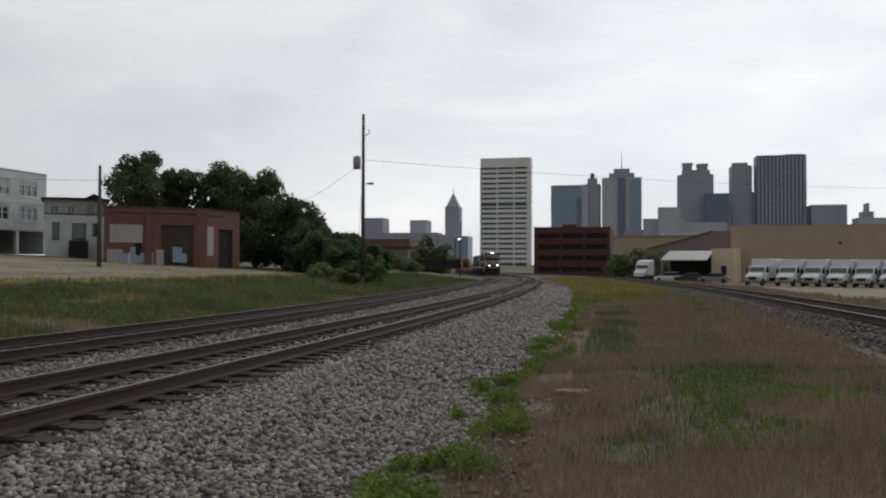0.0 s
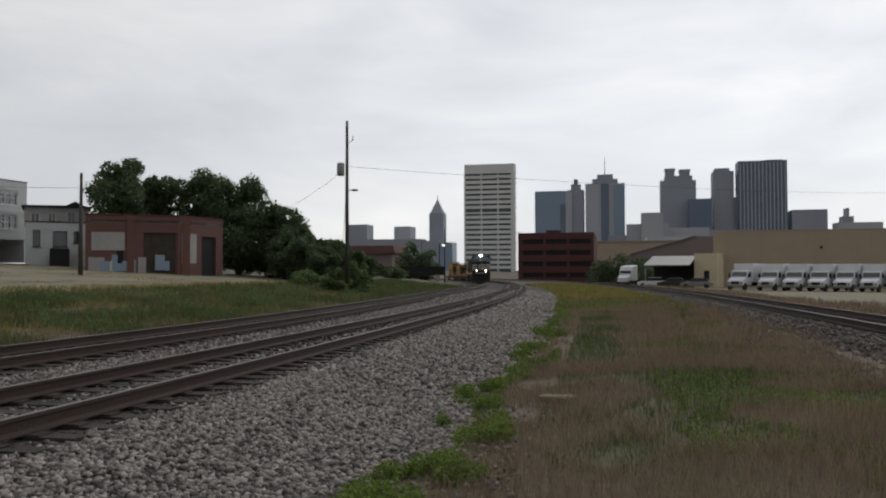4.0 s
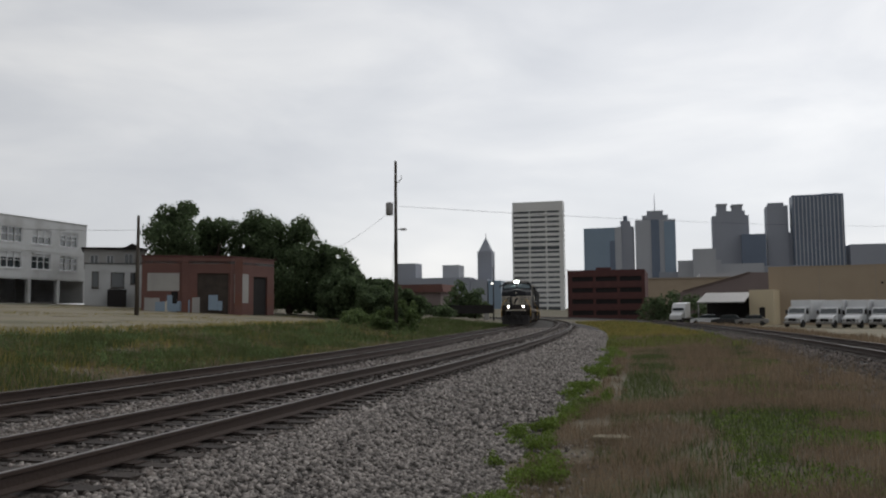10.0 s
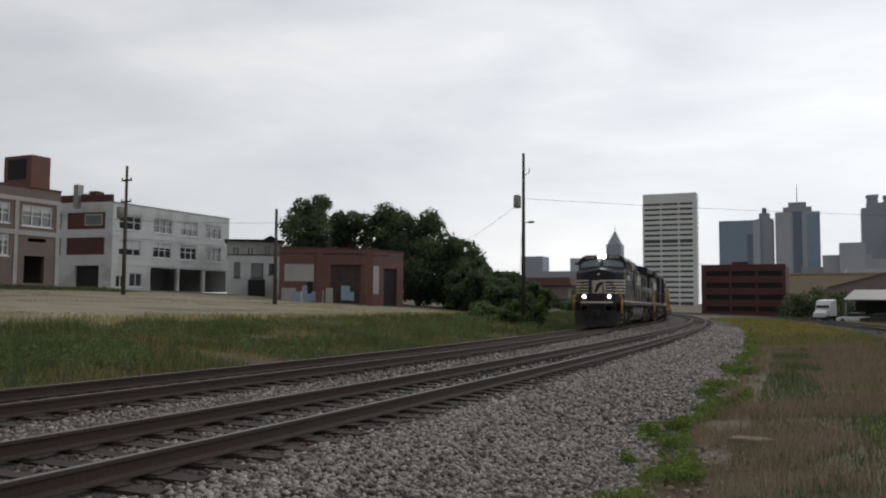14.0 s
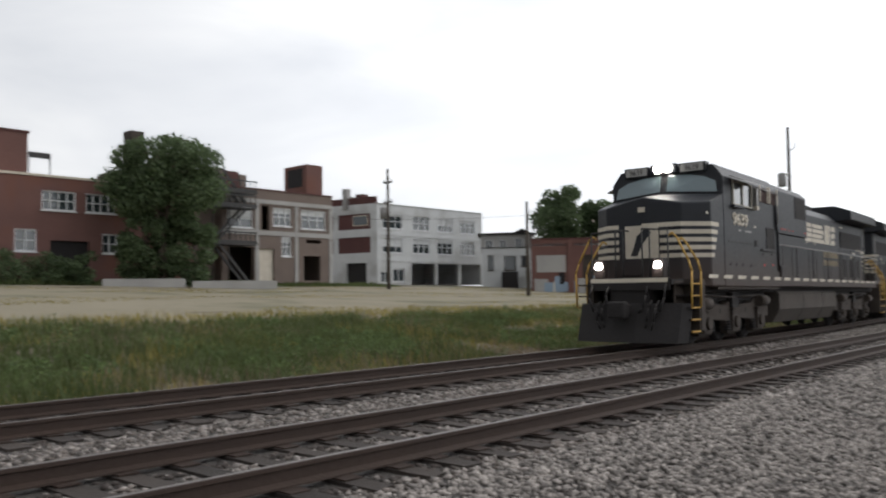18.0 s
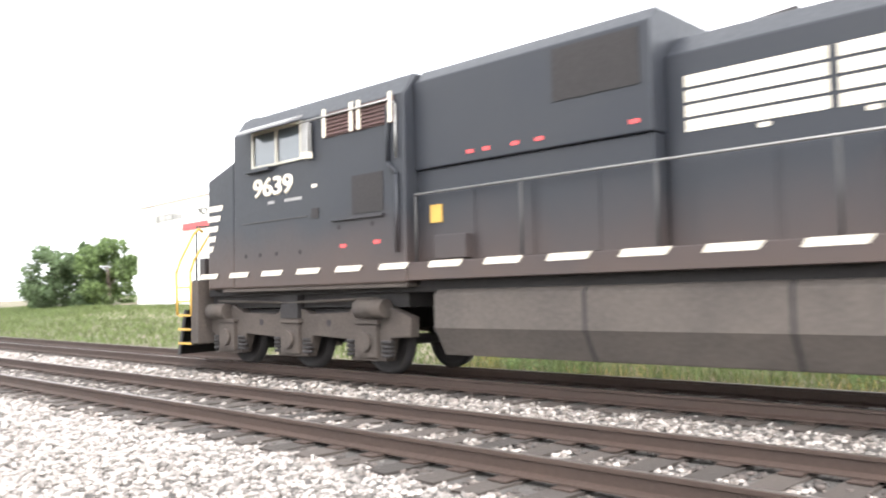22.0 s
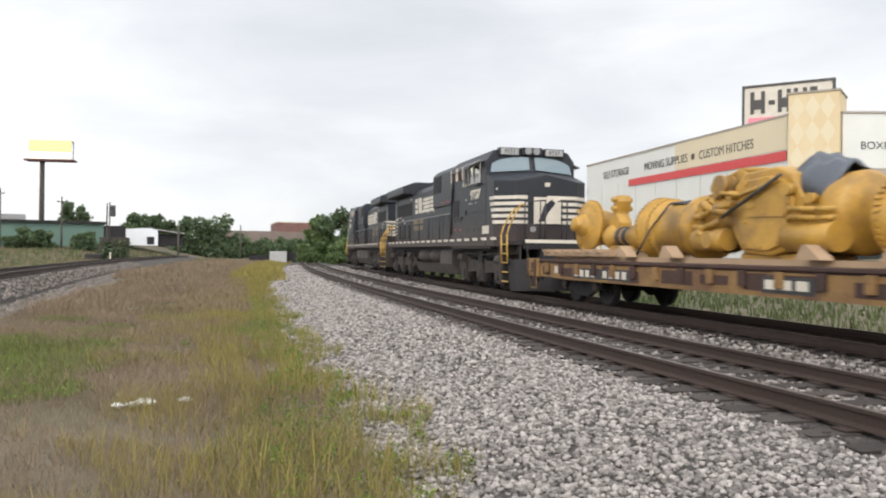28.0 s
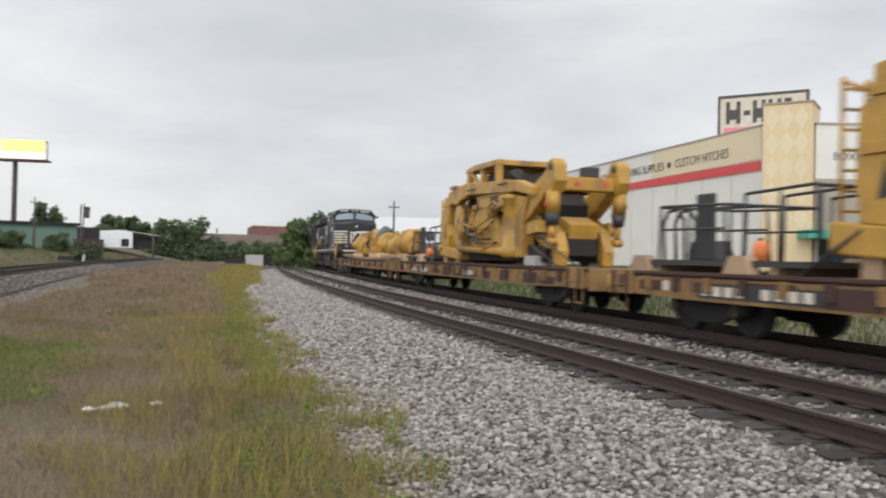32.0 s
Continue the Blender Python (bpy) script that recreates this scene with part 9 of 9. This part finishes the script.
    for i, (x, y, h, r) in enumerate(((-4.0, 171, 5.0, 3.2), (-0.6, 172, 6.2, 3.4), (4.0, 171, 5.6, 3.4))):
        tree(x, y, h, r, 2000, 0.45, "dark green tree beside the parked trucks", None, 0.05, 120 + i)
    for i, (x, y, h, r) in enumerate(((-46, 176, 8.0, 3.6), (-42.5, 177, 6.6, 3.4), (-75, 170, 7.0, 5.0), (-68, 175, 6.0, 4.5))):
        tree(x, y, h, r, 2000, 0.6, "dark green tree in the middle distance", None, 0.03, 130 + i)
    for i in range(10):
        tree(-42 - i * 4.0, 150 - i * 3.0, 2.0 + 0.6 * (i % 3), 2.6, 1100, 0.5, "dark hedge tree beyond the meadow", None, 0.02, 140 + i)


# ---- poles, trucks, small things ----
def power_pole(x, y, h, label, arms=(), transformer=0.0, lamp=0.0, lean=0.0):
    z = float(lie(x, y))
    p = thing("utility_pole", Matrix.Translation((x, y, z)) @ Matrix.Rotation(lean, 4, "Y"), label, "pole", "utility poles")
    part("shaft", Geo().tube((0, 0, -0.3), (0, 0, h), 0.17, 0.10, 10), POLE_WOOD, p)
    for za, w in arms:
        part("crossarm", Geo().box(-w, w, -0.06, 0.06, za, za + 0.12), POLE_WOOD, p)
        for sx in (-0.9, 0.9):
            part("insulator", Geo().tube((sx * w, 0, za + 0.12), (sx * w, 0, za + 0.3), 0.05, 0.03), GRIME, p)
    if transformer:
        part("transformer", Geo().lathe([(0.05, 0), (0.26, 0.03), (0.28, 0.1), (0.28, 0.85), (0.24, 0.95), (0.05, 1.0)], 14, Matrix.Translation((-0.45, -0.1, transformer)), axis="z"), STEEL, p, "grey pole transformer")
    if lamp:
        part("lamp_arm", Geo().pipe([(0, 0, lamp), (0.5, 0, lamp + 0.1)], 0.03).box(0.4, 0.8, -0.12, 0.12, lamp - 0.02, lamp + 0.12), STEEL, p, "small street lamp arm")
        part("bracket", Geo().pipe([(0, 0, h - 1.7), (0.45, 0, h - 1.4), (0.45, 0, h - 1.1)], 0.03), STEEL, p)
    return p


def wire(a, b, sag, r=0.012):
    a, b = Vector(a), Vector(b)
    pts = [a + (b - a) * (i / 12) - Vector((0, 0, sag * 4 * (i / 12) * (1 - i / 12))) for i in range(13)]
    w = thing("overhead_wire", Matrix(), "thin black overhead wire between poles", "wire", "overhead wires")
    part("strand", Geo().pipe(pts, r, 5), BLACK_IRON, w)


def box_truck():
    t = thing("box_truck", Matrix(), "white box truck parked in the yard", "truck", "parked white trucks")
    part("cargo_box", Geo().box(-1.2, 1.2, 2.9, 7.6, 0.95, 3.3), TRUCK_WHITE, t, bevel=0.04)
    part("cab", Geo().prism([(1.3, 0.6), (2.85, 0.6), (2.85, 2.45), (1.75, 2.45), (1.35, 1.65)], -1.05, 1.05, "x"), TRUCK_WHITE, t, bevel=0.06)
    part("hood", Geo().prism([(0.0, 0.6), (1.298, 0.6), (1.298, 1.6), (0.15, 1.3), (0.0, 1.1)], -0.95, 0.95, "x"), TRUCK_WHITE, t, bevel=0.08)
    part("windshield", Geo().add([(-0.95, 1.36, 1.72), (0.95, 1.36, 1.72), (0.9, 1.72, 2.38), (-0.9, 1.72, 2.38), (-0.95, 1.38, 1.70), (0.95, 1.38, 1.70), (0.9, 1.76, 2.36), (-0.9, 1.76, 2.36)], [(0, 1, 2, 3), (4, 5, 6, 7), (0, 1, 5, 4), (2, 3, 7, 6), (1, 2, 6, 5), (3, 0, 4, 7)]), WINDOW, t)
    part("grille", Geo().box(-0.5, 0.5, -0.02, 0.0 - 0.002, 0.75, 1.1), GRIME_AND_SHADE, t)
    part("bumper", Geo().box(-1.0, 1.0, -0.15, -0.022, 0.45, 0.7), STEEL, t)
    part("chassis", Geo().box(-0.5, 0.5, 0.5, 7.5, 0.5, 0.94), GRIME_AND_SHADE, t)
    for sx in (-1, 1):
        part("headlamp", Geo().box(min(sx * 0.6, sx * 0.9), max(sx * 0.6, sx * 0.9), -0.02, -0.002, 0.8, 1.0), STEEL, t)
        part("side_window", Geo().box(min(sx * 1.052, sx * 1.06), max(sx * 1.052, sx * 1.06), 1.75, 2.6, 1.65, 2.3), WINDOW, t)
        part("mirror", Geo().box(min(sx * 1.1, sx * 1.35), max(sx * 1.1, sx * 1.35), 1.5, 1.6, 1.6, 2.1), GRIME_AND_SHADE, t)
        for y in (0.75, 5.9):
            part("wheel", Geo().tube((sx * 0.75, y, 0.45), (sx * 1.05, y, 0.45), 0.45, n=18), TYRE, t)
    return t


def car(x, y, turn, material, label):
    z = float(lie(x, y)) + 0.03
    c = thing("parked_car", Matrix.Translation((x, y, z)) @ Matrix.Rotation(turn, 4, "Z"), label, "car", "parked cars")
    part("body", Geo().prism([(-2.2, 0.3), (2.2, 0.3), (2.25, 0.75), (1.3, 0.92), (-1.9, 0.95), (-2.25, 0.8)], -0.85, 0.85, "x"), material, c, bevel=0.06)
    part("cabin", Geo().prism([(-1.8, 0.93), (1.1, 0.9), (0.5, 1.42), (-1.2, 1.45)], -0.75, 0.75, "x"), WINDOW, c, bevel=0.05)
    part("roof", Geo().box(-0.7, 0.7, -1.1, 0.4, 1.43, 1.48), material, c)
    for sx in (-1, 1):
        for yy in (-1.4, 1.4):
            part("wheel", Geo().tube((sx * 0.66, yy, 0.32), (sx * 0.88, yy, 0.32), 0.32, n=16), TYRE, c)


def yard():
    t = box_truck()
    t.matrix_basis = Matrix.Translation((13.6, 106.5, float(lie(13.6, 106.5)) + 0.03)) @ Matrix.Rotation(radians(-28), 4, "Z")
    for k in range(1, 7):
        x, y = 13.6 + 2.75 * k + (0.7 if k > 0 else 0), 106.5 - 0.5 * k
        copy_thing(t, Matrix.Translation((x, y, float(lie(x, y)) + 0.03)) @ Matrix.Rotation(radians(-28), 4, "Z"))
    x, y = 1.0, 136.0
    s = thing("tractor_truck", Matrix.Translation((x, y, float(lie(x, y)))) @ Matrix.Rotation(radians(160), 4, "Z"), "tall white tractor truck parked by the trees", "truck")
    part("sleeper_cab", Geo().prism([(-1.4, 0.9), (1.2, 0.9), (1.2, 2.2), (0.6, 3.2), (-1.4, 3.4)], -1.1, 1.1, "x"), TRUCK_WHITE, s, bevel=0.1)
    part("hood", Geo().prism([(1.202, 0.7), (2.7, 0.7), (2.7, 1.4), (1.202, 1.9)], -0.9, 0.9, "x"), TRUCK_WHITE, s, bevel=0.1)
    part("windscreen", Geo().box(-0.9, 0.9, 0.95, 1.23, 2.1, 2.5), WINDOW, s)
    for sx in (-1, 1):
        for yy in (2.0, -1.6, -2.8):
            part("wheel", Geo().tube((sx * 0.75, yy, 0.5), (sx * 1.1, yy, 0.5), 0.5, n=16), TYRE, s)
    part("frame", Geo().box(-0.45, 0.45, -3.4, 1.2, 0.55, 0.88), GRIME_AND_SHADE, s)
    car(4.6, 128.0, radians(75), TRUCK_WHITE, "white car parked beside the canopy")
    car(7.4, 126.0, radians(80), BLACK_IRON, "black car parked beside the canopy")
    car(10.6, 124.5, radians(80), STEEL, "silver pickup parked beside the canopy")
    p = thing("lamp_post", Matrix.Translation((-33.9, 157.0, float(lie(-33.9, 157.0)))), "tall dark street lamp post with a lit lamp", "street lamp")
    part("shaft", Geo().tube((0, 0, 0), (0, 0, 10.6), 0.14, 0.09), BLACK_IRON, p)
    part("lamp", Geo().box(-0.45, 0.0, -0.2, 0.2, 7.2, 7.45), glowing("lit_street_lamp", (1, 0.95, 0.85), 6.0), p)


def back_country():
    # billboard
    b = thing("billboard", Matrix.Translation((29.5, -176, float(lie(29.5, -176)))), "bright yellow and white billboard on a tall brown pole", "billboard")
    part("pole", Geo().tube((0.8, 0, -1), (0.8, 0, 17.2), 0.5, 0.45, 16), GRIME, b)
    m = Matrix.Translation((0, 0, 0)) @ Matrix.Rotation(radians(-9), 4, "Z")
    part("catwalk", Geo().box(-5.3, 3.8, -1.4, 1.4, 16.45, 16.8), BRICK_DARK, b, "red catwalk", m=m)
    part("panel", Geo().box(-4.9, 3.0, 0.9, 1.2, 16.802, 20.5), WHITE_PAINT, b, m=m)
    # Posters get an added glow to brighten them; no lamp stands here.
    part("yellow_face", Geo().box(-4.85, 2.95, 1.202, 1.22, 18.2, 20.45), glowing("lit_yellow_poster", (0.95, 0.84, 0.25), 0.35), b, "lit yellow poster", m=m)
    part("white_face", Geo().box(-4.85, 2.95, 1.202, 1.22, 16.9, 18.196), glowing("lit_white_poster", (1.0, 0.97, 0.85), 0.5), b, "lit white poster", m=m)
    part("side_frame", Geo().box(-5.3, -5.2, 0.9, 1.1, 16.802, 20.3).box(-5.2, -4.902, 0.9, 1.1, 20.1, 20.3), GRIME, b, m=m)
    # long green shed
    g = thing("green_shed", Matrix(), "long faded green metal shed with a flat roof", "shed")
    m = wall_m(15.0, -139.4, 48.0, -133.0, 2.2) @ Matrix.Rotation(0, 4, "Z")
    part("wall", Geo().box(0, 33, -8, 0, 0, 3.6), GREEN_METAL, g, m=m)
    part("roof", Geo().box(-0.5, 33.5, -8.5, 0.6, 3.602, 3.95), GRIME_AND_SHADE, g, m=m)
    part("porch", Geo().box(-3.4, -0.004, -6, -1, 0, 3.4), GRIME_AND_SHADE, g, m=m)
    part("roof_unit", Geo().box(20, 23.5, -4, -2, 3.952, 5.1), STEEL, g, m=m)
    part("roof_unit", Geo().box(11, 14.5, -5, -3, 3.952, 4.9), STEEL, g, m=m)
    for k in range(9):
        part("rib", Geo().box(3.5 * k + 1, 3.5 * k + 1.1, 0.002, 0.05, 0, 3.6), GREEN_METAL, g, m=m)
    w = thing("white_shed", Matrix(), "low bright white shed with its open bay painted dark", "shed")
    m = wall_m(3.0, -150.2, 13.0, -149.5, 2.6)
    part("wall", Geo().box(4.4, 10, -6, 0, 0, 2.5), TRUCK_WHITE, w, m=m)
    part("gable", Geo().prism([(4.4, 2.502), (10, 2.502), (10, 2.75), (6.5, 3.0), (4.4, 2.75)], -6, 0, "y"), TRUCK_WHITE, w, m=m)
    # Solid dark box; the shade of the open lean-to is its colour.
    part("lean_to", Geo().box(0.2, 4.398, -6, -1.0, 0, 2.0), GRIME_AND_SHADE, w, m=m)
    part("lean_to_roof", Geo().prism([(0, 2.1), (4.398, 2.7), (4.398, 2.85), (0, 2.25)], -6.2, 0.3, "y"), CONCRETE, w, m=m)
    # Dark patch on the wall paints the shaded bay.
    part("bay", Geo().box(5.0, 6.2, 0.002, 0.05, 0.2, 1.5), GRIME_AND_SHADE, w, m=m)
    k = thing("brick_mill", Matrix(), "long low red brick mill in the distance", "building")
    part("wall", Geo().box(-39, -3, -290, -262, 2, 8.6), BRICK_BROWN, k)
    part("upper_storey", Geo().box(-36.5, -22.5, -288, -261.9, 8.602, 11.4), BRICK_RED, k)
    part("parapet", Geo().box(-36.7, -22.3, -288, -261.7, 11.402, 11.7), WHITE_PAINT, k)
    part("gable_wing", Geo().prism([(-41, 2), (-33, 2), (-33, 6), (-36, 8.5), (-41, 4)], -261.8, -255, "y"), BRICK_BROWN, k)
    s = thing("white_roofed_store", Matrix(), "white low store with a band of windows behind trees", "building")
    m = wall_m(-40, -124.0, -24.0, -128.4, 1.6) @ Matrix.Rotation(math.pi, 4, "Z") @ Matrix.Translation((-16.6, 0, 0))
    part("wall", Geo().box(0, 16.6, 0, 10, 0, 6.6), TRUCK_WHITE, s, m=m)
    part("lower_brick", Geo().box(0, 16.6, -0.05, -0.002, 0, 2.6), BRICK_BROWN, s, m=m)
    for i in range(8):
        part("window", Geo().box(0.8 + i * 1.9, 2.1 + i * 1.9, -0.06, -0.003, 3.0, 4.4), WINDOW, s, m=m)
    # overgrown signal bungalow
    d = thing("signal_bungalow", Matrix.Translation((11.0, -112, float(lie(11.0, -112)))), "dark rusty line-side hut with a mast and vines", "hut")
    part("hut", Geo().box(-2.0, 1.4, -1.2, 1.2, 0, 3.0), GRIME, d, bevel=0.05)
    part("mast", Geo().tube((0.2, 1.4, 0), (0.2, 1.4, 7.4), 0.09, 0.07), BLACK_IRON, d)
    part("signal_head", Geo().box(-0.5, 0.1, 1.3, 1.6, 5.6, 7.0), BLACK_IRON, d)
    part("scrap", Geo().box(0.9, 2.9, 1.0, 2.8, 0, 0.9), GRIME_AND_SHADE, d, bevel=0.2)
    leafy(np.stack([rng.uniform(-2.3, 1.2, 320), rng.uniform(1.2, 1.8, 320), 2.6 * rng.uniform(0.0, 1.0, 320) ** 1.6 + 0.1], 1), 0.4, LEAF, d, "vines")
    for x, y, h in ((27.2, -127.4, 8.6), (19.5, -128.8, 7.6), (13.5, -129.6, 7.4), (3.5, -130.2, 5.4), (-6.5, -150, 6.0), (-24.5, -95, 8.0)):
        power_pole(x, y, h, "thin weathered utility pole", [(h - 0.8, 0.6)] if h > 7.5 else ())
    # end of a small line-side bridge: a concrete block between dark girders
    bb = thing("girder_bridge", Matrix.Translation((-9.4, -108.5, float(lie(-9.4, -108.5)) - 0.1)) @ Matrix.Rotation(radians(-5), 4, "Z"), "square concrete block between low dark girders", "bridge")
    part("block", Geo().box(-1.2, 1.0, -1.5, 0.0, 0, 1.75), CONCRETE, bb, "square grey concrete block", bevel=0.04)
    part("girder", Geo().box(-7.4, -1.25, -1.0, -0.6, 0.35, 1.6), GRIME_AND_SHADE, bb, "low dark steel girder")
    part("girder", Geo().box(1.05, 3.6, -1.0, -0.6, 0.3, 1.25), GRIME_AND_SHADE, bb, "low dark steel girder")
    for k in range(6):
        part("stiffener", Geo().box(-7.2 + k * 1.1, -7.12 + k * 1.1, -0.598, -0.5, 0.4, 1.55), GRIME_AND_SHADE, bb)
    c = thing("relay_box", Matrix.Translation((-13.6, -54, float(lie(-13.6, -54)))), "small white line-side relay box on the grass", "relay box")
    part("body", Geo().box(-0.55, 0.55, -0.4, 0.4, 0, 0.85), TRUCK_WHITE, c, bevel=0.04)
    part("lid", Geo().box(-0.6, 0.6, -0.45, 0.45, 0.852, 0.92), STEEL, c)
    for x, y in ((15.5, -70), (10.5, -105)):
        q = thing("marker_post", Matrix.Translation((x, y, float(lie(x, y)))), "short white marker post in the grass", "post", "marker posts")
        part("post", Geo().box(-0.08, 0.08, -0.08, 0.08, 0, 1.3), WHITE_PAINT, q)


def odds():
    # heap of gravel beside the far track
    g = Geo()
    n = 20
    for j in range(n + 1):
        for i in range(n + 1):
            u, v = i / n * 2 - 1, j / n * 2 - 1
            r = math.hypot(u, v)
            x, y = -15.4 + 2.0 * u, 0.6 + 4.6 * v
            hh = max(0.0, 1 - r) ** 0.8 * (0.95 + 0.35 * noise.noise((u * 2, v * 3, 1.0)))
            g.v.append((x, y, float(lie(x, y)) - 0.08 + hh * 0.95))
    g.f = [(j * (n + 1) + i, j * (n + 1) + i + 1, (j + 1) * (n + 1) + i + 1, (j + 1) * (n + 1) + i) for j in range(n) for i in range(n)]
    g.mi, g.smooth = [0] * len(g.f), [True] * len(g.f)
    h = thing("gravel_heap", Matrix(), "heap of blue-grey gravel beside the far track", "gravel heap")
    part("mound", g, GRAVEL_PILE, h)
    k = 9000
    a, rr = rng.uniform(0, 2 * np.pi, k), np.sqrt(rng.uniform(0, 1, k))
    u, v = rr * np.cos(a), rr * np.sin(a)
    x, y = -15.4 + 2.1 * u, 0.6 + 4.8 * v
    hh = np.array([max(0.0, 1 - math.hypot(p, q)) ** 0.8 * (0.95 + 0.35 * noise.noise((p * 2, q * 3, 1.0))) for p, q in zip(u, v)])
    st = cloud("loose_gravel", pebbles(x, y, lie(x, y) - 0.08 + hh * 0.95, rng.uniform(0.02, 0.045, k)), OCTA_F, GRAVEL_STONE, h)
    st["kind"] = "stuff"
    r = random.Random(3)
    for x, y, s in ((-1.05, -17.0, 0.09), (0.1, -9.8, 0.08), (0.50, -9.62, 0.11), (0.62, -9.56, 0.08), (0.76, -9.5, 0.07), (1.68, -23.6, 0.12)):
        z = float(lie(x, y)) + 0.05
        p = thing("litter", Matrix.Translation((x, y, z)), "crumpled white plastic litter in the weeds", "litter", "litter")
        n, gg = 14, Geo()
        turn = r.uniform(0, 3)
        V = []
        for ring, reach in ((0, 0.3), (1, 0.62), (2, 1.0)):
            for i in range(n):
                a = turn + i * 2 * math.pi / n
                k = s * reach * r.uniform(0.65, 1.35)
                V.append((k * math.cos(a), 0.6 * k * math.sin(a), s * r.uniform(0.05, 0.75) * (1.15 - 0.8 * reach)))
        V += [(0, 0, s * 0.5), (0, 0, -0.03)]
        f = [(i, (i + 1) % n, 3 * n) for i in range(n)] + [(2 * n + (i + 1) % n, 2 * n + i, 3 * n + 1) for i in range(n)]
        f += [(q * n + i, q * n + n + i, q * n + n + (i + 1) % n, q * n + (i + 1) % n) for q in (0, 1) for i in range(n)]
        part("wrapper", gg.add(V, f), LITTER, p)
    x, y = -0.94, 11.8
    p = thing("flat_stone", Matrix.Translation((x, y, float(lie(x, y)))), "flat pale stone slab lying in the weeds", "stone")
    part("slab", Geo().prism([(-0.28, -0.1), (0.1, -0.16), (0.3, 0.02), (0.12, 0.15), (-0.2, 0.12)], 0.02, 0.09, "z"), LOT, p, bevel=0.015)
    for x0, y0, x1, y1 in ((-52.5, 25.0, -50.4, 29.8), (-50.2, 30.2, -48.0, 35.6)):
        w = thing("low_wall", Matrix(), "low grey concrete wall before the brick buildings", "wall", "low walls")
        z = float(lie(x0, y0))
        part("wall", Geo().box(0, math.hypot(x1 - x0, y1 - y0), 0, 0.25, -0.1, 0.5), CONCRETE, w, m=wall_m(x0, y0, x1, y1, z), bevel=0.02)
    power_pole(-19.6, 57.0, 12.75, "tall dark utility pole with transformer and lamp", [], 8.7, 7.6)
    power_pole(-38.6, 52.9, 8.5 - float(lie(-38.6, 52.9)), "dark utility pole before the brick workshop", [])
    power_pole(-49.7, 48.3, 10.2, "utility pole with crossarms before the white loft", [(9.0, 0.5), (7.3, 0.5)], 6.0)
    wire((-19.9, 57.0, 8.6), (-47, 95, 8.0), 1.2)
    wire((-19.6, 57.0, 8.9), (40, 130, 12.4), 0.6)
    wire((-38.6, 52.9, 7.4), (-52, 44, 7.6), 0.2)
    wire((-19.6, 57.0, 8.4), (-19.9, 56.6, 1.0), 0.0)
    # long dark plate-girder fence across the view, where a street passes under the line
    gf = thing("girder_fence", Matrix(), "long low dark steel girder beside the far curve", "fence")
    m = wall_m(-72.0, 150.0, -36.0, 168.0, -0.2)
    part("girder", Geo().box(0, 40, 0, 0.4, 0.6, 2.2).box(0, 40, -0.1, 0.5, 2.2, 2.35), GRIME_AND_SHADE, gf, m=m)
    for k in range(14):
        part("stiffener", Geo().box(k * 3.0, k * 3.0 + 0.12, -0.1, -0.002, 0.6, 2.2), GRIME_AND_SHADE, gf, m=m)
    for k in range(6):
        part("pier", Geo().box(k * 7.6, k * 7.6 + 0.9, -0.05, 0.45, -1.5, 0.598), CONCRETE, gf, m=m)
    lr = thing("red_roofed_shed", Matrix(), "low red-roofed shed in the middle distance", "shed")
    part("wall", Geo().box(-66, -54, 190, 200, -1, 5.5), HAZED_BROWN, lr)
    part("roof", Geo().prism([(-67, 5.502), (-53, 5.502), (-53.5, 7.4), (-65, 7.4)], 189, 201, "y"), BRICK_RED, lr)


ballast_stones()
meadow()
woods()
yard()
back_country()
odds()


def motions():
    """Everything on rails: cars and loads follow the curve, wheels roll."""
    for ob, back, turned, local, wheels in CARS:
        pivots = (4.7, 18.7) if ob.name.startswith("locomotive") else (2.7, 16.7)
        walk(ob, [(k * 0.5, car_pose(progress(k * 0.5) + back, turned, pivots) @ local) for k in range(65)])
        for w, r, y in wheels:
            rows = []
            for k in range(0, 267):
                t = min(k * 0.12, 32.0)
                spin = (progress(0) - progress(t)) / r * (1 if not turned else -1)
                rows.append((t, Matrix.Translation((0, y, r)) @ Matrix.Rotation(spin, 4, "X")))
            walk(w, rows)


motions()
